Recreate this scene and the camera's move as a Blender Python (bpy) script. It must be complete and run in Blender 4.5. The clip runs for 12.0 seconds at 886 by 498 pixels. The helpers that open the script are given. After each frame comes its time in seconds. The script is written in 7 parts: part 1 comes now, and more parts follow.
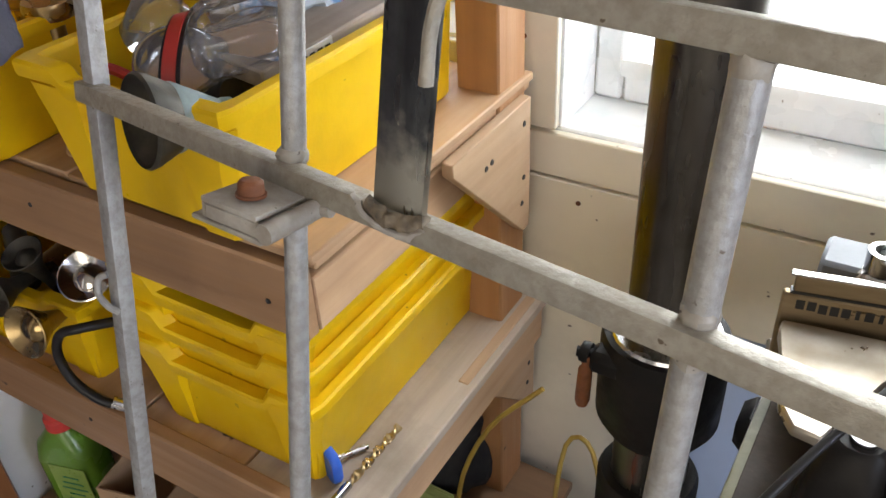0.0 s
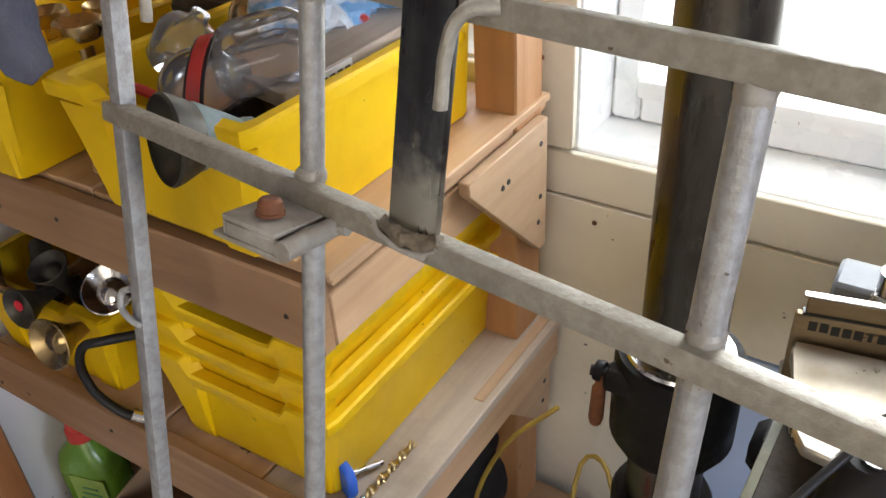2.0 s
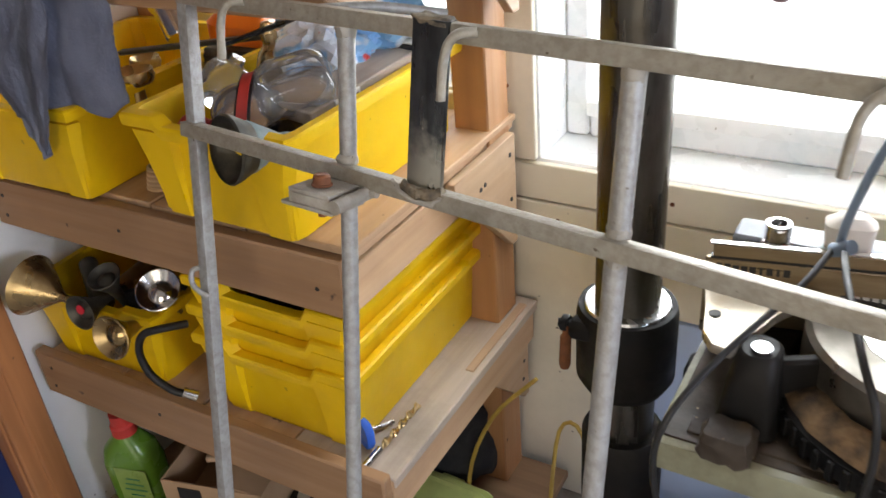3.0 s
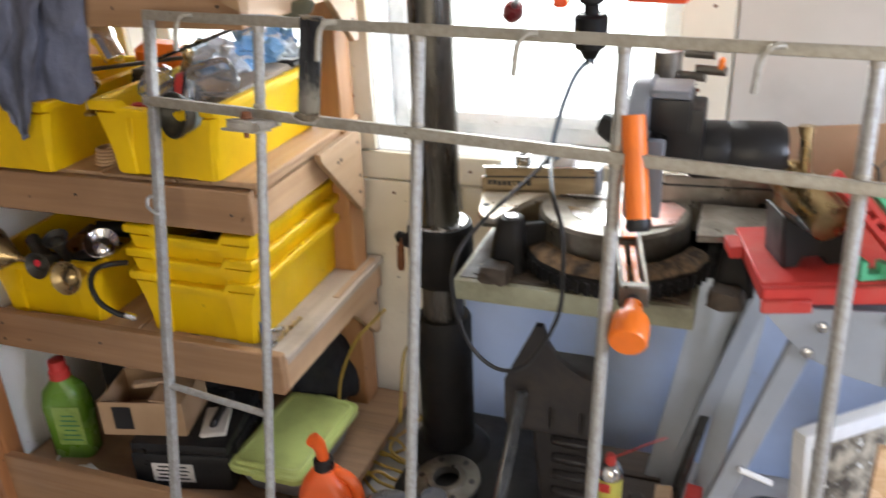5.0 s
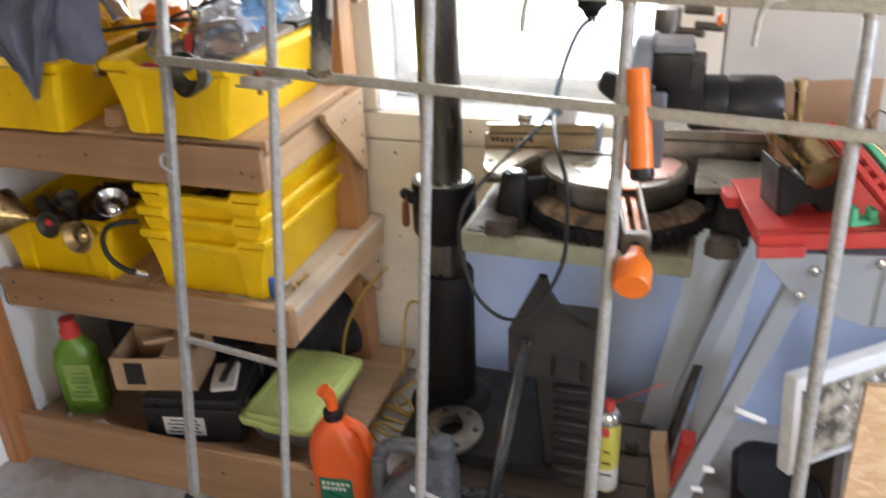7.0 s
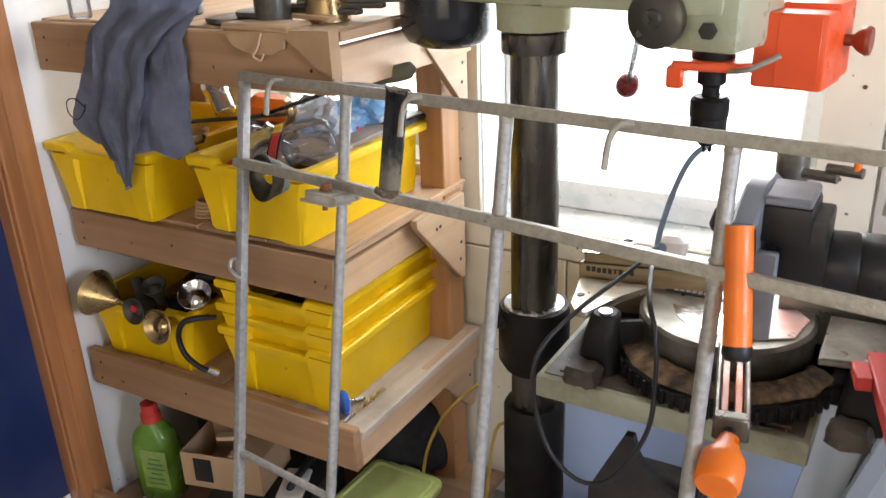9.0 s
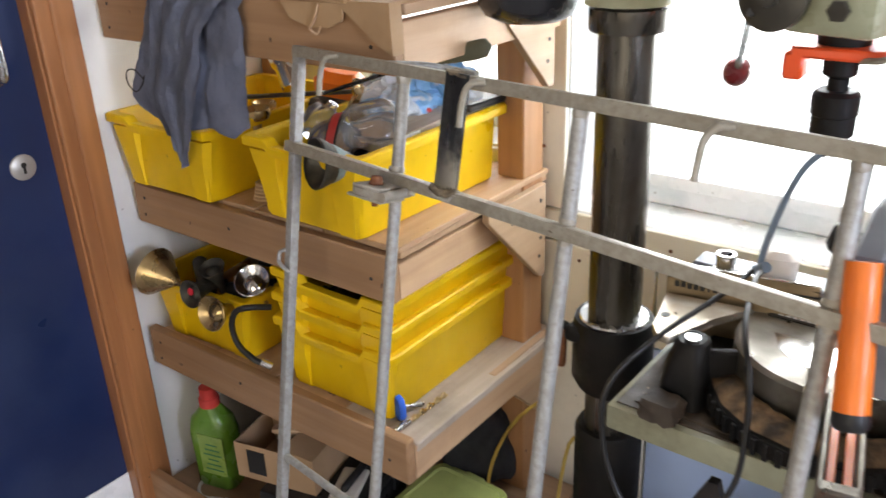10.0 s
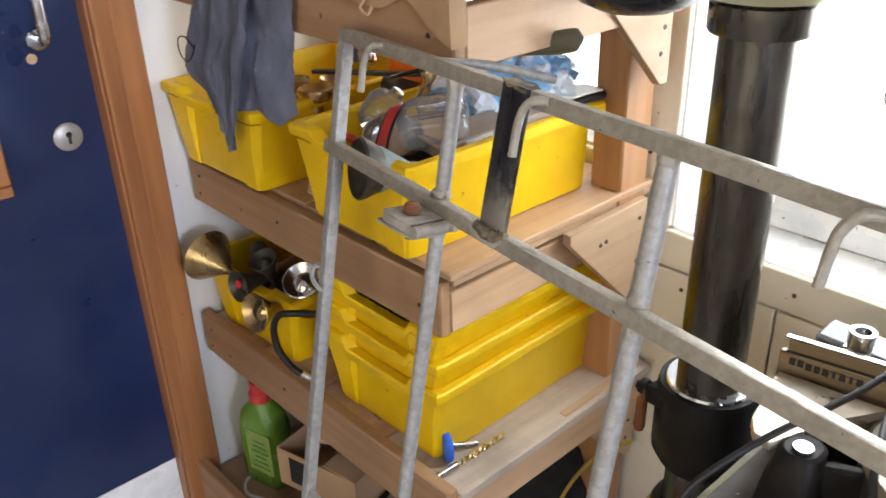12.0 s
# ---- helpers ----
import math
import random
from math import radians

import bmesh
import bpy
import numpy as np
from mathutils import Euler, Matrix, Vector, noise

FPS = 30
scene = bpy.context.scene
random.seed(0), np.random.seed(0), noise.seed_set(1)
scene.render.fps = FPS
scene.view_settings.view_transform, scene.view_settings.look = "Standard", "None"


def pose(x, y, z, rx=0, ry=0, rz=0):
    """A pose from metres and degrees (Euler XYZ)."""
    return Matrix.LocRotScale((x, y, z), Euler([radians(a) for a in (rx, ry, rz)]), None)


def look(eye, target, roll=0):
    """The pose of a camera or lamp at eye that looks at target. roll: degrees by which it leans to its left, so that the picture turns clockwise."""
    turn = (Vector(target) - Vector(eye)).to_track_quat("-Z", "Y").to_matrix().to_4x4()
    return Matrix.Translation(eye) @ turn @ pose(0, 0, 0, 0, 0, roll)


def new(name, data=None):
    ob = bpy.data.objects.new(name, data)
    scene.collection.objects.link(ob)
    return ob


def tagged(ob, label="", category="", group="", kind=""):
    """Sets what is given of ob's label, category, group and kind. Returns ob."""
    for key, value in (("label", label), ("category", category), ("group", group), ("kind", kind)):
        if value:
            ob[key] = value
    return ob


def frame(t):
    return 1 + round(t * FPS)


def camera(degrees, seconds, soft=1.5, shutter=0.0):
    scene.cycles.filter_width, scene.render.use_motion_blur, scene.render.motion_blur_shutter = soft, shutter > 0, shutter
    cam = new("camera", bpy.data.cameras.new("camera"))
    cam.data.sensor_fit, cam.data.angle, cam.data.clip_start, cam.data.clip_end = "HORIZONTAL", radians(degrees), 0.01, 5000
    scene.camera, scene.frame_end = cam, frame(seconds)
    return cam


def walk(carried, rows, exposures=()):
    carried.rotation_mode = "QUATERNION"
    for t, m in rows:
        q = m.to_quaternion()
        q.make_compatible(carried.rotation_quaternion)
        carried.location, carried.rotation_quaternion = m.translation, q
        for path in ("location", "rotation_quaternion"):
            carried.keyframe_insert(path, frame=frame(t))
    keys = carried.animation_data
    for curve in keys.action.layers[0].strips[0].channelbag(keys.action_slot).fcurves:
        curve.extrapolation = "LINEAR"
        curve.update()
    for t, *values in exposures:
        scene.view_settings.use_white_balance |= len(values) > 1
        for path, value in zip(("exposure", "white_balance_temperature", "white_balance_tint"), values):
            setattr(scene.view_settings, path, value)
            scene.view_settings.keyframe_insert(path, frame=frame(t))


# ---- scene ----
cam = camera(55.5, 12.0, shutter=0.4)
PATH = [
    (0, (0.293, 0.246, 1.32), (-0.594, 1.623, 0.171), -3.2),
    (0.5, (0.294, 0.246, 1.324), (-0.607, 1.62, 0.184), -3.6),
    (1, (0.297, 0.244, 1.325), (-0.616, 1.616, 0.192), -3.5),
    (1.5, (0.3, 0.243, 1.325), (-0.62, 1.613, 0.196), -3.4),
    (2, (0.302, 0.24, 1.328), (-0.635, 1.612, 0.215), -3.5),
    (2.5, (0.341, 0.177, 1.349), (-0.603, 1.572, 0.271), -4.2),
    (2.7, (0.369, 0.114, 1.364), (-0.566, 1.534, 0.311), -4.8),
    (4.3, (0.615, -0.359, 1.437), (-0.238, 1.246, 0.602), -3.6),
    (4.5, (0.637, -0.407, 1.43), (-0.195, 1.216, 0.609), -3.5),
    (5, (0.682, -0.566, 1.409), (0.056, 1.136, 0.565), -2.5),
    (5.5, (0.72, -0.627, 1.383), (0.37, 1.112, 0.458), -2.0),
    (6, (0.74, -0.626, 1.362), (0.526, 1.064, 0.314), -1.5),
    (6.5, (0.715, -0.63, 1.366), (0.403, 1.031, 0.297), -1.5),
    (7, (0.664, -0.637, 1.406), (0.079, 1.046, 0.498), -2.5),
    (7.2, (0.654, -0.635, 1.413), (0.008, 1.05, 0.551), -2.5),
    (8.8, (0.699, -0.467, 1.436), (-0.183, 1.159, 0.675), -2.2),
    (9, (0.716, -0.401, 1.44), (-0.225, 1.193, 0.683), -2.2),
    (9.5, (0.742, -0.287, 1.436), (-0.291, 1.234, 0.648), -2.3),
    (10, (0.678, -0.225, 1.422), (-0.454, 1.209, 0.609), -2.4),
    (10.5, (0.588, -0.131, 1.42), (-0.601, 1.243, 0.585), -2.5),
    (11, (0.568, -0.034, 1.421), (-0.638, 1.292, 0.534), -2.2),
    (11.5, (0.575, 0.021, 1.423), (-0.664, 1.297, 0.509), -2.0),
    (12, (0.581, 0.035, 1.424), (-0.737, 1.231, 0.513), -1.6),
]
walk(cam, [(t, look(eye, target, roll)) for t, eye, target, roll in PATH],
     exposures=[(0, -0.19), (2.5, -0.17), (4.5, -0.03), (6.5, 0.0), (7.2, 0.05), (9.0, -0.07), (12, 0.01)])

# ---- world, light ----
world = bpy.data.worlds.new("sky")
scene.world = world
world.use_nodes = True
wn = world.node_tree.nodes
sky = wn.new("ShaderNodeTexSky")
sky.sky_type = "NISHITA"
sky.sun_disc = False
sky.sun_elevation, sky.sun_rotation = radians(38), radians(200)
world.node_tree.links.new(sky.outputs[0], wn["Background"].inputs[0])
wn["Background"].inputs[1].default_value = 0.12


def area(name, m, sx, sy, watts, colour):
    d = bpy.data.lights.new(name, "AREA")
    d.shape, d.size, d.size_y, d.energy, d.color = "RECTANGLE", sx, sy, watts, colour
    ob = new(name, d)
    ob.matrix_world = m
    return ob


sun = bpy.data.lights.new("sun", "SUN")
sun.energy, sun.angle, sun.color = 2.0, radians(0.5), (1.0, 0.95, 0.88)
new("sun", sun).matrix_world = look((0, 0, 5), (1.6, -1.8, 3.0))
# daylight in the window by the shelves
area("window_light", look((0.21, 1.42, 1.42), (0.21, 0.2, 0.9)), 0.68, 1.2, 30, (0.92, 0.96, 1.0))
area("second_window_light", look((-0.55, 1.42, 1.45), (-0.4, 0.2, 0.95)), 0.52, 1.0, 11, (0.86, 0.94, 1.0))
# fill lamps added at an unseen, assumed doorway behind the camera and side window
area("rear_fill_light", look((1.0, -2.55, 1.35), (-0.3, 0.7, 0.4)), 1.8, 1.5, 36, (1.0, 0.87, 0.70))
area("side_fill_light", look((2.95, -0.2, 1.5), (0.6, 0.6, 0.4)), 0.75, 0.75, 84, (0.73, 0.80, 1.0))

# ---- mesh helpers ----


def wire(nt, a, b):
    nt.links.new(a, b)


def bx(bm, c, s, m=None, bevel=0.0, seg=1):
    """A box of size s round c, turned by m, its edges rounded."""
    t = Matrix.Translation(c) @ (m.to_4x4() if m else Matrix()) @ Matrix.Diagonal((*s, 1))
    r = bmesh.ops.create_cube(bm, size=1, matrix=t)
    if bevel:
        es = list({e for v in r["verts"] for e in v.link_edges})
        bmesh.ops.bevel(bm, geom=es, offset=bevel, segments=seg, affect="EDGES", profile=0.6, clamp_overlap=True)


def frame_of(d):
    d = Vector(d).normalized()
    return d.to_track_quat("Z", "Y").to_matrix().to_4x4()


def cyl(bm, p0, p1, r0, r1=None, n=16, caps=True):
    p0, p1 = Vector(p0), Vector(p1)
    r1 = r0 if r1 is None else r1
    m = Matrix.Translation((p0 + p1) / 2) @ frame_of(p1 - p0)
    bmesh.ops.create_cone(bm, cap_ends=caps, segments=n, radius1=r0, radius2=r1, depth=(p1 - p0).length, matrix=m)


def rings(bm, rs, close=True, cap0=True, cap1=True):
    """Skin over a row of rings of points."""
    vs = [[bm.verts.new(p) for p in r] for r in rs]
    n = len(vs[0])
    for a, b in zip(vs, vs[1:]):
        for i in range(n if close else n - 1):
            j = (i + 1) % n
            bm.faces.new((a[i], a[j], b[j], b[i]))
    if cap0 and close:
        bm.faces.new(list(reversed(vs[0])))
    if cap1 and close:
        bm.faces.new(vs[-1])


def lathe(bm, prof, m=None, n=24, cap0=True, cap1=True):
    """prof: rows of radius and height, turned round m's z."""
    m = m or Matrix()
    rs = []
    for r, z in prof:
        rs.append([m @ Vector((max(r, 1e-4) * math.cos(2 * math.pi * i / n), max(r, 1e-4) * math.sin(2 * math.pi * i / n), z)) for i in range(n)])
    rings(bm, rs, True, cap0, cap1)


def smooth_path(pts, k=6):
    pts = [Vector(p) for p in pts]
    if len(pts) < 3:
        return pts
    out = []
    q = [pts[0] * 2 - pts[1]] + pts + [pts[-1] * 2 - pts[-2]]
    for i in range(1, len(q) - 2):
        a, b, c, d = q[i - 1:i + 3]
        for s in range(k):
            t = s / k
            out.append(0.5 * ((2 * b) + (c - a) * t + (2 * a - 5 * b + 4 * c - d) * t * t + (3 * b - a - 3 * c + d) * t ** 3))
    out.append(pts[-1])
    return out


def tube(bm, pts, r, n=10, k=6, r1=None):
    ps = smooth_path(pts, k)
    rs = []
    up = None
    for i, p in enumerate(ps):
        d = (ps[min(i + 1, len(ps) - 1)] - ps[max(i - 1, 0)]).normalized()
        if up is None:
            up = d.orthogonal().normalized()
        up = (up - d * up.dot(d)).normalized()
        w = d.cross(up)
        rr = r if r1 is None else r + (r1 - r) * i / (len(ps) - 1)
        rs.append([p + rr * (math.cos(2 * math.pi * j / n) * up + math.sin(2 * math.pi * j / n) * w) for j in range(n)])
    rings(bm, rs)


def prism(bm, poly, h, m=None, bevel=0.0):
    """A flat outline (x, y) thickened from 0 to h along m's z."""
    m = m or Matrix()
    before = set(bm.edges)
    rings(bm, [[m @ Vector((x, y, 0)) for x, y in poly], [m @ Vector((x, y, h)) for x, y in poly]])
    if bevel:
        es = [e for e in bm.edges if e not in before]
        bmesh.ops.bevel(bm, geom=es, offset=bevel, segments=1, affect="EDGES", clamp_overlap=True)


def rrect(w, d, r, n=5):
    """A rectangle with round corners, as an outline."""
    out = []
    for cx, cy, a0 in ((w / 2 - r, d / 2 - r, 0), (-w / 2 + r, d / 2 - r, 90), (-w / 2 + r, -d / 2 + r, 180), (w / 2 - r, -d / 2 + r, 270)):
        for i in range(n):
            a = radians(a0 + 90 * i / (n - 1))
            out.append((cx + r * math.cos(a), cy + r * math.sin(a)))
    return out


def stack(bm, rows, m=None, n=5):
    """Rounded-rectangle sections: rows of (z, width, depth, radius[, dx, dy])."""
    m = m or Matrix()
    rs = []
    for row in rows:
        z, w, d, r = row[:4]
        dx, dy = row[4:6] if len(row) > 4 else (0, 0)
        rs.append([m @ Vector((x + dx, y + dy, z)) for x, y in rrect(w, d, r, n)])
    rings(bm, rs)


def wobble(bm, amount, scale, seed=0.0):
    for v in bm.verts:
        v.co += noise.noise_vector(v.co * scale + Vector((seed, seed * 2, seed * 3))) * amount


def finish(bm, sharp=38):
    bmesh.ops.recalc_face_normals(bm, faces=bm.faces[:])
    for f in bm.faces:
        f.smooth = True
    lim = radians(sharp)
    for e in bm.edges:
        if len(e.link_faces) == 2 and e.calc_face_angle(0) > lim:
            e.smooth = False


def part(name, bm, material, parent=None, label="", sharp=38):
    """Links a bmesh as one mesh object under a thing or a part."""
    finish(bm, sharp)
    me = bpy.data.meshes.new(name)
    bm.to_mesh(me)
    bm.free()
    for mt in (material if isinstance(material, (list, tuple)) else (material,)):
        me.materials.append(mt)
    ob = new(name, me)
    if parent:
        ob.parent = parent
    if label:
        ob["label"] = label
    return ob


def thing(name, label, category, loc=(0, 0, 0), rz=0.0, group="", kind="", m=None):
    ob = new(name)
    ob.empty_display_size = 0.05
    ob.matrix_world = m if m else pose(*loc, 0, 0, rz)
    return tagged(ob, label, category, group, kind)


def solo(name, bm, material, label, category, group="", kind="", sharp=38):
    return tagged(part(name, bm, material, None, "", sharp), label, category, group, kind)


B = bmesh.new

# ---- materials ----


def mat(name, a, b=None, rough=0.5, metal=0.0, scale=6.0, detail=6.0, lo=0.35, hi=0.65, stretch=(1, 1, 1), bump=0.15, bscale=120.0, rvar=0.15,
        dirt=None, dscale=3.0, damount=0.5, spots=None, sscale=40.0, samount=0.62, coat=0.0, spec=0.5, per_object=0.0, bdist=0.002):
    """Two colours mixed by noise, stains over them, specks, fine relief and uneven gloss."""
    mt = bpy.data.materials.new(name)
    mt.use_nodes = True
    nt = mt.node_tree
    p = nt.nodes["Principled BSDF"]
    tc = nt.nodes.new("ShaderNodeTexCoord")
    mp = nt.nodes.new("ShaderNodeMapping")
    mp.inputs["Scale"].default_value = stretch
    wire(nt, tc.outputs["Object"], mp.inputs[0])

    def nz(sc, det=4.0, src=mp.outputs[0], rgh=0.55):
        n = nt.nodes.new("ShaderNodeTexNoise")
        n.inputs["Scale"].default_value, n.inputs["Detail"].default_value, n.inputs["Roughness"].default_value = sc, det, rgh
        wire(nt, src, n.inputs["Vector"])
        return n.outputs[0]

    def ramp(src, x0, x1):
        r = nt.nodes.new("ShaderNodeMapRange")
        r.inputs[1].default_value, r.inputs[2].default_value = x0, x1
        wire(nt, src, r.inputs[0])
        return r.outputs[0]

    def mix(f, c0, c1):
        x = nt.nodes.new("ShaderNodeMix")
        x.data_type = "RGBA"
        if isinstance(f, float):
            x.inputs[0].default_value = f
        else:
            wire(nt, f, x.inputs[0])
        for s, c in ((x.inputs[6], c0), (x.inputs[7], c1)):
            if isinstance(c, tuple):
                s.default_value = (*c, 1)
            else:
                wire(nt, c, s)
        return x.outputs[2]

    b = b or tuple(v * 0.8 for v in a)
    base = nz(scale, detail)
    col = mix(ramp(base, lo, hi), a, b)
    if per_object:
        oi = nt.nodes.new("ShaderNodeObjectInfo")
        h = nt.nodes.new("ShaderNodeHueSaturation")
        wire(nt, ramp(oi.outputs["Random"], -1.0, 1.0), h.inputs["Fac"])
        rr = nt.nodes.new("ShaderNodeMapRange")
        rr.inputs[3].default_value, rr.inputs[4].default_value = 1 - per_object, 1 + per_object
        wire(nt, oi.outputs["Random"], rr.inputs[0])
        wire(nt, rr.outputs[0], h.inputs["Value"])
        h.inputs["Fac"].default_value = 1
        wire(nt, col, h.inputs["Color"])
        col = h.outputs[0]
    if dirt:
        dn = nz(dscale, 7.0, tc.outputs["Object"], 0.65)
        f = ramp(dn, 0.48, 0.75)
        mm = nt.nodes.new("ShaderNodeMath")
        mm.operation = "MULTIPLY"
        mm.inputs[1].default_value = damount
        wire(nt, f, mm.inputs[0])
        col = mix(mm.outputs[0], col, dirt)
    if spots:
        sn = nz(sscale, 2.0, tc.outputs["Object"])
        col = mix(ramp(sn, samount, samount + 0.04), col, spots)
    wire(nt, col, p.inputs["Base Color"])
    rn = nz(scale * 2.3, 3.0)
    rm = nt.nodes.new("ShaderNodeMapRange")
    rm.inputs[1].default_value, rm.inputs[2].default_value = 0.3, 0.7
    rm.inputs[3].default_value, rm.inputs[4].default_value = max(rough - rvar, 0.03), min(rough + rvar, 1)
    wire(nt, rn, rm.inputs[0])
    wire(nt, rm.outputs[0], p.inputs["Roughness"])
    p.inputs["Metallic"].default_value = metal
    p.inputs["Specular IOR Level"].default_value = spec
    p.inputs["Coat Weight"].default_value = coat
    if bump:
        bn = nt.nodes.new("ShaderNodeBump")
        bn.inputs["Strength"].default_value, bn.inputs["Distance"].default_value = bump, bdist
        wire(nt, nz(bscale, 5.0), bn.inputs["Height"])
        wire(nt, bn.outputs[0], p.inputs["Normal"])
    return mt


def clear(name, colour, rough=0.08, body=0.06):
    """Thin clear plastic or glass: see-through, a little milky, glossier at a slant."""
    mt = bpy.data.materials.new(name)
    mt.use_nodes = True
    nt = mt.node_tree
    outn = nt.nodes["Material Output"]
    p = nt.nodes["Principled BSDF"]
    p.inputs["Base Color"].default_value = (*colour, 1)
    p.inputs["Roughness"].default_value = rough
    tr_ = nt.nodes.new("ShaderNodeBsdfTransparent")
    tr_.inputs[0].default_value = (*colour, 1)
    gl_ = nt.nodes.new("ShaderNodeBsdfGlossy")
    gl_.inputs["Roughness"].default_value = rough
    fz = nt.nodes.new("ShaderNodeFresnel")
    fz.inputs[0].default_value = 1.5
    m1 = nt.nodes.new("ShaderNodeMixShader")
    wire(nt, fz.outputs[0], m1.inputs[0])
    wire(nt, tr_.outputs[0], m1.inputs[1])
    wire(nt, gl_.outputs[0], m1.inputs[2])
    m2 = nt.nodes.new("ShaderNodeMixShader")
    m2.inputs[0].default_value = body
    wire(nt, m1.outputs[0], m2.inputs[1])
    wire(nt, p.outputs[0], m2.inputs[2])
    wire(nt, m2.outputs[0], outn.inputs[0])
    return mt


def wood(name, a, b, axis, rough=0.6, dirt=(0.16, 0.1, 0.06), damount=0.35, spots=(0.05, 0.03, 0.02), samount=0.74):
    st = {"x": (0.8, 14, 14), "y": (14, 0.8, 14), "z": (14, 14, 0.8)}[axis]
    return mat(name, a, b, rough, scale=2.2, detail=9, lo=0.3, hi=0.7, stretch=st, bump=0.25, bscale=14, rvar=0.12, dirt=dirt, dscale=4.0, damount=damount,
               spots=spots, sscale=26, samount=samount, per_object=0.1)


# fascia and kick board pine (x) is a darker tone than the planks (y)
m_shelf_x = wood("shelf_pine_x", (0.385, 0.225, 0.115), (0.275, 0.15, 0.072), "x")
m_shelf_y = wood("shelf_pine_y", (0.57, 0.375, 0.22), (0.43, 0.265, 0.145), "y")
m_post = wood("post_pine", (0.50, 0.265, 0.115), (0.38, 0.185, 0.078), "z")
# bottom board's pine and stains darkened to hold the shade under the low shelf
m_base_board = wood("shaded_base_board", (0.33, 0.20, 0.11), (0.21, 0.125, 0.068), "x", dirt=(0.06, 0.045, 0.03), damount=0.6)
m_gusset = wood("plywood", (0.48, 0.33, 0.205), (0.37, 0.245, 0.145), "y")
m_old_plank = wood("old_plank_y", (0.52, 0.44, 0.36), (0.36, 0.29, 0.23), "y", dirt=(0.1, 0.08, 0.06), damount=0.6)
m_frame_wood = wood("door_frame_wood", (0.44, 0.19, 0.07), (0.29, 0.115, 0.042), "z", rough=0.4)
m_raw_x = wood("raw_timber", (0.6, 0.42, 0.26), (0.48, 0.3, 0.17), "x")
m_wall = mat("white_wall_paint", (0.86, 0.84, 0.80), (0.79, 0.77, 0.72), 0.6, scale=3, bump=0.35, bscale=45, dirt=(0.45, 0.41, 0.35), dscale=2.2, damount=0.35, spots=(0.2, 0.15, 0.1), sscale=55, samount=0.735)
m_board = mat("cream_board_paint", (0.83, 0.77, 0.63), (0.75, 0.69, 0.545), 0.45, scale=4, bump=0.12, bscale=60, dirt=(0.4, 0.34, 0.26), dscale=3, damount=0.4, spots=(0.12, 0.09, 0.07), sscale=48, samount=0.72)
m_blue_board = mat("pale_blue_grey_board_paint", (0.49, 0.60, 0.82), (0.43, 0.53, 0.73), 0.5, scale=4, bump=0.1, dirt=(0.4, 0.4, 0.4), dscale=3, damount=0.35, spots=(0.2, 0.19, 0.18), sscale=44, samount=0.735)
m_white_gloss = mat("window_white_paint", (0.90, 0.90, 0.88), (0.84, 0.84, 0.82), 0.3, scale=5, bump=0.1, dirt=(0.35, 0.47, 0.47), dscale=9, damount=0.35, spots=(0.3, 0.24, 0.18), sscale=70, samount=0.74)
# ceiling, south and east walls are out of view; darkened to cut bounced light
m_ceiling = mat("dulled_ceiling_paint", (0.42, 0.38, 0.33), (0.33, 0.29, 0.25), 0.8, scale=4, dirt=(0.2, 0.17, 0.14), dscale=2)
m_dull_wall = mat("dulled_wall_paint", (0.50, 0.47, 0.43), (0.40, 0.37, 0.33), 0.7, scale=3, bump=0.3, bscale=45, dirt=(0.25, 0.21, 0.17), dscale=2)
# cream board paint darkened to stand in for weaker light right of the window
m_right_board = mat("shaded_cream_paint", (0.60, 0.56, 0.49), (0.53, 0.49, 0.42), 0.5, scale=4, bump=0.12, bscale=60, dirt=(0.34, 0.3, 0.25), dscale=3, damount=0.4, spots=(0.12, 0.09, 0.07), sscale=48, samount=0.735)
m_floor = mat("concrete_floor", (0.44, 0.425, 0.405), (0.32, 0.305, 0.285), 0.65, scale=5, bump=0.3, bscale=70, dirt=(0.19, 0.13, 0.075), dscale=5.5, damount=1.0, spots=(0.5, 0.37, 0.22), sscale=75, samount=0.69)
m_blue_door = mat("navy_door_paint", (0.009, 0.024, 0.092), (0.007, 0.018, 0.070), 0.4, scale=3, bump=0.06, dirt=(0.05, 0.07, 0.13), dscale=2, damount=0.4, spots=(0.35, 0.36, 0.4), sscale=30, samount=0.77)
m_yellow = mat("yellow_plastic", (0.86, 0.56, 0.004), (0.80, 0.50, 0.003), 0.42, scale=5, bump=0.1, bscale=220, dirt=(0.46, 0.29, 0.015), dscale=5, damount=0.35, spec=0.35, spots=(0.35, 0.2, 0.02), sscale=60, samount=0.745)
m_galv = mat("galvanised_tube", (0.38, 0.375, 0.355), (0.31, 0.30, 0.275), 0.46, metal=0.35, scale=110, detail=12, lo=0.42, hi=0.60, bump=0.5, bscale=200, dirt=(0.20, 0.165, 0.12), dscale=26, damount=0.35, spots=(0.13, 0.10, 0.07), sscale=140, samount=0.725)
# same weathered zinc, tinted beige for the warm light the rails reflect
m_rail = mat("warm_lit_zinc", (0.38, 0.35, 0.285), (0.32, 0.29, 0.23), 0.48, metal=0.35, scale=110, detail=12, lo=0.42, hi=0.60, bump=0.5, bscale=200, dirt=(0.20, 0.16, 0.11), dscale=26, damount=0.35, spots=(0.14, 0.105, 0.07), sscale=140, samount=0.73)
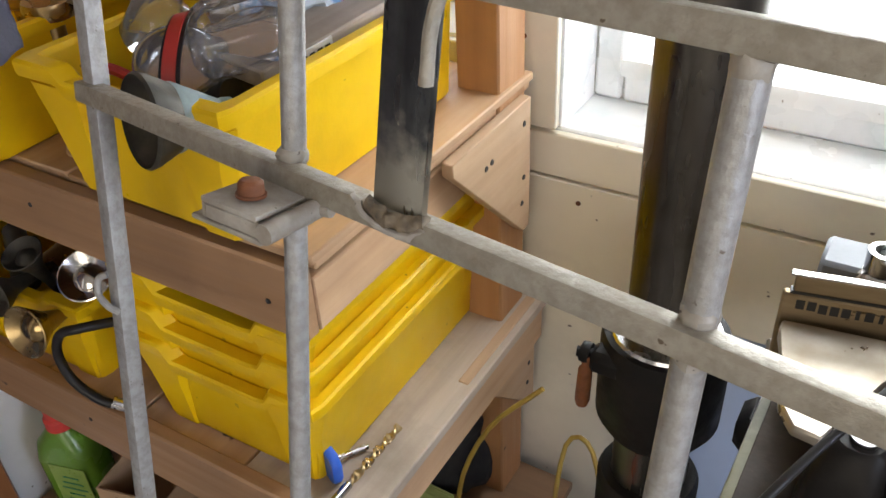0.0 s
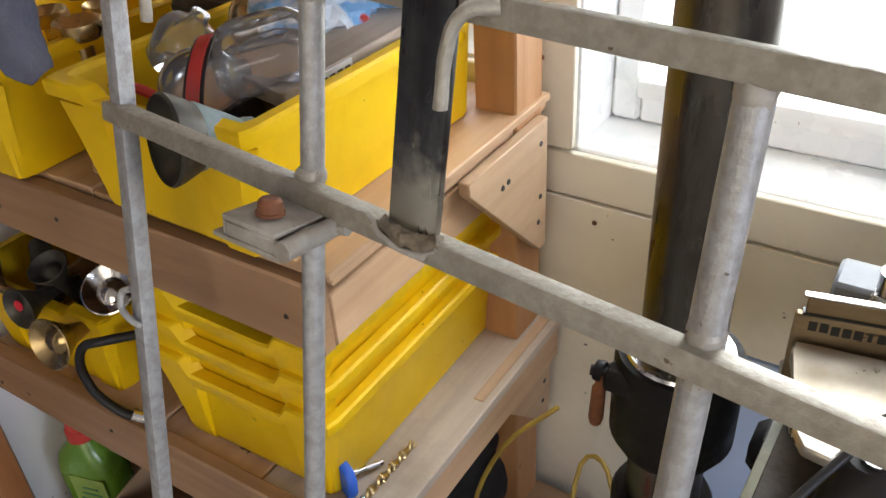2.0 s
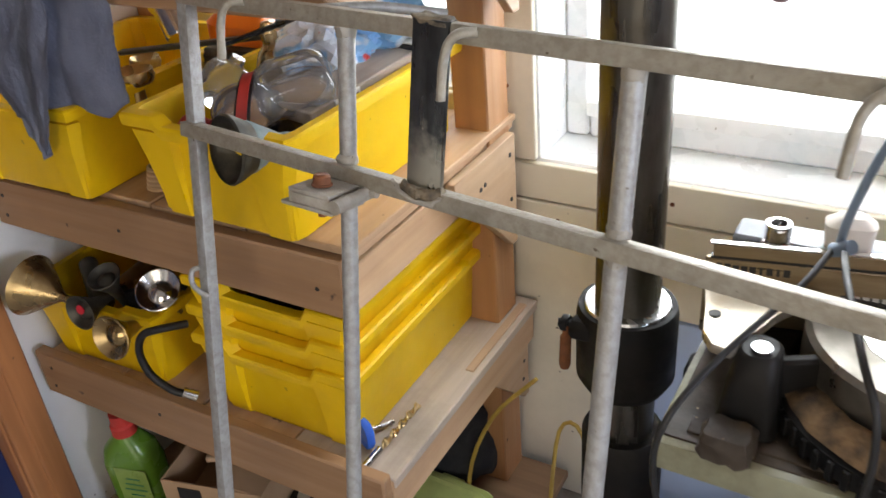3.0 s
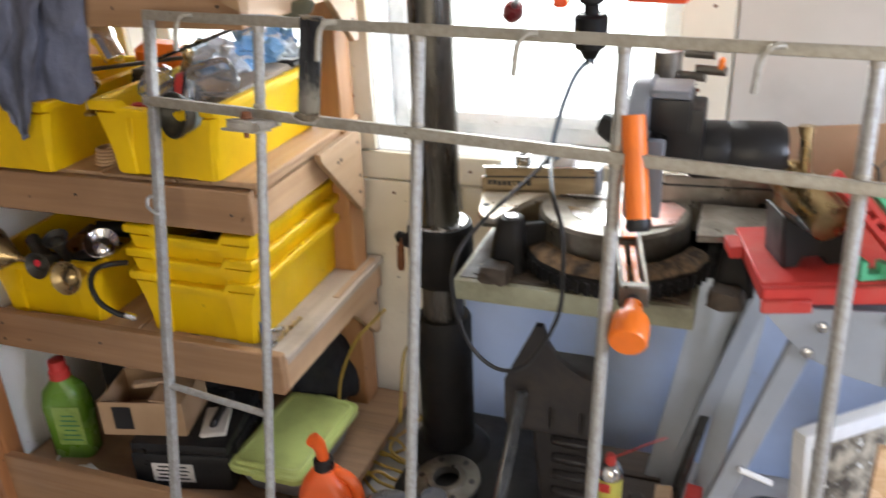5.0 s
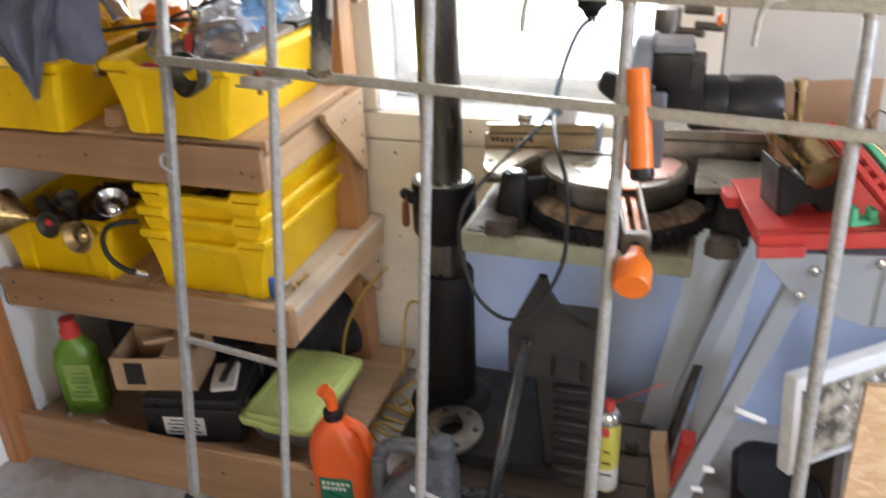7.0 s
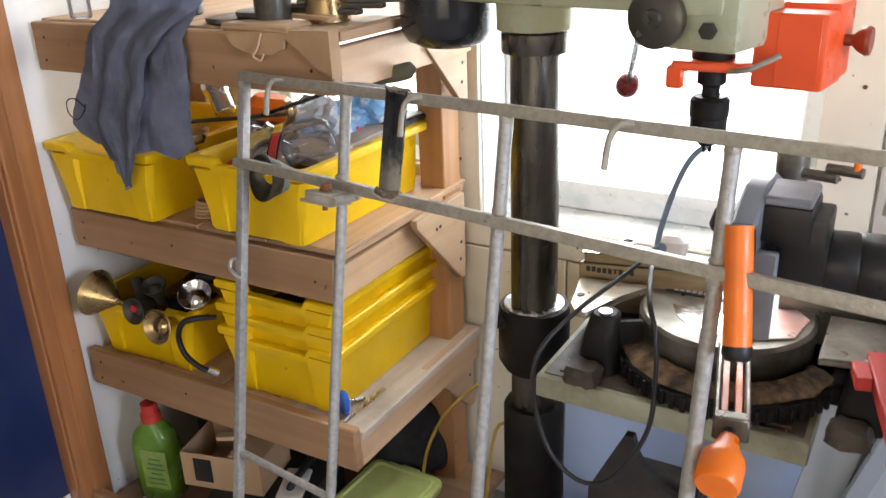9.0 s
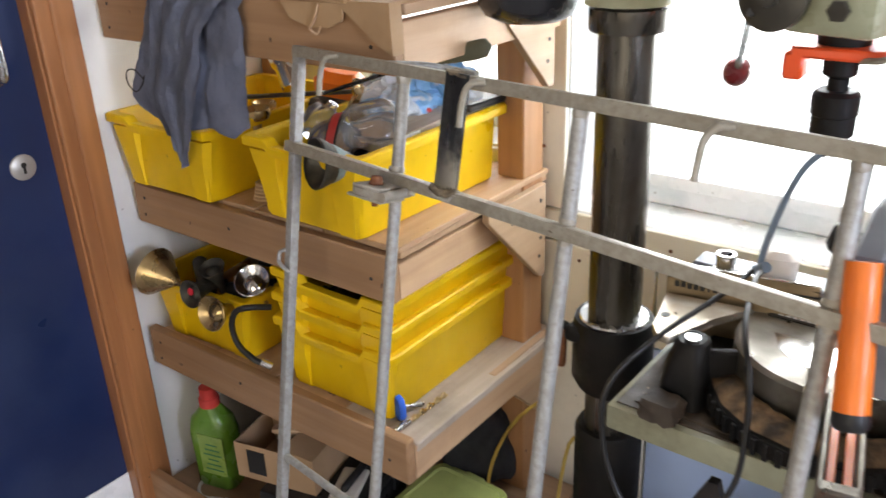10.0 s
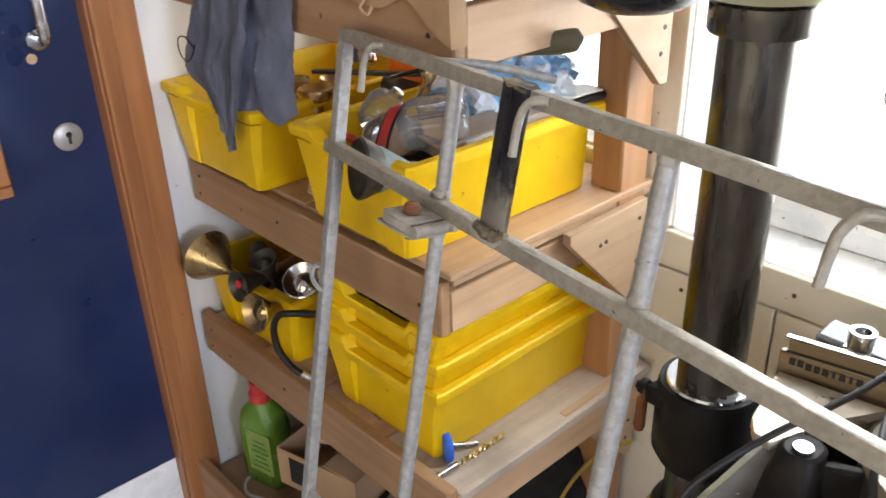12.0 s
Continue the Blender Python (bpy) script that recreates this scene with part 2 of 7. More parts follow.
m_galv_dull = mat("weathered_zinc_clamp", (0.46, 0.43, 0.37), (0.31, 0.28, 0.23), 0.6, metal=0.3, scale=30, bump=0.3, bscale=120, dirt=(0.2, 0.15, 0.1), dscale=22, damount=0.6, spots=(0.1, 0.08, 0.06), sscale=150, samount=0.71)
m_dark_steel = mat("mill_steel_strip", (0.20, 0.205, 0.20), (0.035, 0.036, 0.038), 0.3, metal=0.9, scale=22, detail=9, stretch=(1, 1, 0.16), bump=0.15, dirt=(0.02, 0.017, 0.014), dscale=30, damount=0.7, spots=(0.3, 0.27, 0.2), sscale=110, samount=0.72)
m_burnt = mat("burnt_weld", (0.07, 0.06, 0.05), (0.3, 0.24, 0.16), 0.7, metal=0.4, scale=60, bump=0.7, bscale=160)
m_rust = mat("rusty_bolt", (0.24, 0.085, 0.03), (0.12, 0.045, 0.02), 0.75, metal=0.2, scale=40, bump=0.5)
m_column = mat("oiled_steel_column", (0.16, 0.15, 0.13), (0.045, 0.038, 0.03), 0.3, metal=0.9, scale=5, stretch=(3, 3, 0.5), bump=0.12, bscale=90, dirt=(0.035, 0.022, 0.01), dscale=6, damount=0.8)
m_bright = mat("bright_steel", (0.62, 0.62, 0.62), (0.45, 0.45, 0.45), 0.22, metal=1.0, scale=14, bump=0.08, dirt=(0.25, 0.2, 0.15), dscale=9, damount=0.4)
m_black_cast = mat("black_cast_iron", (0.006, 0.006, 0.007), (0.011, 0.010, 0.009), 0.55, scale=12, bump=0.3, bscale=90, dirt=(0.024, 0.018, 0.012), dscale=9, damount=0.4, spec=0.2)
m_black = mat("black_plastic", (0.010, 0.010, 0.011), (0.018, 0.017, 0.016), 0.4, scale=10, bump=0.15, dirt=(0.035, 0.029, 0.022), dscale=6, damount=0.3, spec=0.35)
m_rubber = mat("black_cable", (0.015, 0.015, 0.016), None, 0.5)
m_press_green = mat("machine_green_paint", (0.42, 0.44, 0.30), (0.36, 0.375, 0.25), 0.35, scale=6, bump=0.1, dirt=(0.13, 0.11, 0.06), dscale=6, damount=0.55)
m_table_edge = mat("greenish_cast_edge", (0.34, 0.34, 0.23), (0.24, 0.235, 0.155), 0.45, scale=9, bump=0.2, dirt=(0.06, 0.045, 0.025), dscale=8, damount=0.8)
m_table_top = mat("oily_cast_top", (0.028, 0.02, 0.014), (0.06, 0.043, 0.03), 0.6, metal=0.0, scale=9, bump=0.3, dirt=(0.2, 0.14, 0.08), dscale=12, damount=0.35, spots=(0.45, 0.33, 0.2), sscale=80, samount=0.70)
m_orange = mat("orange_plastic", (0.88, 0.20, 0.012), (0.80, 0.165, 0.01), 0.4, scale=8, bump=0.06, dirt=(0.4, 0.12, 0.03), dscale=9, damount=0.35)
m_red_orange = mat("red_orange_guard", (0.85, 0.10, 0.02), (0.78, 0.085, 0.018), 0.4, scale=6, bump=0.05)
m_grey_plastic = mat("grey_plastic", (0.20, 0.215, 0.245), (0.15, 0.16, 0.18), 0.45, scale=9, bump=0.1, dirt=(0.4, 0.35, 0.28), dscale=6, damount=0.4)
m_alu = mat("cast_aluminium", (0.27, 0.25, 0.215), (0.15, 0.135, 0.11), 0.4, metal=0.8, scale=12, bump=0.25, dirt=(0.05, 0.035, 0.02), dscale=9, damount=0.85)
m_bright_cast = mat("bare_bright_casting", (0.46, 0.42, 0.35), (0.36, 0.31, 0.24), 0.36, metal=0.8, scale=16, bump=0.1, dirt=(0.3, 0.22, 0.13), dscale=12, damount=0.6)
m_alu_gold = mat("worn_saw_aluminium", (0.34, 0.26, 0.155), (0.23, 0.165, 0.09), 0.42, metal=0.7, scale=8, stretch=(1, 1, 6), bump=0.1, dirt=(0.16, 0.1, 0.05), dscale=6, damount=0.6)
m_sawdust = mat("packed_sawdust", (0.20, 0.12, 0.055), (0.035, 0.021, 0.011), 0.95, scale=38, bump=0.9, bscale=120, bdist=0.004, dirt=(0.02, 0.015, 0.01), dscale=14, damount=0.9)
m_pink_insert = mat("scuffed_red_insert", (0.62, 0.30, 0.24), (0.55, 0.42, 0.38), 0.4, metal=0.3, scale=14, bump=0.1)
m_red = mat("red_paint", (0.58, 0.045, 0.035), (0.48, 0.035, 0.028), 0.5, scale=7, bump=0.12, dirt=(0.4, 0.17, 0.12), dscale=5, damount=0.5)
m_mint = mat("mint_plastic", (0.10, 0.50, 0.27), (0.09, 0.43, 0.23), 0.45, scale=8, bump=0.05)
m_brass = mat("brass", (0.50, 0.37, 0.19), (0.33, 0.235, 0.11), 0.3, metal=0.95, scale=12, bump=0.12, dirt=(0.16, 0.1, 0.04), dscale=12, damount=0.6)
m_chrome = mat("chrome", (0.75, 0.74, 0.72), (0.6, 0.58, 0.55), 0.15, metal=1.0, scale=10, bump=0.05)
m_trestle = mat("grey_trestle_steel", (0.42, 0.46, 0.51), (0.35, 0.385, 0.43), 0.42, metal=0.35, scale=5, bump=0.1, dirt=(0.3, 0.27, 0.23), dscale=4, damount=0.45)
m_maroon = mat("maroon_pipe_paint", (0.16, 0.02, 0.028), (0.11, 0.013, 0.02), 0.4, scale=9, bump=0.15, spots=(0.5, 0.42, 0.38), sscale=22, samount=0.68)
m_dirty_wood = wood("dark_dirty_timber", (0.085, 0.06, 0.042), (0.045, 0.032, 0.023), "x", spots=(0.2, 0.15, 0.1))
m_lime = mat("lime_lid", (0.52, 0.60, 0.20), (0.46, 0.54, 0.18), 0.45, scale=6, bump=0.08, dirt=(0.3, 0.33, 0.12), dscale=9, damount=0.6)
m_green_bottle = mat("green_detergent", (0.15, 0.29, 0.035), (0.09, 0.2, 0.02), 0.25, scale=5, bump=0.03)
m_card = mat("brown_cardboard", (0.42, 0.27, 0.15), (0.36, 0.225, 0.12), 0.8, scale=5, bump=0.1, dirt=(0.2, 0.12, 0.06), dscale=4, damount=0.4)
m_paper = mat("dusty_paper", (0.7, 0.66, 0.6), (0.55, 0.5, 0.43), 0.8, scale=9, bump=0.2)
m_towel = mat("grey_blue_towel", (0.27, 0.285, 0.36), (0.20, 0.21, 0.275), 0.95, scale=14, bump=0.9, bscale=260, dirt=(0.08, 0.085, 0.11), dscale=10, damount=0.5, spec=0.1)
m_verdigris = mat("pale_verdigris", (0.34, 0.43, 0.44), (0.17, 0.22, 0.22), 0.6, scale=22, bump=0.2, dirt=(0.13, 0.12, 0.1), dscale=9, damount=0.5)
m_old_tin = mat("tarnished_tin", (0.085, 0.078, 0.062), (0.035, 0.032, 0.026), 0.5, metal=0.5, scale=9, bump=0.2, dirt=(0.15, 0.13, 0.09), dscale=30, damount=0.6)
m_blue_plastic = mat("blue_plastic", (0.025, 0.12, 0.58), (0.02, 0.10, 0.48), 0.4, scale=9, bump=0.05)
m_bag = mat("blue_white_bag", (0.22, 0.45, 0.74), (0.62, 0.68, 0.74), 0.25, scale=18, detail=2, lo=0.45, hi=0.5, bump=0.3, bscale=40, spots=(0.55, 0.05, 0.04), sscale=24, samount=0.7)
m_clear = clear("clear_plastic", (0.93, 0.94, 0.95), 0.06, 0.10)
m_bag_clear = clear("clear_bag", (0.85, 0.9, 0.95), 0.2, 0.30)
m_amber = clear("amber_bottle", (0.5, 0.35, 0.2), 0.1, 0.2)
m_yellow_cable = mat("yellow_cable", (0.48, 0.33, 0.06), (0.36, 0.24, 0.05), 0.5, scale=20)
m_blue_cable = mat("pale_blue_cable", (0.19, 0.26, 0.36), None, 0.45, scale=20)
m_ink = mat("black_ink", (0.015, 0.014, 0.013), None, 0.5, bump=0)
m_white = mat("white_label", (0.8, 0.79, 0.77), None, 0.5, bump=0.03)
m_label_green = mat("green_label", (0.01, 0.16, 0.09), None, 0.4, bump=0.03)
m_label_yellow = mat("yellow_label", (0.62, 0.56, 0.06), (0.7, 0.66, 0.2), 0.35, bump=0.03)
m_jug = mat("red_orange_jug", (0.82, 0.125, 0.02), (0.75, 0.105, 0.015), 0.38, scale=8, bump=0.05, dirt=(0.4, 0.12, 0.04), dscale=10, damount=0.4)
m_oil_jug = mat("pewter_plastic", (0.115, 0.12, 0.135), (0.085, 0.09, 0.10), 0.3, metal=0.25, scale=8, bump=0.05, dirt=(0.2, 0.19, 0.17), dscale=8, damount=0.3)
m_motor = mat("black_motor_paint", (0.016, 0.017, 0.02), None, 0.25, bump=0.05)
m_glass = clear("window_glass", (1, 1, 1), 0.02, 0.0)


def osb_material():
    """Strands in three lays over one another, each strand of its own tone."""
    mt = bpy.data.materials.new("strand_board")
    mt.use_nodes = True
    nt = mt.node_tree
    p = nt.nodes["Principled BSDF"]
    tc = nt.nodes.new("ShaderNodeTexCoord")
    warp = nt.nodes.new("ShaderNodeTexNoise")
    warp.inputs["Scale"].default_value = 22
    wire(nt, tc.outputs["Object"], warp.inputs["Vector"])
    wv = nt.nodes.new("ShaderNodeVectorMath")
    wv.operation = "SCALE"
    wv.inputs[3].default_value = 0.014
    wire(nt, warp.outputs["Color"], wv.inputs[0])
    add = nt.nodes.new("ShaderNodeVectorMath")
    wire(nt, tc.outputs["Object"], add.inputs[0])
    wire(nt, wv.outputs[0], add.inputs[1])
    col = None
    hgt = None
    for turn, sc, off in ((8, (16, 1, 64), 0.0), (-38, (20, 1, 76), 3.1), (56, (24, 1, 80), 7.7), (-74, (26, 1, 88), 11.3), (28, (18, 1, 66), 15.9), (-14, (24, 1, 90), 19.3)):
        mp = nt.nodes.new("ShaderNodeMapping")
        mp.vector_type = "TEXTURE"
        mp.inputs["Rotation"].default_value = (0, radians(turn), 0)
        mp.inputs["Scale"].default_value = tuple(1.0 / v for v in sc)
        mp.inputs["Location"].default_value = (off, off, off)
        wire(nt, add.outputs[0], mp.inputs[0])
        v = nt.nodes.new("ShaderNodeTexVoronoi")
        v.inputs["Scale"].default_value = 1.0
        wire(nt, mp.outputs[0], v.inputs["Vector"])
        s = nt.nodes.new("ShaderNodeSeparateColor")
        wire(nt, v.outputs["Color"], s.inputs[0])
        r = nt.nodes.new("ShaderNodeValToRGB")
        e = r.color_ramp.elements
        e[0].position, e[0].color = 0.0, (0.47, 0.27, 0.13, 1)
        e[1].position, e[1].color = 1.0, (0.76, 0.535, 0.335, 1)
        for pos, c in ((0.05, (0.64, 0.41, 0.22, 1)), (0.6, (0.69, 0.455, 0.255, 1))):
            k = e.new(pos)
            k.color = c
        wire(nt, s.outputs[0], r.inputs[0])
        if col is None:
            col, hgt = r.outputs[0], s.outputs[0]
        else:
            th = nt.nodes.new("ShaderNodeMath")
            th.operation = "GREATER_THAN"
            th.inputs[1].default_value = 0.62
            wire(nt, s.outputs[1], th.inputs[0])
            mx = nt.nodes.new("ShaderNodeMix")
            mx.data_type = "RGBA"
            wire(nt, th.outputs[0], mx.inputs[0])
            wire(nt, col, mx.inputs[6])
            wire(nt, r.outputs[0], mx.inputs[7])
            col = mx.outputs[2]
            hx = nt.nodes.new("ShaderNodeMix")
            wire(nt, th.outputs[0], hx.inputs[0])
            wire(nt, hgt, hx.inputs[2])
            wire(nt, s.outputs[0], hx.inputs[3])
            hgt = hx.outputs[0]
    gr = nt.nodes.new("ShaderNodeTexNoise")
    gm = nt.nodes.new("ShaderNodeMapping")
    gm.inputs["Scale"].default_value = (20, 20, 160)
    wire(nt, add.outputs[0], gm.inputs[0])
    gr.inputs["Scale"].default_value = 1.0
    gr.inputs["Detail"].default_value = 6
    wire(nt, gm.outputs[0], gr.inputs["Vector"])
    gx = nt.nodes.new("ShaderNodeMix")
    gx.data_type = "RGBA"
    gx.blend_type = "SOFT_LIGHT"
    gx.inputs[0].default_value = 0.7
    wire(nt, col, gx.inputs[6])
    wire(nt, gr.outputs[0], gx.inputs[7])
    wire(nt, gx.outputs[2], p.inputs["Base Color"])
    p.inputs["Roughness"].default_value = 0.6
    bn = nt.nodes.new("ShaderNodeBump")
    bn.inputs["Strength"].default_value, bn.inputs["Distance"].default_value = 0.4, 0.002
    wire(nt, hgt, bn.inputs["Height"])
    wire(nt, bn.outputs[0], p.inputs["Normal"])
    return mt


m_osb = osb_material()


def strip_material():
    """Mill scale with long streaks, turning paler along a noisy edge at the lower end of the bar."""
    mt = mat("pale_ended_mill_strip", (0.13, 0.135, 0.13), (0.030, 0.031, 0.033), 0.33, metal=0.85, scale=22, detail=9, stretch=(1, 1, 0.16), bump=0.15, dirt=(0.02, 0.017, 0.014), dscale=30, damount=0.6, spots=(0.3, 0.27, 0.2), sscale=110, samount=0.74)
    nt = mt.node_tree
    p = nt.nodes["Principled BSDF"]
    old = p.inputs["Base Color"].links[0].from_socket
    tc = nt.nodes.new("ShaderNodeTexCoord")
    sep = nt.nodes.new("ShaderNodeSeparateXYZ")
    wire(nt, tc.outputs["Object"], sep.inputs[0])
    nz = nt.nodes.new("ShaderNodeTexNoise")
    nz.inputs["Scale"].default_value, nz.inputs["Detail"].default_value = 70, 6
    wire(nt, tc.outputs["Object"], nz.inputs["Vector"])
    wv = nt.nodes.new("ShaderNodeMath")
    wv.operation = "MULTIPLY_ADD"
    wv.inputs[1].default_value = 0.09
    wire(nt, nz.outputs[0], wv.inputs[0])
    wire(nt, sep.outputs[2], wv.inputs[2])
    mr = nt.nodes.new("ShaderNodeMapRange")
    mr.inputs[1].default_value, mr.inputs[2].default_value = 1.145, 1.105
    wire(nt, wv.outputs[0], mr.inputs[0])
    mx = nt.nodes.new("ShaderNodeMix")
    mx.data_type = "RGBA"
    wire(nt, mr.outputs[0], mx.inputs[0])
    wire(nt, old, mx.inputs[6])
    mx.inputs[7].default_value = (0.34, 0.32, 0.26, 1)
    wire(nt, mx.outputs[2], p.inputs["Base Color"])
    return mt


m_strip = strip_material()


def glow(name, colour, strength):
    mt = bpy.data.materials.new(name)
    mt.use_nodes = True
    p = mt.node_tree.nodes["Principled BSDF"]
    p.inputs["Base Color"].default_value = (*colour, 1)
    p.inputs["Emission Color"].default_value = (*colour, 1)
    p.inputs["Emission Strength"].default_value = strength
    return mt


m_outside = glow("bright_overcast_outside", (0.96, 0.99, 1.0), 2.6)


def box_part(name, c, s, material, parent=None, bevel=0.002, label="", m=None):
    bm = B()
    bx(bm, c, s, m, bevel)
    return part(name, bm, material, parent, label)


# ---- room ----
X0, X1, Y0, Y1, ZC = -0.92, 2.9, -2.5, 1.228, 2.4
WX0, WX1, WZ0, WZ1 = -0.137, 0.553, 0.768, 1.95


def structure(name, material, boxes, label, category):
    bm = B()
    for a, b in boxes:
        c = [(u + v) / 2 for u, v in zip(a, b)]
        bx(bm, c, [abs(v - u) for u, v in zip(a, b)])
    return tagged(part(name, bm, material), label, category, kind="structure")


structure("floor", m_floor, [((X0 - 0.15, Y0 - 0.15, -0.1), (X1 + 0.15, Y1 + 0.2, 0))], "dusty grey concrete workshop floor with sawdust", "floor")
structure("ceiling", m_ceiling, [((X0 - 0.15, Y0 - 0.15, ZC), (X1 + 0.15, Y1 + 0.2, ZC + 0.1))], "plain unseen workshop ceiling, darkened to cut bounced light", "ceiling")
wall_n = structure("wall_north", m_wall, [
    ((X0 - 0.15, Y1 + 0.014, 0), (-0.82, Y1 + 0.20, ZC)), ((-0.82, Y1 + 0.014, 0), (-0.275, Y1 + 0.20, 0.88)), ((-0.82, Y1 + 0.014, 1.95), (-0.275, Y1 + 0.20, ZC)), ((-0.275, Y1 + 0.014, 0), (WX0 - 0.03, Y1 + 0.20, ZC)), ((WX1 + 0.03, Y1 + 0.014, 0), (X1 + 0.15, Y1 + 0.20, ZC)),
    ((WX0 - 0.03, Y1 + 0.014, 0), (WX1 + 0.03, Y1 + 0.20, WZ0 - 0.03)), ((WX0 - 0.03, Y1 + 0.014, WZ1 + 0.03), (WX1 + 0.03, Y1 + 0.20, ZC))],
    "white painted wall with the workshop window in it", "wall")
structure("wall_south", m_dull_wall, [((X0 - 0.15, Y0 - 0.15, 0), (0.3, Y0, ZC)), ((2.3, Y0 - 0.15, 0), (X1 + 0.15, Y0, ZC)), ((0.3, Y0 - 0.15, 2.3), (2.3, Y0, ZC))],
          "plain unseen wall with an assumed doorway, darkened to cut bounced light", "wall")
structure("wall_east", m_dull_wall, [((X1, Y0, 0), (X1 + 0.15, Y1, 0.9)), ((X1, Y0, 2.05), (X1 + 0.15, Y1, ZC)), ((X1, Y0, 0.9), (X1 + 0.15, -0.85, 2.05)), ((X1, 0.45, 0.9), (X1 + 0.15, Y1, 2.05))],
          "plain unseen wall with an assumed window opening, darkened to cut bounced light", "wall")
DY0, DY1, DZ = -0.26, 0.585, 2.02
structure("wall_west", m_wall, [((X0 - 0.15, Y0, 0), (X0, DY0 - 0.02, ZC)), ((X0 - 0.15, DY1 + 0.02, 0), (X0, Y1 + 0.014, ZC)), ((X0 - 0.15, DY0 - 0.02, DZ + 0.02), (X0, DY1 + 0.02, ZC))],
          "rough white painted block wall beside the door", "wall")

# painted boards that line the wall under and beside the window
lining = thing("wall_lining", "cream painted boards under the window, stained and screwed", "wall lining", kind="structure")
for x0, x1, z0, z1 in ((-0.92, 0.072, 0.0, 0.690), (0.077, 1.30, 0.0, 0.500), (0.077, 1.30, 0.505, 0.690), (-0.92, -0.82, 0.695, 2.4), (-0.815, -0.28, 0.695, 0.875), (-0.815, -0.28, 1.955, 2.4), (-0.275, -0.245, 0.695, 2.4), (-0.24, 0.66, 0.695, 0.764), (-0.24, -0.141, 0.769, 2.0), (0.557, 0.66, 0.769, 2.0), (0.665, 1.9, 0.695, 2.4), (1.305, 1.9, 0.0, 0.690)):
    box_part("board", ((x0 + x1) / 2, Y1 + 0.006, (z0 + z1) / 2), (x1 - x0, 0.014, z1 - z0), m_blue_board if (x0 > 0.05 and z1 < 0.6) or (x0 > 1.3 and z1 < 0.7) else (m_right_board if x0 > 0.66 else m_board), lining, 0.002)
for x, z in ((-0.19, 0.73), (-0.19, 0.9), (0.1, 0.73), (-0.19, 1.1), (0.6, 0.74), (0.6, 0.95), (-0.1, 0.66), (0.62, 1.12)):
    bm = B()
    lathe(bm, [(0.0, 0), (0.004, 0), (0.004, 0.0015), (0.0015, 0.002)], Matrix.Translation((x, Y1 - 0.001, z)) @ frame_of((0, -1, 0)), 8)
    part("screw_head", bm, m_rust, lining)

win = thing("window_1", "white painted window with a deep flaking sill, blown out by daylight", "window", kind="structure")
bm = B()
bx(bm, ((WX0 + WX1) / 2, Y1 + 0.107, WZ0 - 0.012), (WX1 - WX0 + 0.06, 0.188, 0.024), None, 0.004)
part("window_sill", bm, m_white_gloss, win, "white sill with flaking paint")
for x in (WX0 - 0.014, WX1 + 0.014):
    box_part("window_reveal", (x, Y1 + 0.107, (WZ0 + WZ1) / 2), (0.028, 0.19, WZ1 - WZ0), m_white_gloss, win)
box_part("window_head", ((WX0 + WX1) / 2, Y1 + 0.107, WZ1 + 0.014), (WX1 - WX0 + 0.06, 0.19, 0.028), m_white_gloss, win)
yf = Y1 + 0.15
fr = B()
for c, s in (((WX0 + 0.022, yf, 1.36), (0.044, 0.05, 1.18)), ((WX1 - 0.022, yf, 1.36), (0.044, 0.05, 1.18)), (((WX0 + WX1) / 2, yf, WZ0 + 0.03), (0.602, 0.046, 0.06)), (((WX0 + WX1) / 2, yf, WZ1 - 0.03), (0.602, 0.046, 0.06))):
    bx(fr, c, s, None, 0.006)
wf = part("window_frame", fr, m_white_gloss, win)
bm = B()
bx(bm, ((WX0 + WX1) / 2, yf - 0.035, WZ0 + 0.062), (0.60, 0.022, 0.03), None, 0.01, 2)
part("glazing_bar", bm, m_white_gloss, wf)
gl = box_part("pane", ((WX0 + WX1) / 2, yf, 1.36), (0.60, 0.004, 1.06), m_glass, wf, 0)
gl.visible_shadow = False
bm = B()
bx(bm, (0.2, 2.6, 0.5), (9.0, 0.02, 9.0))
out = tagged(part("backdrop", bm, m_outside), "white overcast daylight outside the window", "backdrop", kind="structure")

win2 = thing("window_2", "white framed window behind the shelves, blown out by daylight", "window", kind="structure")
fr = B()
for c, s in (((-0.80, yf, 1.415), (0.04, 0.05, 1.07)), ((-0.295, yf, 1.415), (0.04, 0.05, 1.07)), ((-0.5475, yf, 0.905), (0.465, 0.05, 0.05)), ((-0.5475, yf, 1.925), (0.465, 0.05, 0.05))):
    bx(fr, c, s, None, 0.005)
w2 = part("window_frame", fr, m_white_gloss, win2)
gl = box_part("pane", (-0.5475, yf, 1.415), (0.465, 0.004, 0.97), m_glass, w2, 0)
gl.visible_shadow = False

# ---- door ----
dr = thing("door_1", "navy blue painted workshop door, shut, with steel furniture", "door", kind="structure")
xd = X0 - 0.03
leaf = box_part("door_leaf", (xd - 0.02, (DY0 + DY1) / 2, 1.01), (0.04, DY1 - DY0 - 0.006, 2.0), m_blue_door, dr, 0.002)
# pale kick plate made white in colour for the daylight falling by the door
box_part("kick_plate", (xd + 0.003, (DY0 + DY1) / 2, 0.075), (0.003, DY1 - DY0 - 0.01, 0.135), m_white_gloss, dr, 0, "scuffed kick plate, whitened to stand in for daylight on it")
bm = B()
lathe(bm, [(0, 0), (0.026, 0), (0.026, 0.003), (0.022, 0.006), (0, 0.006)], Matrix.Translation((xd + 0.001, 0.516, 0.928)) @ frame_of((1, 0, 0)), 28)
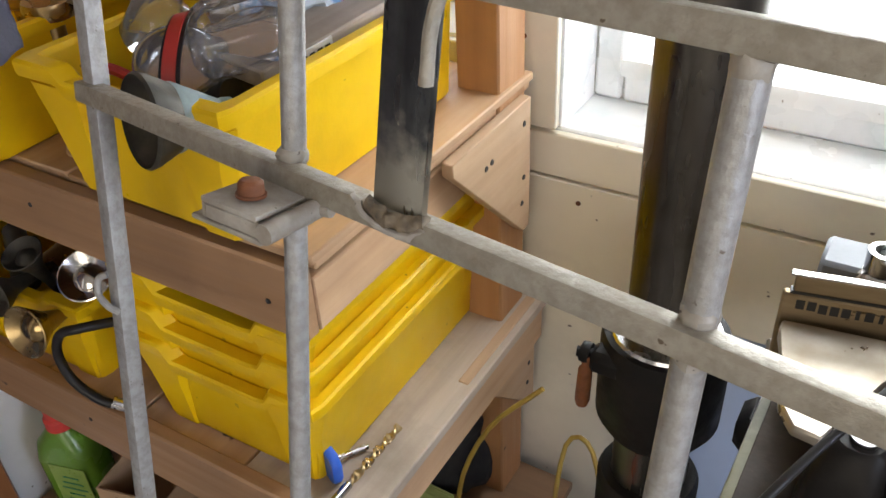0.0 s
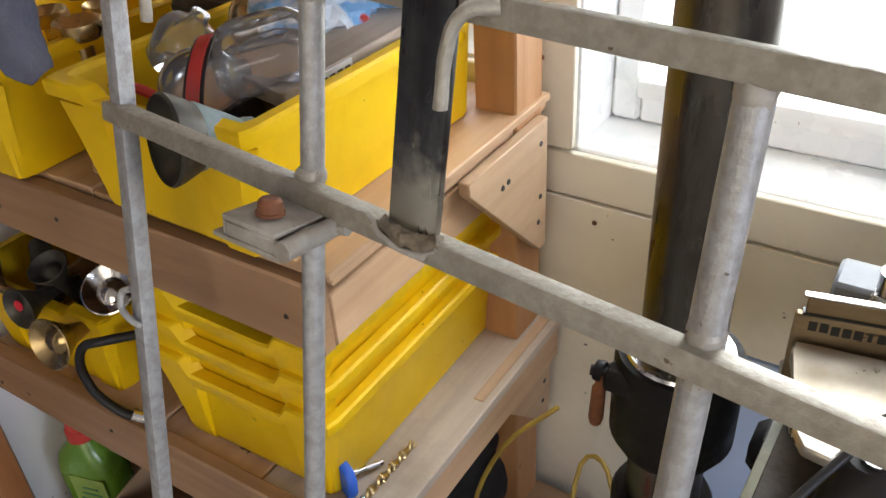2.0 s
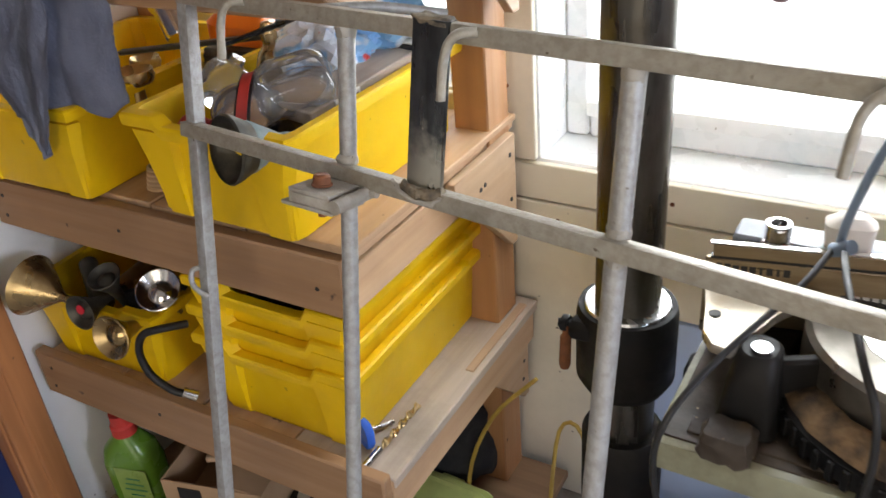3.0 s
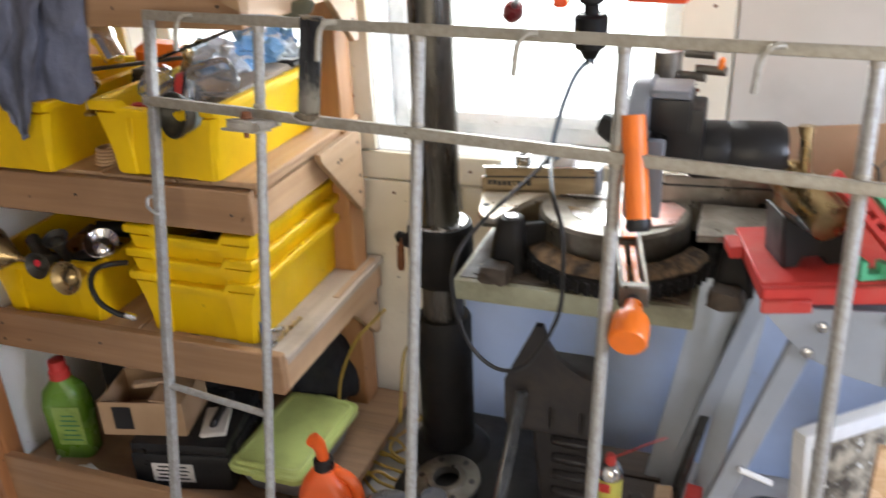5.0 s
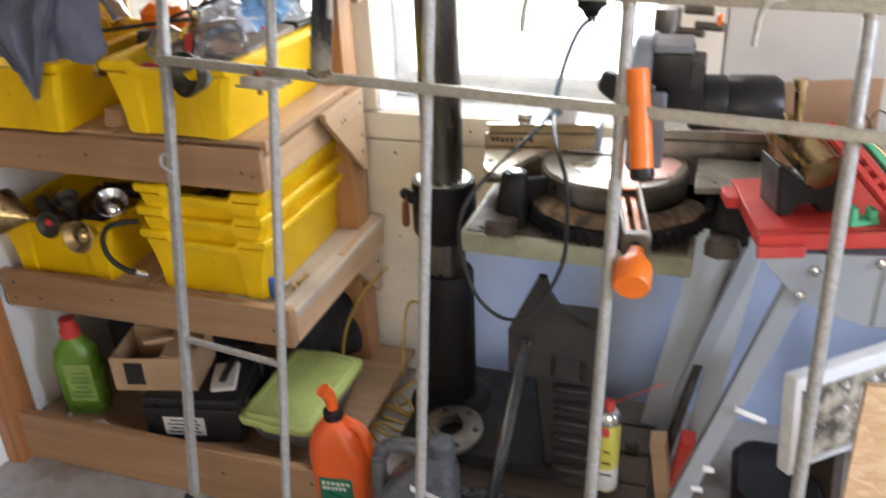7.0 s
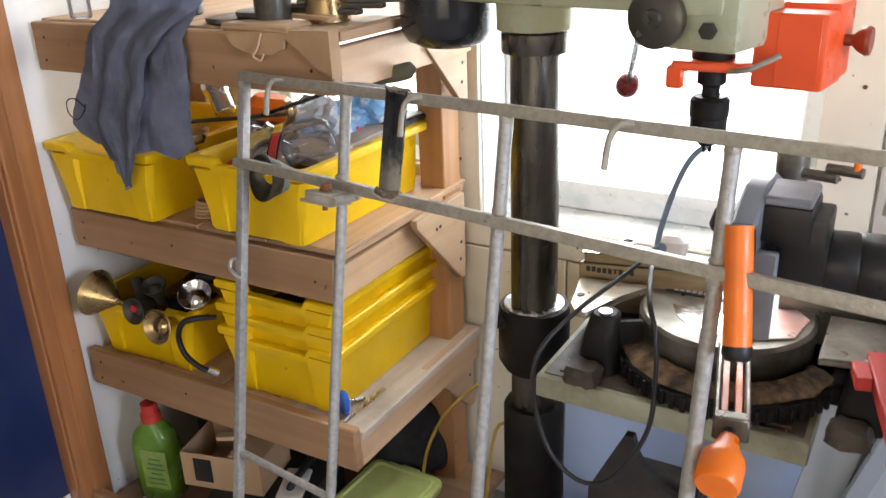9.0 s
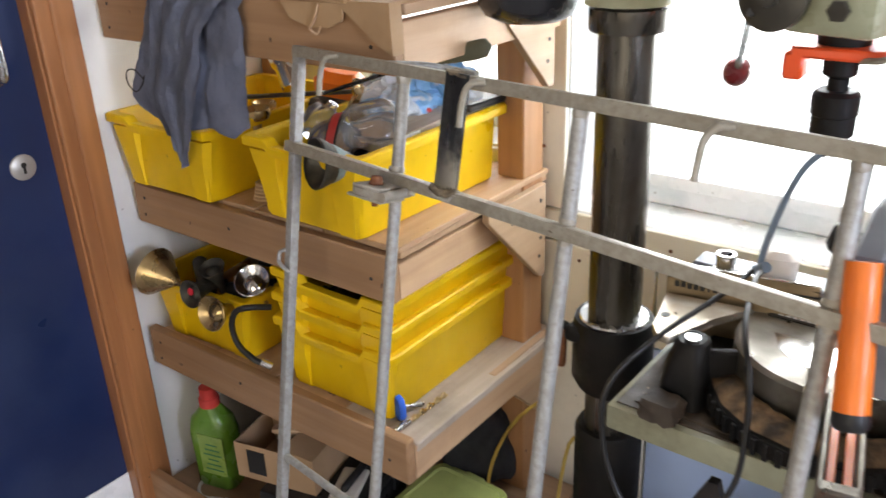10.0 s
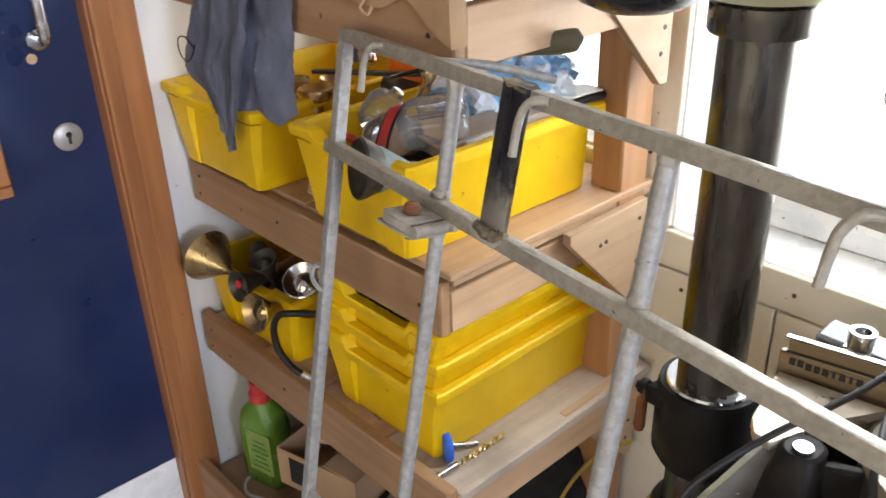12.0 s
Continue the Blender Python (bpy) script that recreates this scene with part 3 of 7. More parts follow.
esc = part("escutcheon", bm, mat("satin_steel", (0.55, 0.53, 0.49), (0.46, 0.44, 0.40), 0.45, metal=0.6, scale=14, bump=0.05), dr, "round steel keyhole plate")
bm = B()
bx(bm, (xd + 0.008, 0.516, 0.924), (0.002, 0.005, 0.016))
lathe(bm, [(0, 0), (0.0055, 0), (0.0055, 0.002), (0, 0.002)], Matrix.Translation((xd + 0.0065, 0.516, 0.933)) @ frame_of((1, 0, 0)), 12)
part("keyhole", bm, m_ink, esc)
bm = B()
tube(bm, [(xd, 0.503, 1.105), (xd + 0.035, 0.503, 1.11), (xd + 0.045, 0.503, 1.13), (xd + 0.045, 0.503, 1.30), (xd + 0.035, 0.503, 1.325), (xd, 0.503, 1.33)], 0.0095, 12)
for z in (1.105, 1.33):
    lathe(bm, [(0, 0), (0.02, 0), (0.018, 0.006), (0, 0.007)], Matrix.Translation((xd, 0.503, z)) @ frame_of((1, 0, 0)), 16)
part("pull_handle", bm, m_bright, dr, "bent steel pull handle")
bm = B()
lathe(bm, [(0, 0), (0.009, 0), (0.009, 0.002), (0, 0.002)], Matrix.Translation((xd + 0.001, 0.487, 1.075)) @ frame_of((1, 0, 0)), 14)
part("plugged_hole", bm, m_raw_x, dr)
gp = box_part("vision_panel", (xd + 0.002, 0.245, 1.20), (0.012, 0.27, 0.66), m_glass, dr, 0)
for c, s in (((xd + 0.006, 0.10, 1.20), (0.018, 0.022, 0.656)), ((xd + 0.006, 0.39, 1.20), (0.018, 0.022, 0.656)), ((xd + 0.006, 0.245, 0.86), (0.017, 0.312, 0.022)), ((xd + 0.006, 0.245, 1.54), (0.017, 0.312, 0.022))):
    box_part("glazing_bead", c, s, m_frame_wood, dr, 0.003, "brown timber beading")
box_part("glazing_back", (xd - 0.0035, 0.245, 1.20), (0.012, 0.29, 0.68), m_old_tin, dr, 0)
for y, nm in ((DY1 + 0.04, 0), (DY0 - 0.04, 1)):
    bm = B()
    s = 1 if nm == 0 else -1
    bx(bm, (X0 + 0.006, y, 1.02), (0.026, 0.08, 2.04), None, 0.003)
    bx(bm, (X0 + 0.012, y + s * 0.014, 1.02), (0.028, 0.048, 2.04), None, 0.004)
    bx(bm, (X0 - 0.03, y - s * 0.034, 1.01), (0.07, 0.02, 2.02), None, 0.002)
    part("door_post", bm, m_frame_wood, dr, "brown varnished timber door frame")
box_part("door_head", (X0 + 0.008, (DY0 + DY1) / 2, DZ + 0.06), (0.03, DY1 - DY0 + 0.22, 0.1), m_frame_wood, dr, 0.003)

# ---- shelves ----
SX0, SX1 = -0.905, -0.158
shelf = thing("shelving_unit", "home-made rough pine shelves with plywood gussets, full of trays", "shelving unit", (0, 0, 0))
for yfr, z0, z1, SX1 in ((0.685, 0.410, 0.505, -0.140), (0.715, 0.755, 0.845, -0.178), (0.715, 1.150, 1.248, -0.140)):
    bm = B()
    bx(bm, ((SX0 + SX1) / 2, yfr + 0.011, (z0 + z1) / 2), (SX1 - SX0, 0.022, z1 - z0), None, 0.003)
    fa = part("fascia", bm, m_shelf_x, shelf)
    for x, z in ((SX0 + 0.03, z0 + 0.022), (SX0 + 0.036, z1 - 0.03), (SX1 - 0.045, z0 + 0.04), (SX0 + 0.31, z1 - 0.04)):
        bm = B()
        lathe(bm, [(0, 0), (0.0035, 0), (0.003, 0.001), (0, 0.0004)], Matrix.Translation((x, yfr, z)) @ frame_of((0, -1, 0)), 8)
        part("screw", bm, m_ink, fa)
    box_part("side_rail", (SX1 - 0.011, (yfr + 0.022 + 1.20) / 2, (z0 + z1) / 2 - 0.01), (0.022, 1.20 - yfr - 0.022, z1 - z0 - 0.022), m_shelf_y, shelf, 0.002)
    n = 4
    for i in range(n):
        w = (SX1 - SX0 + 0.004) / n
        xa = SX0 + i * w
        sh = 0.012 if i == n - 1 else 0.0
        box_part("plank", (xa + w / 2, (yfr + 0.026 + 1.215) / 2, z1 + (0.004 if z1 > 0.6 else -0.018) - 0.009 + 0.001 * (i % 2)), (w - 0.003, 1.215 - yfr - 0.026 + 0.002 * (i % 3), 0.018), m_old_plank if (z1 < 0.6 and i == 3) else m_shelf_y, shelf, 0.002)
# loose top boards at the open end of the middle shelf
box_part("plank", (-0.215, 0.965, 0.8565), (0.10, 0.48, 0.012), m_shelf_y, shelf, 0.002)
for y0, z0 in ((0.61, 0.15),):
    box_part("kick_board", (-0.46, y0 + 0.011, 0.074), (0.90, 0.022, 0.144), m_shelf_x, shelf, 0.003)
    box_part("bottom_board", (-0.49, 0.92, 0.080), (0.84, 0.56, 0.018), m_base_board, shelf, 0.002)
    for x in (-0.9, -0.52, -0.12):
        box_part("bearer", (x, 0.93, 0.036), (0.03, 0.52, 0.069), m_shelf_y, shelf, 0.002)
for x, y in ((-0.19, 1.155), (-0.885, 1.155)):
    box_part("post", (x - (0.012 if x > -0.5 else 0), y, 1.0), (0.062, 0.075, 2.0), m_post, shelf, 0.003)
for yb, zt, zb, yl, SX1 in ((1.178, 0.838, 0.636, 0.972, -0.172), (1.19, 0.490, 0.282, 0.975, -0.165), (1.17, 1.24, 1.045, 0.97, -0.152)):
    bm = B()
    prism(bm, [(yl, zt), (yb, zt + 0.002), (yb, zb), (yb - 0.02, zb), (yl, zt - 0.018)], 0.016, Matrix(((0, 0, 1, SX1 + 0.001), (1, 0, 0, 0), (0, 1, 0, 0), (0, 0, 0, 1))), 0.0015)
    g = part("gusset", bm, m_gusset, shelf)
    for y, z in ((yl + 0.08, zt - 0.045), (yl + 0.095, zt - 0.043), (yb - 0.02, zt - 0.03), (yb - 0.025, zb + 0.05), (yb - 0.02, zb + 0.09)):
        bm = B()
        lathe(bm, [(0, 0), (0.0045, 0), (0.0035, 0.0012), (0, 0.0003)], Matrix.Translation((SX1 + 0.017, y, z)) @ frame_of((1, 0, 0)), 8)
        part("screw", bm, m_ink, g)

# ---- yellow trays ----


def tray(loc, rz, label, h=0.150, w=0.312, d=0.427, notch=0.020):
    """A school tray: tapered body, rolled rim, a dip in the middle of the front rim. Its back right bottom corner is free of loc: loc is the middle of the bottom."""
    th = thing("storage_tray", label, "tray", loc, rz, group="yellow storage trays")
    xs = [-0.5, -0.36, -0.30, -0.285, -0.245, 0.20, 0.245, 0.285, 0.36, 0.5]
    dip = [0, 0, 0, 0.12, 1, 1, 0.88, 0.0, 0, 0]

    def ring(ww, dd, z, dipd, r=0.014):
        """front from left to right, then right side, back, left side"""
        out = []
        x2, y2 = ww / 2, dd / 2
        for x, k in zip(xs, dip):
            out.append(Vector((max(-x2 + r * 0.3, min(x2 - r * 0.3, x * ww)), -y2, z - dipd * k)))
        out += [Vector((x2, -y2 + r, z)), Vector((x2, 0, z)), Vector((x2, y2 - r, z)), Vector((x2 - r, y2, z)), Vector((0, y2, z)), Vector((-x2 + r, y2, z)), Vector((-x2, y2 - r, z)), Vector((-x2, 0, z)), Vector((-x2, -y2 + r, z))]
        return out
    bw, bd = w - 0.056, d - 0.044
    bm = B()
    rings(bm, [ring(bw, bd, 0, 0), ring(bw + 0.006, bd + 0.006, 0.006, 0), ring(w - 0.034, d - 0.036, h - 0.022, notch), ring(w - 0.030, d - 0.032, h - 0.018, notch), ring(w - 0.032, d - 0.034, h - 0.003, notch), ring(w - 0.038, d - 0.040, h - 0.012, notch), ring(bw - 0.002, bd - 0.002, 0.008, 0), ring(bw - 0.004, bd - 0.004, 0.0045, 0)])
    # corner boxes that stand out from the front
    for sx in (-1, 1):
        x = sx * (bw / 2 - 0.028)
        rs = []
        for z, oy, hw in ((0.0, 0.004, 0.026), (0.01, 0.006, 0.027), (h * 0.55, 0.011, 0.033), (h - 0.024, 0.013, 0.042)):
            t = z / h
            yy = -(bd / 2 + (d - 0.036 - bd) / 2 * t)
            x2 = x * (1 + 0.09 * t)
            rs.append([Vector((x2 - hw, yy + 0.004, z)), Vector((x2 - hw + 0.008, yy - oy, z)), Vector((x2 + hw - 0.008, yy - oy, z)), Vector((x2 + hw, yy + 0.004, z))])
        rings(bm, rs)
    part("body", bm, m_yellow, th)
    bm = B()
    rings(bm, [ring(w - 0.032, d - 0.036, h - 0.019, notch), ring(w - 0.002, d - 0.002, h - 0.018, notch), ring(w, d, h - 0.014, notch), ring(w, d, h - 0.003, notch), ring(w - 0.006, d - 0.006, h, notch), ring(w - 0.030, d - 0.038, h, notch), ring(w - 0.036, d - 0.044, h - 0.006, notch)], True, False, False)
    part("rim", bm, m_yellow, th)
    return th


TL, TU = 0.4885, 0.852
tray((-0.350, 0.908, TU + 0.0125), -1, "yellow plastic tray heaped with goggles, a funnel and brass", notch=0.012, w=0.290)
tray((-0.762, 0.905, TU), 1, "yellow plastic tray under a draped grey towel", notch=0.012)
tray((-0.752, 0.925, TL), 2, "yellow plastic tray holding brass and chrome horns", notch=0.012)
for i in range(3):
    tray((-0.354 + 0.002 * i, 0.934 + 0.003 * i, TL + 0.052 * i), 0.6 - 0.5 * i, ("bottom yellow plastic tray of a nested stack", "middle yellow plastic tray nested in a stack", "top yellow plastic tray of a stack, half full of tools")[i])

# ---- tube gate ----
# the panel leans back: a point of its plane from along (metres from the left upright) and height up the slope
GA = Vector((-0.3037, 0.6515, 1.0355))
GU = Vector((1, -0.125, -0.0109)).normalized()
GV = Vector((-0.0018, 0.2052, 1)).normalized()
GN = GU.cross(GV).normalized()


def gp3(u, v, n=0.0):
    """u along the rail, v up from the second rail, n behind the panel."""
    return GA + GU * u + GV * v - GN * n


gate = thing("metal_gate", "weathered galvanised tube gate leaning back, with a welded dark strip", "gate", (0, 0, 0))
GM = Matrix((GU, GN * -1, GU.cross(GN * -1))).transposed()


def bar_sq(name, u0, v0, u1, v1, s, material, parent=gate, n=0.0, label=""):
    p, q = gp3(u0, v0, n), gp3(u1, v1, n)
    d = (q - p)
    mm = Matrix((d.normalized(), GN, d.normalized().cross(GN) * -1)).transposed()
    bm = B()
    bx(bm, (p + q) / 2, (d.length, s, s), mm, 0.0022, 2)
    return part(name, bm, material, parent, label)


def bar_round(name, u, v0, v1, r, material, n=0.0):
    bm = B()
    cyl(bm, gp3(u, v0, n), gp3(u, v1, n), r, n=18)
    return part(name, bm, material, gate)


RS = 0.0170
RAIL_TOP, RAIL_BOT, SPREAD = 0.147, -0.905, 0.010
ULEN = 2.2
bar_sq("rail", -0.009, RAIL_TOP, ULEN, RAIL_TOP + SPREAD * ULEN, RS, m_rail)
bar_sq("rail", -0.012, 0.0, ULEN, 0.0, RS, m_rail, n=-0.006)
bar_sq("rail", -0.009, RAIL_BOT, ULEN, RAIL_BOT, RS, m_rail)
bar_sq("upright", 0.0, RAIL_BOT - 0.14, 0.0, RAIL_TOP + 0.009, RS * 0.95, m_galv)
US = [0.2344, 0.5312, 0.8417, 1.1467, 1.4492, 1.755, 2.06]
for i, u in enumerate(US):
    bar_round("upright", u, RAIL_BOT, RAIL_TOP - 0.006 + SPREAD * u, 0.0098 if i else 0.0088, m_galv, n=0.003)
for u in (0.232, 2.06):
    bar_sq("leg", u, RAIL_BOT - 0.14, u, RAIL_BOT, RS * 0.95, m_galv)
bm = B()
cyl(bm, gp3(0.0, -0.545), gp3(0.232, -0.545), 0.0068, n=12)
part("cross_bar", bm, m_galv, gate)
for u in (0.0, 0.232):
    bm = B()
    bx(bm, gp3(u, RAIL_BOT - 0.135), (0.026, 0.026, 0.02), GM, 0.004)
    part("rubber_foot", bm, m_black, gate)
bar_sq("foot_rail", -0.005, RAIL_BOT - 0.128, 0.24, RAIL_BOT - 0.128, RS * 0.85, m_galv)
bm = B()
bx(bm, gp3(-0.006, RAIL_BOT - 0.012, -0.002), (0.026, 0.024, 0.038), GM, 0.004)
part("rubber_sleeve", bm, m_black, gate, "black rubber joint sleeve")
bm = B()
tube(bm, [gp3(-0.006, -0.172, -0.008), gp3(-0.014, -0.178, -0.013), gp3(-0.012, -0.192, -0.016), gp3(0.0, -0.200, -0.015), gp3(0.008, -0.206, -0.009)], 0.0034, 8)
part("ring_eye", bm, m_galv, gate)
# flange plate on the bottom rail
bm = B()
bx(bm, gp3(0.232, RAIL_BOT - 0.012, -0.045), (0.035, 0.10, 0.004), GM, 0.001)
fl = part("lug_plate", bm, m_galv_dull, gate)
# weld beads where the uprights meet the rails
for u in US[:4]:
    for v in (RAIL_TOP - 0.012 + SPREAD * u, 0.011, -0.011):
        bm = B()
        k = gp3(u, v, 0.002)
        lathe(bm, [(0.0088, -0.006), (0.0100, -0.003), (0.0107, 0.002), (0.0090, 0.006)], Matrix.Translation(k) @ frame_of(GV), 14)
        wobble(bm, 0.0024, 150, u)
        part("weld", bm, m_galv_dull, gate)
# hooks under the top rail
for u in (0.085, 0.372, 0.70, 1.02, 1.34):
    bm = B()
    vt = RAIL_TOP + SPREAD * u
    tube(bm, [gp3(u + 0.022, vt + 0.004, -0.010), gp3(u + 0.008, vt + 0.001, -0.019), gp3(u - 0.003, vt - 0.016, -0.021), gp3(u - 0.007, vt - 0.056, -0.020)], 0.0044, 10)
    wobble(bm, 0.0006, 90, u)
    part("hook", bm, m_rail, gate)
# dark steel strip welded between the rails
bm = B()
bx(bm, gp3(0.343, 0.080, -0.0085), (0.039, 0.006, 0.160), GM, 0.0012, 2)
part("strip", bm, m_strip, gate, "dark mill-scale steel strip, paler at its lower end")
bm = B()
bx(bm, gp3(0.343, 0.158, -0.001), (0.042, 0.022, 0.010), GM, 0.003)
bmesh.ops.subdivide_edges(bm, edges=bm.edges[:], cuts=3, use_grid_fill=True)
wobble(bm, 0.004, 120, 3.0)
part("weld", bm, m_burnt, gate, "burnt rough weld")
bm = B()
tube(bm, [gp3(0.306, 0.010, -0.0145), gp3(0.316, 0.002, -0.0165), gp3(0.334, -0.003, -0.017), gp3(0.352, -0.003, -0.0165), gp3(0.364, 0.006, -0.0145)], 0.0024, 8)
wobble(bm, 0.002, 160, 1.0)
part("weld", bm, m_galv_dull, gate, "curled bead of weld")
bm = B()
tube(bm, [gp3(0.318, 0.008, -0.013), gp3(0.334, 0.004, -0.015), gp3(0.350, 0.005, -0.014), gp3(0.364, 0.009, -0.012)], 0.005, 8)
wobble(bm, 0.003, 160, 2.0)
part("weld", bm, m_burnt, gate, "burnt rough weld")
# folded clip with a rusty bolt: its plates lie level, folded over at the end
bm = B()
c = gp3(0.243, -0.008, -0.037)
CL = Matrix((GU, GN, GV)).transposed() @ Matrix.Rotation(radians(-4), 3, "Z")
bx(bm, c + CL @ Vector((-0.003, 0, 0.0)), (0.050, 0.050, 0.004), CL, 0.0012, 2)
cl = part("clamp", bm, m_galv_dull, gate, "folded zinc clamp")
for nm, o, s in (("clamp_end", (-0.0265, 0, -0.0075), (0.004, 0.049, 0.0108)), ("clamp_skirt", (-0.001, 0.0232, -0.0075), (0.0465, 0.0036, 0.0108)), ("clamp_foot", (-0.006, 0, -0.0152), (0.064, 0.051, 0.004))):
    bm = B()
    bx(bm, c + CL @ Vector(o), s, CL, 0.001)
    part(nm, bm, m_galv_dull, cl)
bm = B()
tube(bm, [c + CL @ Vector((0.0300, y, -0.0070 + 0.001 * k)) for k, y in enumerate((0.027, 0.01, -0.01, -0.027))], 0.0072, 16, 2)
part("clamp_roll", bm, m_galv_dull, cl)
bm = B()
lathe(bm, [(0.0, -0.03), (0.0045, -0.03), (0.0045, 0.001), (0.0105, 0.001), (0.0105, 0.003), (0.0092, 0.0035), (0.0085, 0.0105), (0.0065, 0.0125), (0, 0.013)], Matrix.Translation(c + CL @ Vector((-0.003, 0.004, 0.002))) @ frame_of(GV), 14)
part("bolt", bm, m_rust, cl, "rusty bolt")
bm = B()
tube(bm, [c + CL @ Vector((0.020, -0.022, -0.006)), gp3(0.285, -0.010, -0.012)], 0.0045, 8)
part("stub", bm, m_galv_dull, cl)

# ---- drill press ----
CX, CY = 0.145, 0.935
KX, KY = 0.124, 0.938
press = thing("drill_press", "old green pillar drill with an oily steel column and square table", "drill press", (CX, CY, 0.10))
PZ = -0.10


def pm(x, y, z):
    return Matrix.Translation((x - CX, y - CY, z + PZ))


bm = B()
lathe(bm, [(0, 0.12), (0.044, 0.12), (0.044, 1.30), (0, 1.30)], pm(KX, KY, 0.0), 36)
part("column", bm, m_column, press, "oily brown-streaked steel column")
bm = B()
lathe(bm, [(0.045, 0.13), (0.060, 0.13), (0.060, 0.500), (0.056, 0.508), (0.045, 0.508)], pm(KX, KY, 0), 36)
part("lower_sleeve", bm, m_black_cast, press)
bm = B()
lathe(bm, [(0.045, 0.592), (0.058, 0.592), (0.069, 0.612), (0.069, 0.713), (0.066, 0.726), (0.045, 0.726)], pm(KX, KY, 0), 36)
bx(bm, (-0.066, -0.042, 0.700 + PZ), (0.042, 0.034, 0.030), None, 0.008)
bx(bm, (0.19, -0.02, 0.657 + PZ), (0.24, 0.06, 0.05), None, 0.012)
br = part("table_bracket", bm, m_black_cast, press)
bm = B()
lathe(bm, [(0.0, 0), (0.005, 0), (0.005, 0.016), (0.0078, 0.02), (0.0085, 0.066), (0.0065, 0.074), (0, 0.075)], Matrix.Translation((-0.088, -0.052, 0.706 + PZ)) @ frame_of((-0.04, 0.02, -1)), 14)
part("clamp_handle", bm, m_rust, br, "worn brown wooden clamp handle")
bm = B()
cyl(bm, (-0.076, -0.044, 0.705 + PZ), (-0.100, -0.052, 0.708 + PZ), 0.006, n=10)
lathe(bm, [(0, 0), (0.0115, 0), (0.0125, 0.003), (0.0115, 0.010), (0, 0.011)], Matrix.Translation((-0.086, -0.046, 0.705 + PZ)) @ frame_of((-1, 0, 0)), 14)
part("clamp_bolt", bm, m_black_cast, br)
bm = B()
lathe(bm, [(0.0445, 0.726), (0.059, 0.7265), (0.057, 0.730), (0.0445, 0.730)], pm(KX, KY, 0), 30)
part("rack_ring", bm, m_bright, press)
bm = B()
lathe(bm, [(0.0445, 1.203), (0.057, 1.203), (0.059, 1.207), (0.059, 1.236), (0.0445, 1.238)], pm(KX, KY, 0), 36)
part("collar", bm, m_column, press, "oily steel collar")
bm = B()
lathe(bm, [(0.05, 1.239), (0.066, 1.242), (0.068, 1.285), (0.072, 1.30), (0.0, 1.30)], pm(KX, KY, 0), 32)
bx(bm, (0.10, -0.03, 1.37 + PZ), (0.50, 0.17, 0.165), Matrix.Rotation(radians(-14), 3, "Z"), 0.015, 2)
bx(bm, (0.305, -0.085, 1.335 + PZ), (0.115, 0.15, 0.19), Matrix.Rotation(radians(-14), 3, "Z"), 0.014, 2)
head = part("head", bm, m_press_green, press, "green painted drill head")
bm = B()
lathe(bm, [(0, 0), (0.04, 0), (0.042, 0.003), (0.042, 0.014), (0.036, 0.018), (0.014, 0.019), (0.012, 0.026), (0, 0.026)], Matrix.Translation((0.232, -0.15, 1.285 + PZ)) @ frame_of((-0.2, -1, 0.0)), 28)
part("feed_hub", bm, mat("dark_cast_hub", (0.10, 0.09, 0.07), (0.05, 0.045, 0.035), 0.4, metal=0.4, scale=14, bump=0.2), head)
bm = B()
lathe(bm, [(0, 0), (0.006, 0), (0.006, 0.004), (0, 0.004)], Matrix.Translation((0.224, -0.18, 1.285 + PZ)) @ frame_of((-0.2, -1, 0.0)), 6)
part("nut", bm, m_old_tin, head)
bm = B()
lathe(bm, [(0, 0), (0.012, 0), (0.012, 0.008), (0, 0.009)], Matrix.Translation((0.305, -0.168, 1.272 + PZ)) @ frame_of((-0.2, -1, 0.0)), 6)
part("nut", bm, m_old_tin, head)
bm = B()
cyl(bm, (0.21, -0.165, 1.265 + PZ), (0.120, 0.080, 1.148 + PZ), 0.0055, n=10)
lv = part("feed_lever", bm, m_dark_steel, head)
bm = B()
lathe(bm, [(0.003, -0.024), (0.012, -0.022), (0.019, -0.012), (0.021, 0), (0.018, 0.012), (0.01, 0.019), (0, 0.021)], Matrix.Translation((0.113, 0.095, 1.136 + PZ)) @ frame_of((-0.5, 0.5, -0.7)), 18)
part("ball_knob", bm, mat("dark_red_knob", (0.14, 0.012, 0.015), None, 0.25, bump=0), head, "dark red ball knob")
SPX, SPY = 0.288, -0.05
bm = B()
lathe(bm, [(0, 1.20), (0.030, 1.20), (0.032, 1.235), (0.032, 1.26), (0, 1.26)], Matrix.Translation((SPX, SPY, PZ)), 26)
lathe(bm, [(0, 1.158), (0.013, 1.158), (0.013, 1.175), (0.021, 1.18), (0.021, 1.202), (0, 1.202)], Matrix.Translation((SPX, SPY, PZ)), 22)
part("spindle", bm, m_black_cast, head)
bm = B()
lathe(bm, [(0, 1.085), (0.012, 1.085), (0.018, 1.098), (0.027, 1.104), (0.027, 1.128), (0.029, 1.13), (0.029, 1.155), (0.024, 1.16), (0, 1.16)], Matrix.Translation((SPX, SPY, PZ)), 28)
for i in range(3):
    a = 2.1 * i
    cyl(bm, (SPX + 0.006 * math.cos(a), SPY + 0.006 * math.sin(a), 1.088 + PZ), (SPX + 0.005 * math.cos(a), SPY + 0.005 * math.sin(a), 1.074 + PZ), 0.003, n=6)
part("chuck", bm, m_black_cast, head, "black keyed chuck")
bm = B()
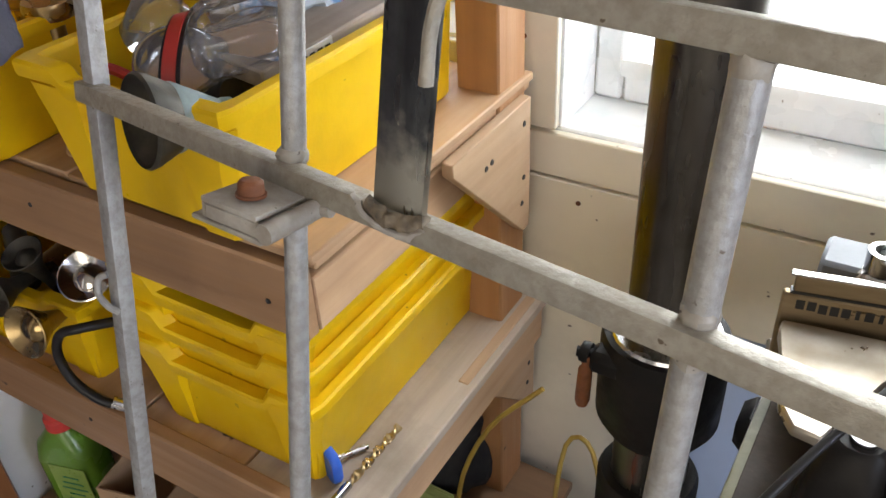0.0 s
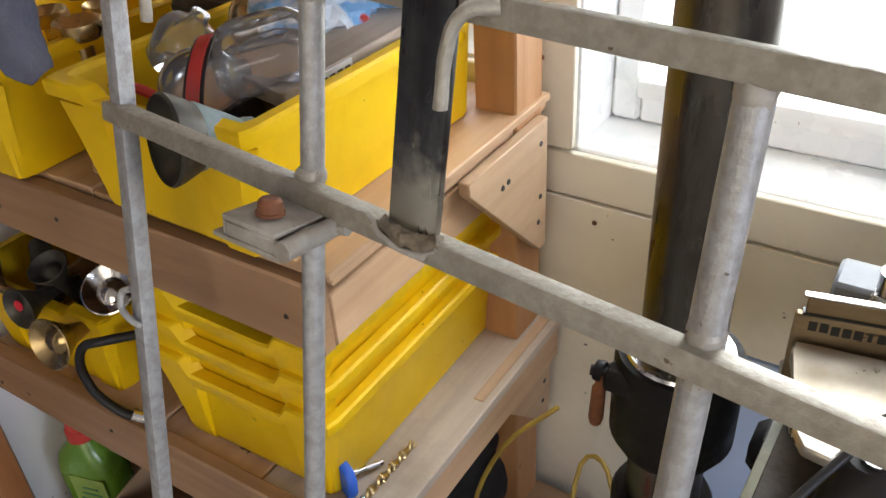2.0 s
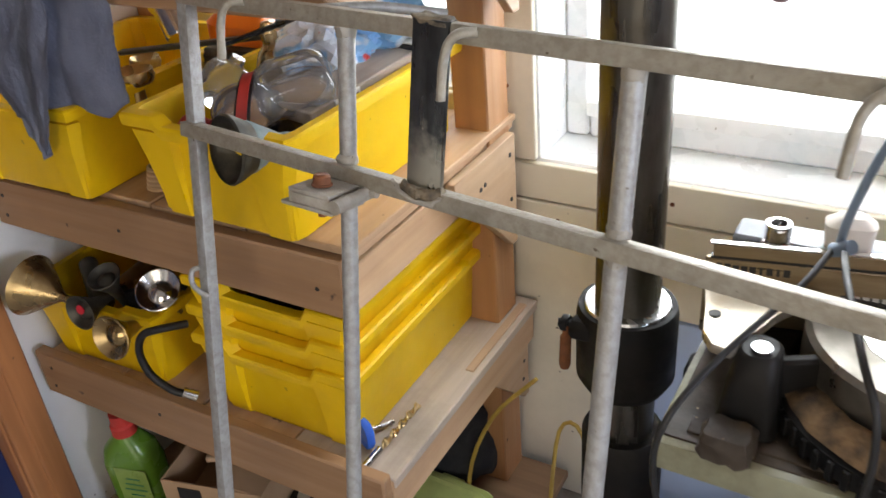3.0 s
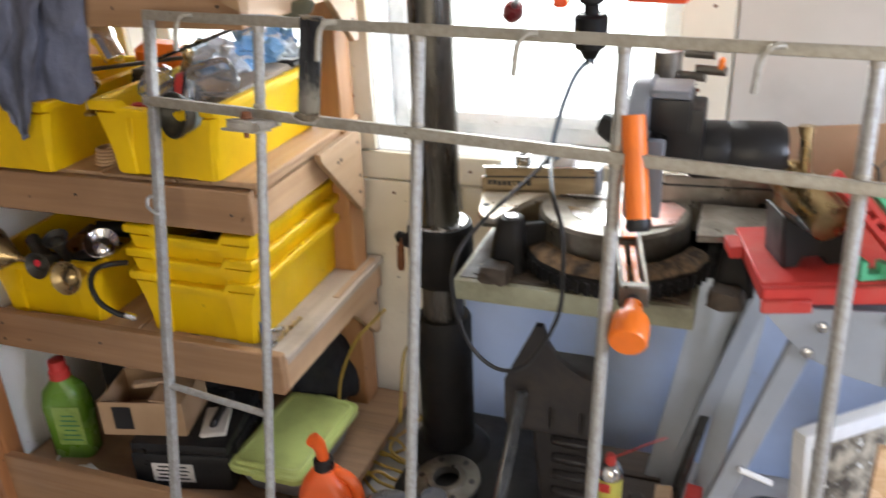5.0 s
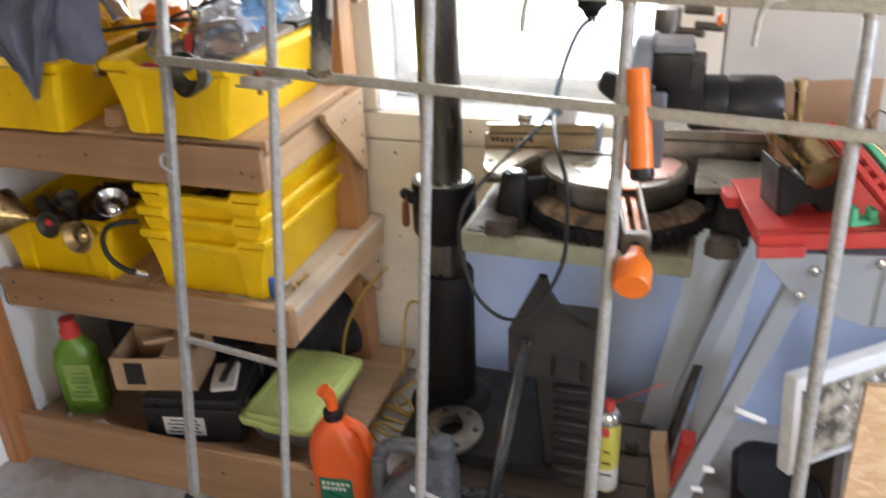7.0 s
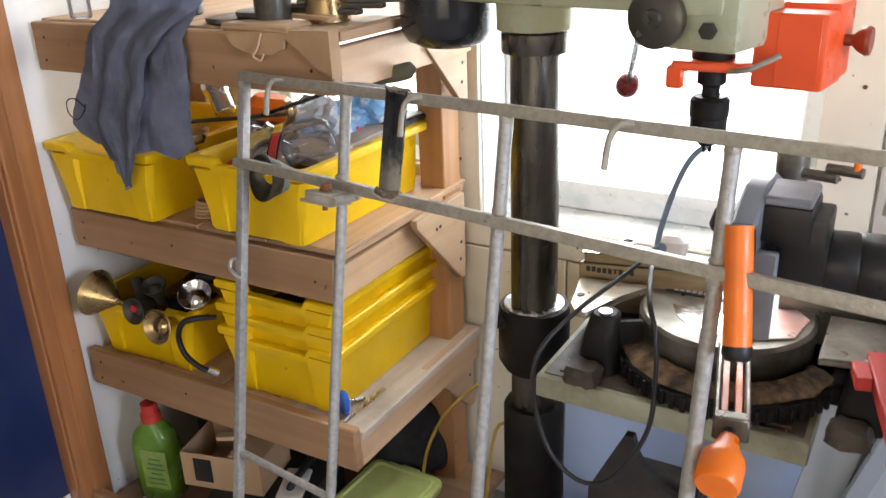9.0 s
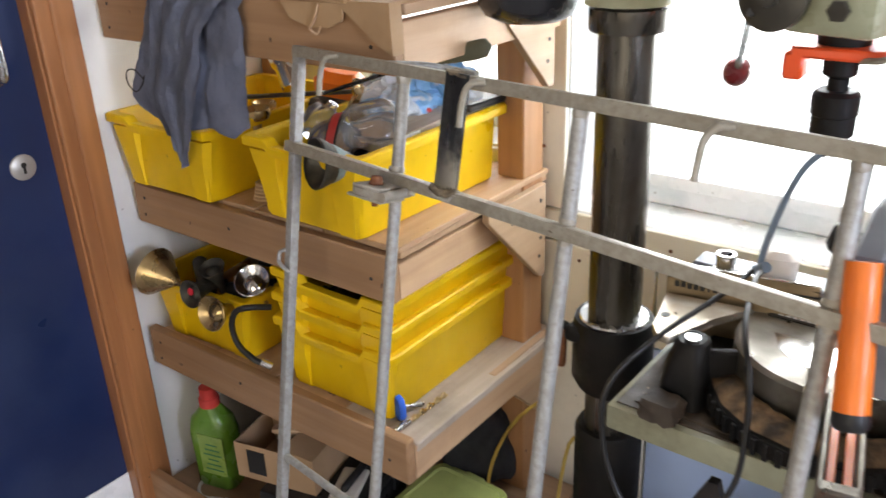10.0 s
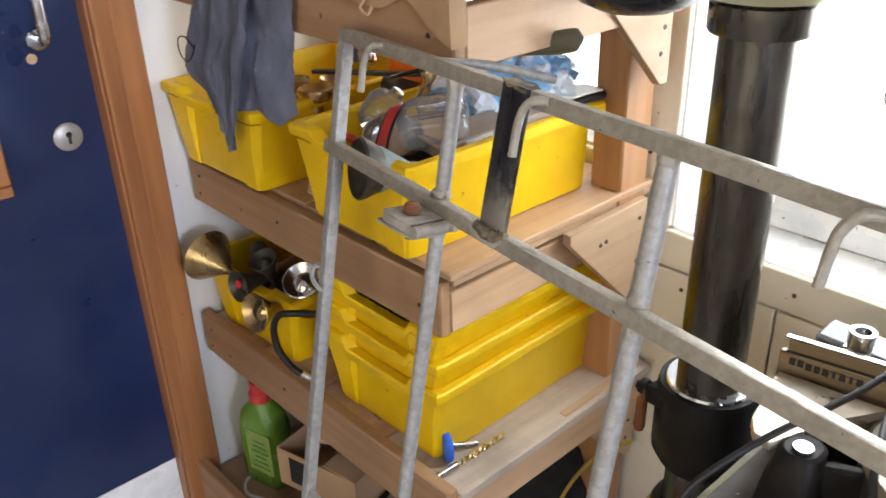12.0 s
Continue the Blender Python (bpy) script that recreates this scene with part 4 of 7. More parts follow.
prism(bm, [(-0.05, -0.045), (0.045, -0.045), (0.075, -0.02), (0.075, 0.03), (0.045, 0.045), (-0.05, 0.045), (-0.058, 0)], 0.014, Matrix.Translation((SPX, SPY, 1.203 + PZ)), 0.003)
bx(bm, (SPX - 0.045, SPY - 0.03, 1.193 + PZ), (0.026, 0.03, 0.034), None, 0.004)
gb = part("guard_bracket", bm, m_red_orange, head, "orange guard bracket")
bm = B()
tube(bm, [(SPX + 0.03, SPY - 0.04, 1.205 + PZ), (SPX + 0.06, SPY - 0.055, 1.212 + PZ), (SPX + 0.10, SPY - 0.045, 1.232 + PZ)], 0.004, 8)
part("guard_arm", bm, m_galv_dull, gb)
bm = B()
R8 = Matrix.Rotation(radians(-8), 3, "Z")
bx(bm, (SPX + 0.114, SPY + 0.012, 1.236 + PZ), (0.098, 0.10, 0.105), R8, 0.006, 2)
bx(bm, (SPX + 0.130, SPY + 0.052, 1.243 + PZ), (0.080, 0.08, 0.108), R8, 0.006, 2)
bx(bm, (SPX + 0.120, SPY - 0.037, 1.236 + PZ), (0.06, 0.006, 0.10), R8, 0.002)
part("guard_box", bm, m_red_orange, head, "bright orange-red plastic guard box")
bm = B()
lathe(bm, [(0, 0), (0.008, 0), (0.008, 0.012), (0.014, 0.018), (0.021, 0.03), (0.019, 0.036), (0, 0.037)], Matrix.Translation((SPX + 0.168, SPY + 0.045, 1.243 + PZ)) @ frame_of((1, -0.1, 0)), 18)
part("guard_knob", bm, mat("brown_knob", (0.28, 0.05, 0.02), None, 0.35, bump=0.05), head)
bm = B()
lathe(bm, [(0, 1.201), (0.05, 1.203), (0.074, 1.214), (0.085, 1.232), (0.087, 1.26), (0.087, 1.46), (0, 1.46)], Matrix.Translation((-0.20, 0.02, PZ)), 36)
mo = part("motor", bm, m_motor, press, "glossy black motor housing")
# square table, turned a little
RT = Matrix.Rotation(radians(-0.6), 3, "Z")
bm = B()
tx, ty = 0.443 - CX, 0.90 - CY
bx(bm, (tx, ty, 0.702 + PZ), (0.420, 0.40, 0.04), RT, 0.005, 2)
tb = part("table", bm, m_table_edge, press, "greenish cast table with an oily edge")
bm = B()
bx(bm, (tx, ty, 0.7225 + PZ), (0.400, 0.375, 0.003), RT, 0.001)
bx(bm, (tx, ty - 0.16, 0.7245 + PZ), (0.36, 0.03, 0.004), RT, 0.001)
part("table_face", bm, m_table_top, tb, "oily brown table top with chips and sawdust")
bm = B()
stack(bm, [(0.128, 0.40, 0.34, 0.03), (0.150, 0.39, 0.33, 0.03), (0.155, 0.37, 0.31, 0.03)], Matrix.Translation((0.10, -0.02, PZ)))
lathe(bm, [(0.046, 0.15), (0.10, 0.15), (0.09, 0.165), (0.068, 0.18), (0.046, 0.18)], pm(KX, KY, 0), 28)
part("base", bm, m_black_cast, press)

# ---- mitre saw on the drill table ----
saw = thing("mitre_saw", "grimy orange and grey mitre saw lying on the drill table", "mitre saw", (0.46, 0.88, 0.726))
SZ = 0.726
sx, sy = -0.46, -0.88


def S(x, y, z):
    return (x + sx, y + sy, z - SZ)


bm = B()
stack(bm, [(0.0, 0.40, 0.19, 0.03), (0.028, 0.40, 0.19, 0.03), (0.034, 0.39, 0.18, 0.03)], Matrix.Translation(S(0.50, 0.905, SZ + 0.001)))
lathe(bm, [(0, 0), (0.165, 0), (0.172, 0.006), (0.172, 0.028), (0.160, 0.034), (0, 0.034)], Matrix.Translation(S(0.50, 0.86, SZ + 0.001)), 48)
part("base", bm, m_black_cast, saw, "black ribbed saw base")
bm = B()
n = 30
for i in range(n):
    a0 = math.pi + 0.10 + (math.pi - 0.2) * i / (n - 1)
    if i < 3 or i > n - 4:
        continue
    bx(bm, S(0.50 + 0.1735 * math.cos(a0), 0.86 + 0.1735 * math.sin(a0), SZ + 0.015), (0.006, 0.008, 0.024), Matrix.Rotation(a0, 3, "Z"), 0.001)
part("base_rib", bm, m_black_cast, saw)
bm = B()
rs = []
for i in range(29):
    a = math.pi * 1.06 + math.pi * 0.88 * i / 28
    j = 0.004 * noise.noise(Vector((i * 0.9, 0, 0)))
    rs.append([Vector(S(0.50 + r * math.cos(a), 0.86 + r * math.sin(a), SZ + z)) for r, z in ((0.130, 0.032), (0.130, 0.048 + j), (0.150 + j, 0.044 + j), (0.168 + j, 0.034))])
rings(bm, rs)
wobble(bm, 0.003, 90, 4.0)
part("sawdust_crust", bm, m_sawdust, saw, "packed sawdust round the turntable")
bm = B()
lathe(bm, [(0, 0.033), (0.138, 0.033), (0.138, 0.082), (0.132, 0.088), (0, 0.088)], Matrix.Translation(S(0.488, 0.885, SZ)), 56)
tt = part("turntable", bm, m_alu, saw, "worn cast aluminium turntable")
bm = B()
bx(bm, S(0.520, 0.83, SZ + 0.0895), (0.030, 0.16, 0.004), Matrix.Rotation(radians(11), 3, "Z"), 0.001)
part("kerf_insert", bm, m_orange, tt, "orange kerf insert")
bm = B()
prism(bm, [(0.035, -0.085), (0.10, -0.05), (0.112, 0.02), (0.09, 0.05), (0.035, 0.03)], 0.003, Matrix.Translation(S(0.50, 0.875, SZ + 0.0885)))
part("scuffed_plate", bm, m_pink_insert, tt, "scuffed reddish plate")
# fence halves with gilt faces, the left one skewed
for x0, y0, turn, ln in ((0.231, 0.890, 11, 0.215), (0.56, 0.925, 4, 0.20)):
    RF = Matrix.Rotation(radians(turn), 3, "Z")
    o = Vector(S(x0, y0, SZ - 0.016))
    bm = B()
    bx(bm, o + RF @ Vector((ln / 2, 0.006, 0.093)), (ln, 0.010, 0.092), RF, 0.002)
    fm = m_alu_gold if turn == 11 else m_alu
    fe = part("fence", bm, fm, saw, "dusty golden aluminium fence" if turn == 11 else "dull grey aluminium fence")
    bm = B()
    bx(bm, o + RF @ Vector((ln / 2 + 0.004, 0.007, 0.148)), (ln - 0.008, 0.007, 0.018), RF, 0.0015)
    part("fence_top", bm, fm, fe)
    bm = B()
    bx(bm, o + RF @ Vector((ln / 2 + 0.004, 0.0065, 0.1400)), (ln - 0.004, 0.0095, 0.0022), RF)
    part("gap_line", bm, m_ink, fe)
    bm = B()
    bx(bm, o + RF @ Vector((ln / 2 + 0.002, 0.007, 0.1580)), (ln - 0.004, 0.0085, 0.0022), RF, 0.0008)
    part("fence_cap", bm, m_chrome, fe, "bright bare metal edge")
    bm = B()
    bx(bm, o + RF @ Vector((ln / 2, 0.02, 0.043)), (ln, 0.06, 0.010), RF, 0.003)
    part("fence_foot", bm, m_alu, fe)
    if turn == 11:
        # the maker's mark, as plain dark bars
        for i in range(9):
            bm = B()
            bx(bm, o + RF @ Vector((0.016 + 0.0094 * i, 0.0008, 0.1275 + (0.0015 if i in (0, 1) else 0))), (0.0072 if i not in (5, 7) else 0.0035, 0.001, 0.0095), RF)
            part("mark_bar", bm, m_ink, fe)
# flat wing of the saw bed with its screw hole
bm = B()
prism(bm, [(-0.018, -0.132), (0.004, -0.135), (0.012, -0.11), (0.032, -0.05), (0.072, 0.012), (-0.054, -0.005), (-0.054, -0.02), (-0.042, -0.06), (-0.033, -0.11)], 0.012, Matrix.Translation(S(0.290, 0.893, SZ + 0.0855)), 0.002)
wing = part("wing", bm, m_bright_cast, saw, "dusty cast wing of the saw bed")
bm = B()
lathe(bm, [(0, 0), (0.007, 0), (0.007, 0.001), (0, 0.001)], Matrix.Translation(S(0.262, 0.818, SZ + 0.0977)), 14)
part("screw_hole", bm, m_ink, wing)
bm = B()
prism(bm, [(0.0, -0.10), (0.11, -0.08), (0.12, 0.05), (0.0, 0.05)], 0.012, Matrix.Translation(S(0.64, 0.865, SZ + 0.086)), 0.002)
part("wing", bm, m_alu, saw)
# corner foot with a grimy socket
for x, y in ((0.312, 0.760), (0.70, 0.765)):
    bm = B()
    stack(bm, [(0, 0.066, 0.06, 0.012, 0.006, 0.01), (0.03, 0.060, 0.058, 0.014, 0.006, 0.012), (0.062, 0.052, 0.055, 0.015, 0.006, 0.016), (0.090, 0.044, 0.050, 0.018, 0.008, 0.02), (0.094, 0.036, 0.042, 0.016, 0.008, 0.02)], Matrix.Translation(S(x, y, SZ + 0.002)))
    bx(bm, S(x + 0.055, y + 0.045, SZ + 0.04), (0.07, 0.016, 0.078), Matrix.Rotation(radians(28), 3, "Z"), 0.004)
    ft = part("foot", bm, m_black_cast, saw, "grimy black corner foot")
    bm = B()
    stack(bm, [(0, 0.058, 0.052, 0.014), (0.018, 0.056, 0.05, 0.014), (0.026, 0.044, 0.038, 0.012)], Matrix.Translation(S(x - 0.004, y - 0.044, SZ + 0.002)))
    bmesh.ops.subdivide_edges(bm, edges=[e for e in bm.edges if e.calc_length() > 0.012], cuts=2, use_grid_fill=True)
    wobble(bm, 0.005, 70, x)
    part("pad", bm, m_table_top, ft, "pad caked in oily sawdust")
    bm = B()
    lathe(bm, [(0.008, 0), (0.011, 0), (0.011, 0.006), (0.008, 0.006)], Matrix.Translation(S(x + 0.010, y + 0.014, SZ + 0.0945)), 16)
    part("socket", bm, m_bright, ft)
# front arm and the orange locking knob
bm = B()
RA = Matrix.Rotation(radians(11), 3, "Z")
for dx in (-0.019, 0.019):
    bx(bm, Vector(S(0.565, 0.562, SZ + 0.085)) + RA @ Vector((dx, 0.093, 0)), (0.007, 0.20, 0.032), RA, 0.002)
bx(bm, S(0.565, 0.562, SZ + 0.083), (0.045, 0.02, 0.036), RA, 0.003)
arm = part("mitre_arm", bm, m_alu, saw, "cast channel arm")
bm = B()
for dx in (-0.009, 0.009):
    bx(bm, Vector(S(0.565, 0.562, SZ + 0.078)) + RA @ Vector((dx, 0.098, 0)), (0.010, 0.17, 0.006), RA, 0.001)
part("insert", bm, m_orange, arm, "orange insert")
bm = B()
cyl(bm, S(0.565, 0.555, SZ + 0.082), S(0.568, 0.535, SZ + 0.077), 0.008, n=12)
part("stem", bm, m_black, arm)
bm = B()
lathe(bm, [(0, 0), (0.012, 0.0), (0.0165, 0.018), (0.026, 0.032), (0.028, 0.040), (0.028, 0.072), (0.025, 0.076), (0, 0.077)], Matrix.Translation(S(0.568, 0.540, SZ + 0.080)) @ frame_of((0.03, -1, -0.35)), 28)
part("lock_knob", bm, m_orange, arm, "orange locking knob")
# raised head: grey arm, orange grip, motor
top, bot = Vector(S(0.550, 0.560, 1.082)), Vector(S(0.570, 0.512, 0.950))
bm = B()
ax = (bot - top).normalized()
tube(bm, [top, top * 0.5 + bot * 0.5, bot], 0.0165, 20, 4)
grip = part("grip", bm, m_orange, saw, "long orange hand grip")
bm = B()
lathe(bm, [(0, 0), (0.017, 0), (0.018, 0.010), (0.014, 0.017), (0, 0.018)], Matrix.Translation(bot - ax * 0.002) @ frame_of(ax), 20)
part("grip_end", bm, m_black, grip)
bm = B()
prism(bm, [(-0.10, 1.075), (-0.03, 1.105), (0.05, 1.10), (0.085, 1.085), (0.07, 1.05), (0.02, 1.03), (-0.02, 0.96), (-0.05, 0.90), (-0.075, 0.92), (-0.06, 1.0), (-0.085, 1.07)], 0.03, Matrix.Translation(S(0, 0, 0)) @ Matrix(((0, 0, 1, 0.535), (1, 0, 0, 0.68), (0, 1, 0, 0), (0, 0, 0, 1))), 0.004)
part("blade_guard", bm, m_grey_plastic, saw, "dusty grey upper blade guard")
bm = B()
bx(bm, S(0.592, 0.67, 1.064), (0.060, 0.09, 0.05), None, 0.008, 2)
bx(bm, S(0.605, 0.67, 1.03), (0.07, 0.08, 0.09), None, 0.006, 2)
gear = part("gear_case", bm, m_black, saw)
bm = B()
bx(bm, S(0.592, 0.665, 1.0945), (0.056, 0.08, 0.012), None, 0.003)
part("gear_cover", bm, m_grey_plastic, gear)
bm = B()
bx(bm, S(0.573, 0.612, 0.975), (0.035, 0.012, 0.12), None, 0.003)
part("grip_mount", bm, m_grey_plastic, gear)
bm = B()
lathe(bm, [(0, 0), (0.052, 0), (0.058, 0.008), (0.058, 0.06), (0.055, 0.065), (0.058, 0.07), (0.058, 0.15), (0.048, 0.165), (0, 0.166)], Matrix.Translation(S(0.620, 0.70, 0.995)) @ frame_of((1, 0.12, 0)) @ Matrix.Diagonal((0.76, 0.76, 0.82, 1)), 32)
part("motor", bm, m_black, saw, "black motor")
bm = B()
lathe(bm, [(0.0, 0), (0.10, 0), (0.10, 0.003), (0.0, 0.003)], Matrix.Translation(S(0.53, 0.77, 0.985)) @ frame_of((-1, 0, 0)), 40)
part("blade", bm, m_bright, saw)
bm = B()
prism(bm, [(0.0, 0.0), (0.025, 0.01), (0.035, -0.025), (0.01, -0.045), (-0.045, -0.055), (-0.03, -0.03)], 0.03, Matrix.Translation(S(0.485, 0.86, 0.985)) @ frame_of((0, 1, 0)), 0.006)
part("dust_chute", bm, m_black, saw)
bm = B()
for dx, dz in ((0, 0), (0.03, 0.01), (0.012, 0.035)):
    cyl(bm, S(0.585 + dx, 0.79, 1.085 + dz), S(0.63 + dx, 0.78, 1.085 + dz), 0.0075, n=12)
lathe(bm, [(0, 0), (0.022, 0), (0.022, 0.05), (0, 0.05)], Matrix.Translation(S(0.570, 0.80, 1.07)), 20)
part("clamp_screw", bm, m_alu, saw)
bm = B()
bx(bm, S(0.652, 0.785, 1.105), (0.010, 0.02, 0.02), None, 0.003)
part("clamp_tip", bm, m_orange, saw)

# black badge on the turntable with pale bars, and before it a patch painting the window's reflection
bm = B()
bx(bm, S(0.435, 0.925, SZ + 0.0890), (0.112, 0.024, 0.0016), None)
bd = part("badge", bm, m_ink, tt, "black badge strip")
for i in range(9):
    box_part("mark_bar", S(0.396 + 0.0098 * i, 0.925, SZ + 0.0902), (0.0070, 0.010, 0.0008), m_white, bd, 0)
bm = B()
prism(bm, [(-0.048, 0.03), (0.045, 0.03), (0.045, -0.045), (0.0, -0.035), (-0.03, -0.01)], 0.0008, Matrix.Translation(S(0.452, 0.838, SZ + 0.0882)))
part("polished_patch", bm, m_chrome, tt, "bright chrome patch standing in for the window's reflection")

# ---- trestle with the red deck ----
tr = thing("work_trestle", "folding grey steel work trestle with splayed legs", "trestle", (0.92, 0.62, 0))
ox, oy = 0.92, 0.62


def pl(poly, y, h, bev=0.001):
    """An upright outline (x, z) at y, h thick towards the back."""
    bm = B()
    prism(bm, [(x - ox, z) for x, z in poly], h, Matrix(((1, 0, 0, 0), (0, 0, 1, y - oy), (0, 1, 0, 0), (0, 0, 0, 1))), bev)
    return bm


plate = [(0.742, 0.795), (1.10, 0.822), (1.108, 0.795), (1.05, 0.722), (1.0, 0.700), (0.96, 0.688), (0.92, 0.686), (0.87, 0.697), (0.81, 0.722)]
for y in (0.60, 1.02):
    pn = part("end_plate", pl(plate, y, 0.004), m_trestle, tr, "bolted grey end plate")
    part("lap_plate", pl([(0.924, 0.806), (1.098, 0.819), (1.105, 0.795), (1.048, 0.724), (0.998, 0.703), (0.958, 0.691), (0.924, 0.690)], y - 0.0032, 0.003), m_trestle, pn)
    for x, z in ((0.831, 0.773), (1.018, 0.778), (1.035, 0.732), (0.816, 0.728), (0.919, 0.797)):
        bm = B()
        lathe(bm, [(0, 0), (0.0095, 0), (0.0085, 0.004), (0.004, 0.0065), (0, 0.007)], Matrix.Translation((x - ox, y - oy, z)) @ frame_of((0, -1, 0)), 12)
        part("bolt", bm, m_bright, pn)
    for xt, zt, xb in ((0.812, 0.735, 0.60), (1.04, 0.735, 1.235)):
        bm = B()
        p, q = Vector((xt - ox, y + 0.012 - oy, zt)), Vector((xb - ox, y + 0.012 - oy, 0.0))
        d = (q - p).normalized()
        mm = Matrix((d, Vector((0, 1, 0)), d.cross(Vector((0, 1, 0))))).transposed()
        bx(bm, (p + q) / 2 + Vector((0, 0, 0.004)), ((q - p).length - 0.02, 0.004, 0.032), mm, 0.0008)
        side = -1 if xb < xt else 1
        bx(bm, (p + q) / 2 + d.cross(Vector((0, 1, 0))) * 0.015 * (1 if d.cross(Vector((0, 1, 0))).x * side > 0 else -1) + Vector((0, 0.012, 0.004)), ((q - p).length - 0.02, 0.026, 0.003), mm, 0.0008)
        part("leg", bm, m_trestle, tr)
bm = B()
bx(bm, (0.0, 0.195, 0.792), (0.30, 0.40, 0.02), Matrix.Rotation(radians(-4), 3, "Y"), 0.002)
part("top_beam", bm, m_trestle, tr)
# red deck
dk = thing("red_deck", "dusty red painted flanged steel deck on the trestle", "deck", (0.95, 0.66, 0.815))
dk.matrix_world = Matrix.Translation((0.745, 0.590, 0.812)) @ Matrix.Rotation(radians(11.5), 4, "Z") @ Matrix.Rotation(radians(-2.5), 4, "Y")
for nm, c, s in (("deck_plate", (0.225, 0.105, 0.016), (0.455, 0.196, 0.012)), ("flange", (0.225, 0.0, 0.006), (0.455, 0.012, 0.028)), ("flange", (0.225, 0.21, 0.006), (0.455, 0.012, 0.028)),
                 ("end_flange", (0.004, 0.105, 0.004), (0.012, 0.196, 0.022)), ("tab", (0.03, -0.011, -0.006), (0.07, 0.010, 0.02)), ("hook_tab", (-0.014, 0.16, 0.01), (0.022, 0.05, 0.02))):
    box_part(nm, c, s, m_red, dk, 0.002)


def on_deck(x, y, z=0.0):
    return dk.matrix_world @ Matrix.Translation((x, y, 0.0225 + z))


def vee_block(m, label):
    th = thing("vee_block", label, "vee block", m=m, group="black vee blocks")
    bm = B()
    prism(bm, [(-0.045, 0), (-0.02, 0), (-0.018, 0.02), (0.018, 0.02), (0.02, 0), (0.045, 0), (0.048, 0.085), (0.0, 0.045), (-0.048, 0.085)], 0.075, Matrix(((1, 0, 0, 0), (0, 0, 1, -0.037), (0, 1, 0, 0), (0, 0, 0, 1))), 0.003)
    part("body", bm, m_black, th)
    return th


def roller(m, label):
    bm = B()
    lathe(bm, [(0, -0.062), (0.028, -0.062), (0.031, -0.058), (0.031, -0.045), (0.028, -0.043), (0.028, 0.05), (0.031, 0.052), (0.031, 0.058), (0, 0.060)], m, 28)
    return solo("brass_roller", bm, m_brass, label, "roller", "brass rollers")


for x, y, rz in ((0.075, 0.095, 8), (0.405, 0.10, 8)):
    mm = on_deck(x, y) @ pose(0, 0, 0, 0, 0, rz)
    vee_block(mm, "black plastic vee block on the red deck")
    roller(mm @ Matrix.Translation((0, -0.005, 0.095)) @ frame_of((0.22, -1, -0.34)), "brass cylinder lying in a black vee block")
    bm = B()
    cyl(bm, mm @ Vector((0.0, 0.02, 0.11)), mm @ Vector((0.0, 0.03, 0.195)), 0.009, n=12)
    cyl(bm, mm @ Vector((0.0, 0.03, 0.185)), mm @ Vector((0.0, 0.031, 0.196)), 0.0115, n=12)
    solo("brass_tube", bm, m_brass, "thin brass tube standing behind the roller", "tube", "brass tubes")
# red vee rack with mint liner
rack = thing("vee_rack", "red drilled vee rack with mint green liner and small parts", "rack", m=on_deck(0.225, 0.012) @ pose(0, 0, 0, -12, 0, 0))
for sgn in (-1, 1):
    mm = Matrix.Rotation(sgn * radians(39), 4, "Y")
    bm = B()
    for k in range(8):
        u0 = 0.012 + k * 0.0225
        bx(bm, mm @ Vector((0, 0.012, u0)), (0.010, 0.085, 0.010), mm.to_3x3(), 0.001)
    bx(bm, mm @ Vector((-sgn * 0.0, -0.026, 0.095)), (0.010, 0.012, 0.19), mm.to_3x3(), 0.002)
    bx(bm, mm @ Vector((sgn * 0.016, -0.026, 0.095)), (0.009, 0.012, 0.19), mm.to_3x3(), 0.002)
    bx(bm, mm @ Vector((sgn * 0.003, 0.05, 0.095)), (0.024, 0.008, 0.19), mm.to_3x3(), 0.002)
    for k in range(8):
        bx(bm, mm @ Vector((sgn * 0.008, -0.026, 0.012 + k * 0.0225)), (0.012, 0.010, 0.009), mm.to_3x3(), 0.001)
    part("rail", bm, m_red, rack)
    bm = B()
    bx(bm, mm @ Vector((-sgn * 0.014, -0.02, 0.09)), (0.008, 0.03, 0.172), mm.to_3x3(), 0.002)
    part("liner", bm, m_mint, rack, "mint green liner")
bm = B()
bx(bm, (0, 0.01, 0.002), (0.026, 0.07, 0.014), None, 0.003)
part("foot", bm, m_red, rack)
for p, q, r, mt_ in (((-0.045, -0.02, 0.11), (0.01, -0.04, 0.035), 0.004, m_chrome), ((0.02, -0.02, 0.05), (0.10, -0.01, 0.135), 0.006, m_brass), ((-0.02, 0.0, 0.075), (0.03, 0.0, 0.075), 0.014, m_old_tin), ((0.045, 0.0, 0.085), (0.095, 0.0, 0.150), 0.005, m_orange), ((-0.08, 0, 0.13), (-0.03, 0.0, 0.08), 0.007, m_brass)):
    bm = B()
    cyl(bm, p, q, r, n=12)
    part("small_rod", bm, mt_, rack)
for i in range(3):
    bm = B()
    a = (-0.085, -0.055, 0.10)[i]
    tube(bm, [(a, 0.02, 0.11), (a - 0.016, 0.02, 0.145), (a, 0.02, 0.168), (a + 0.018, 0.02, 0.145), (a + 0.008, 0.02, 0.112)], 0.0014, 6)
    part("wire_loop", bm, m_old_tin, rack)
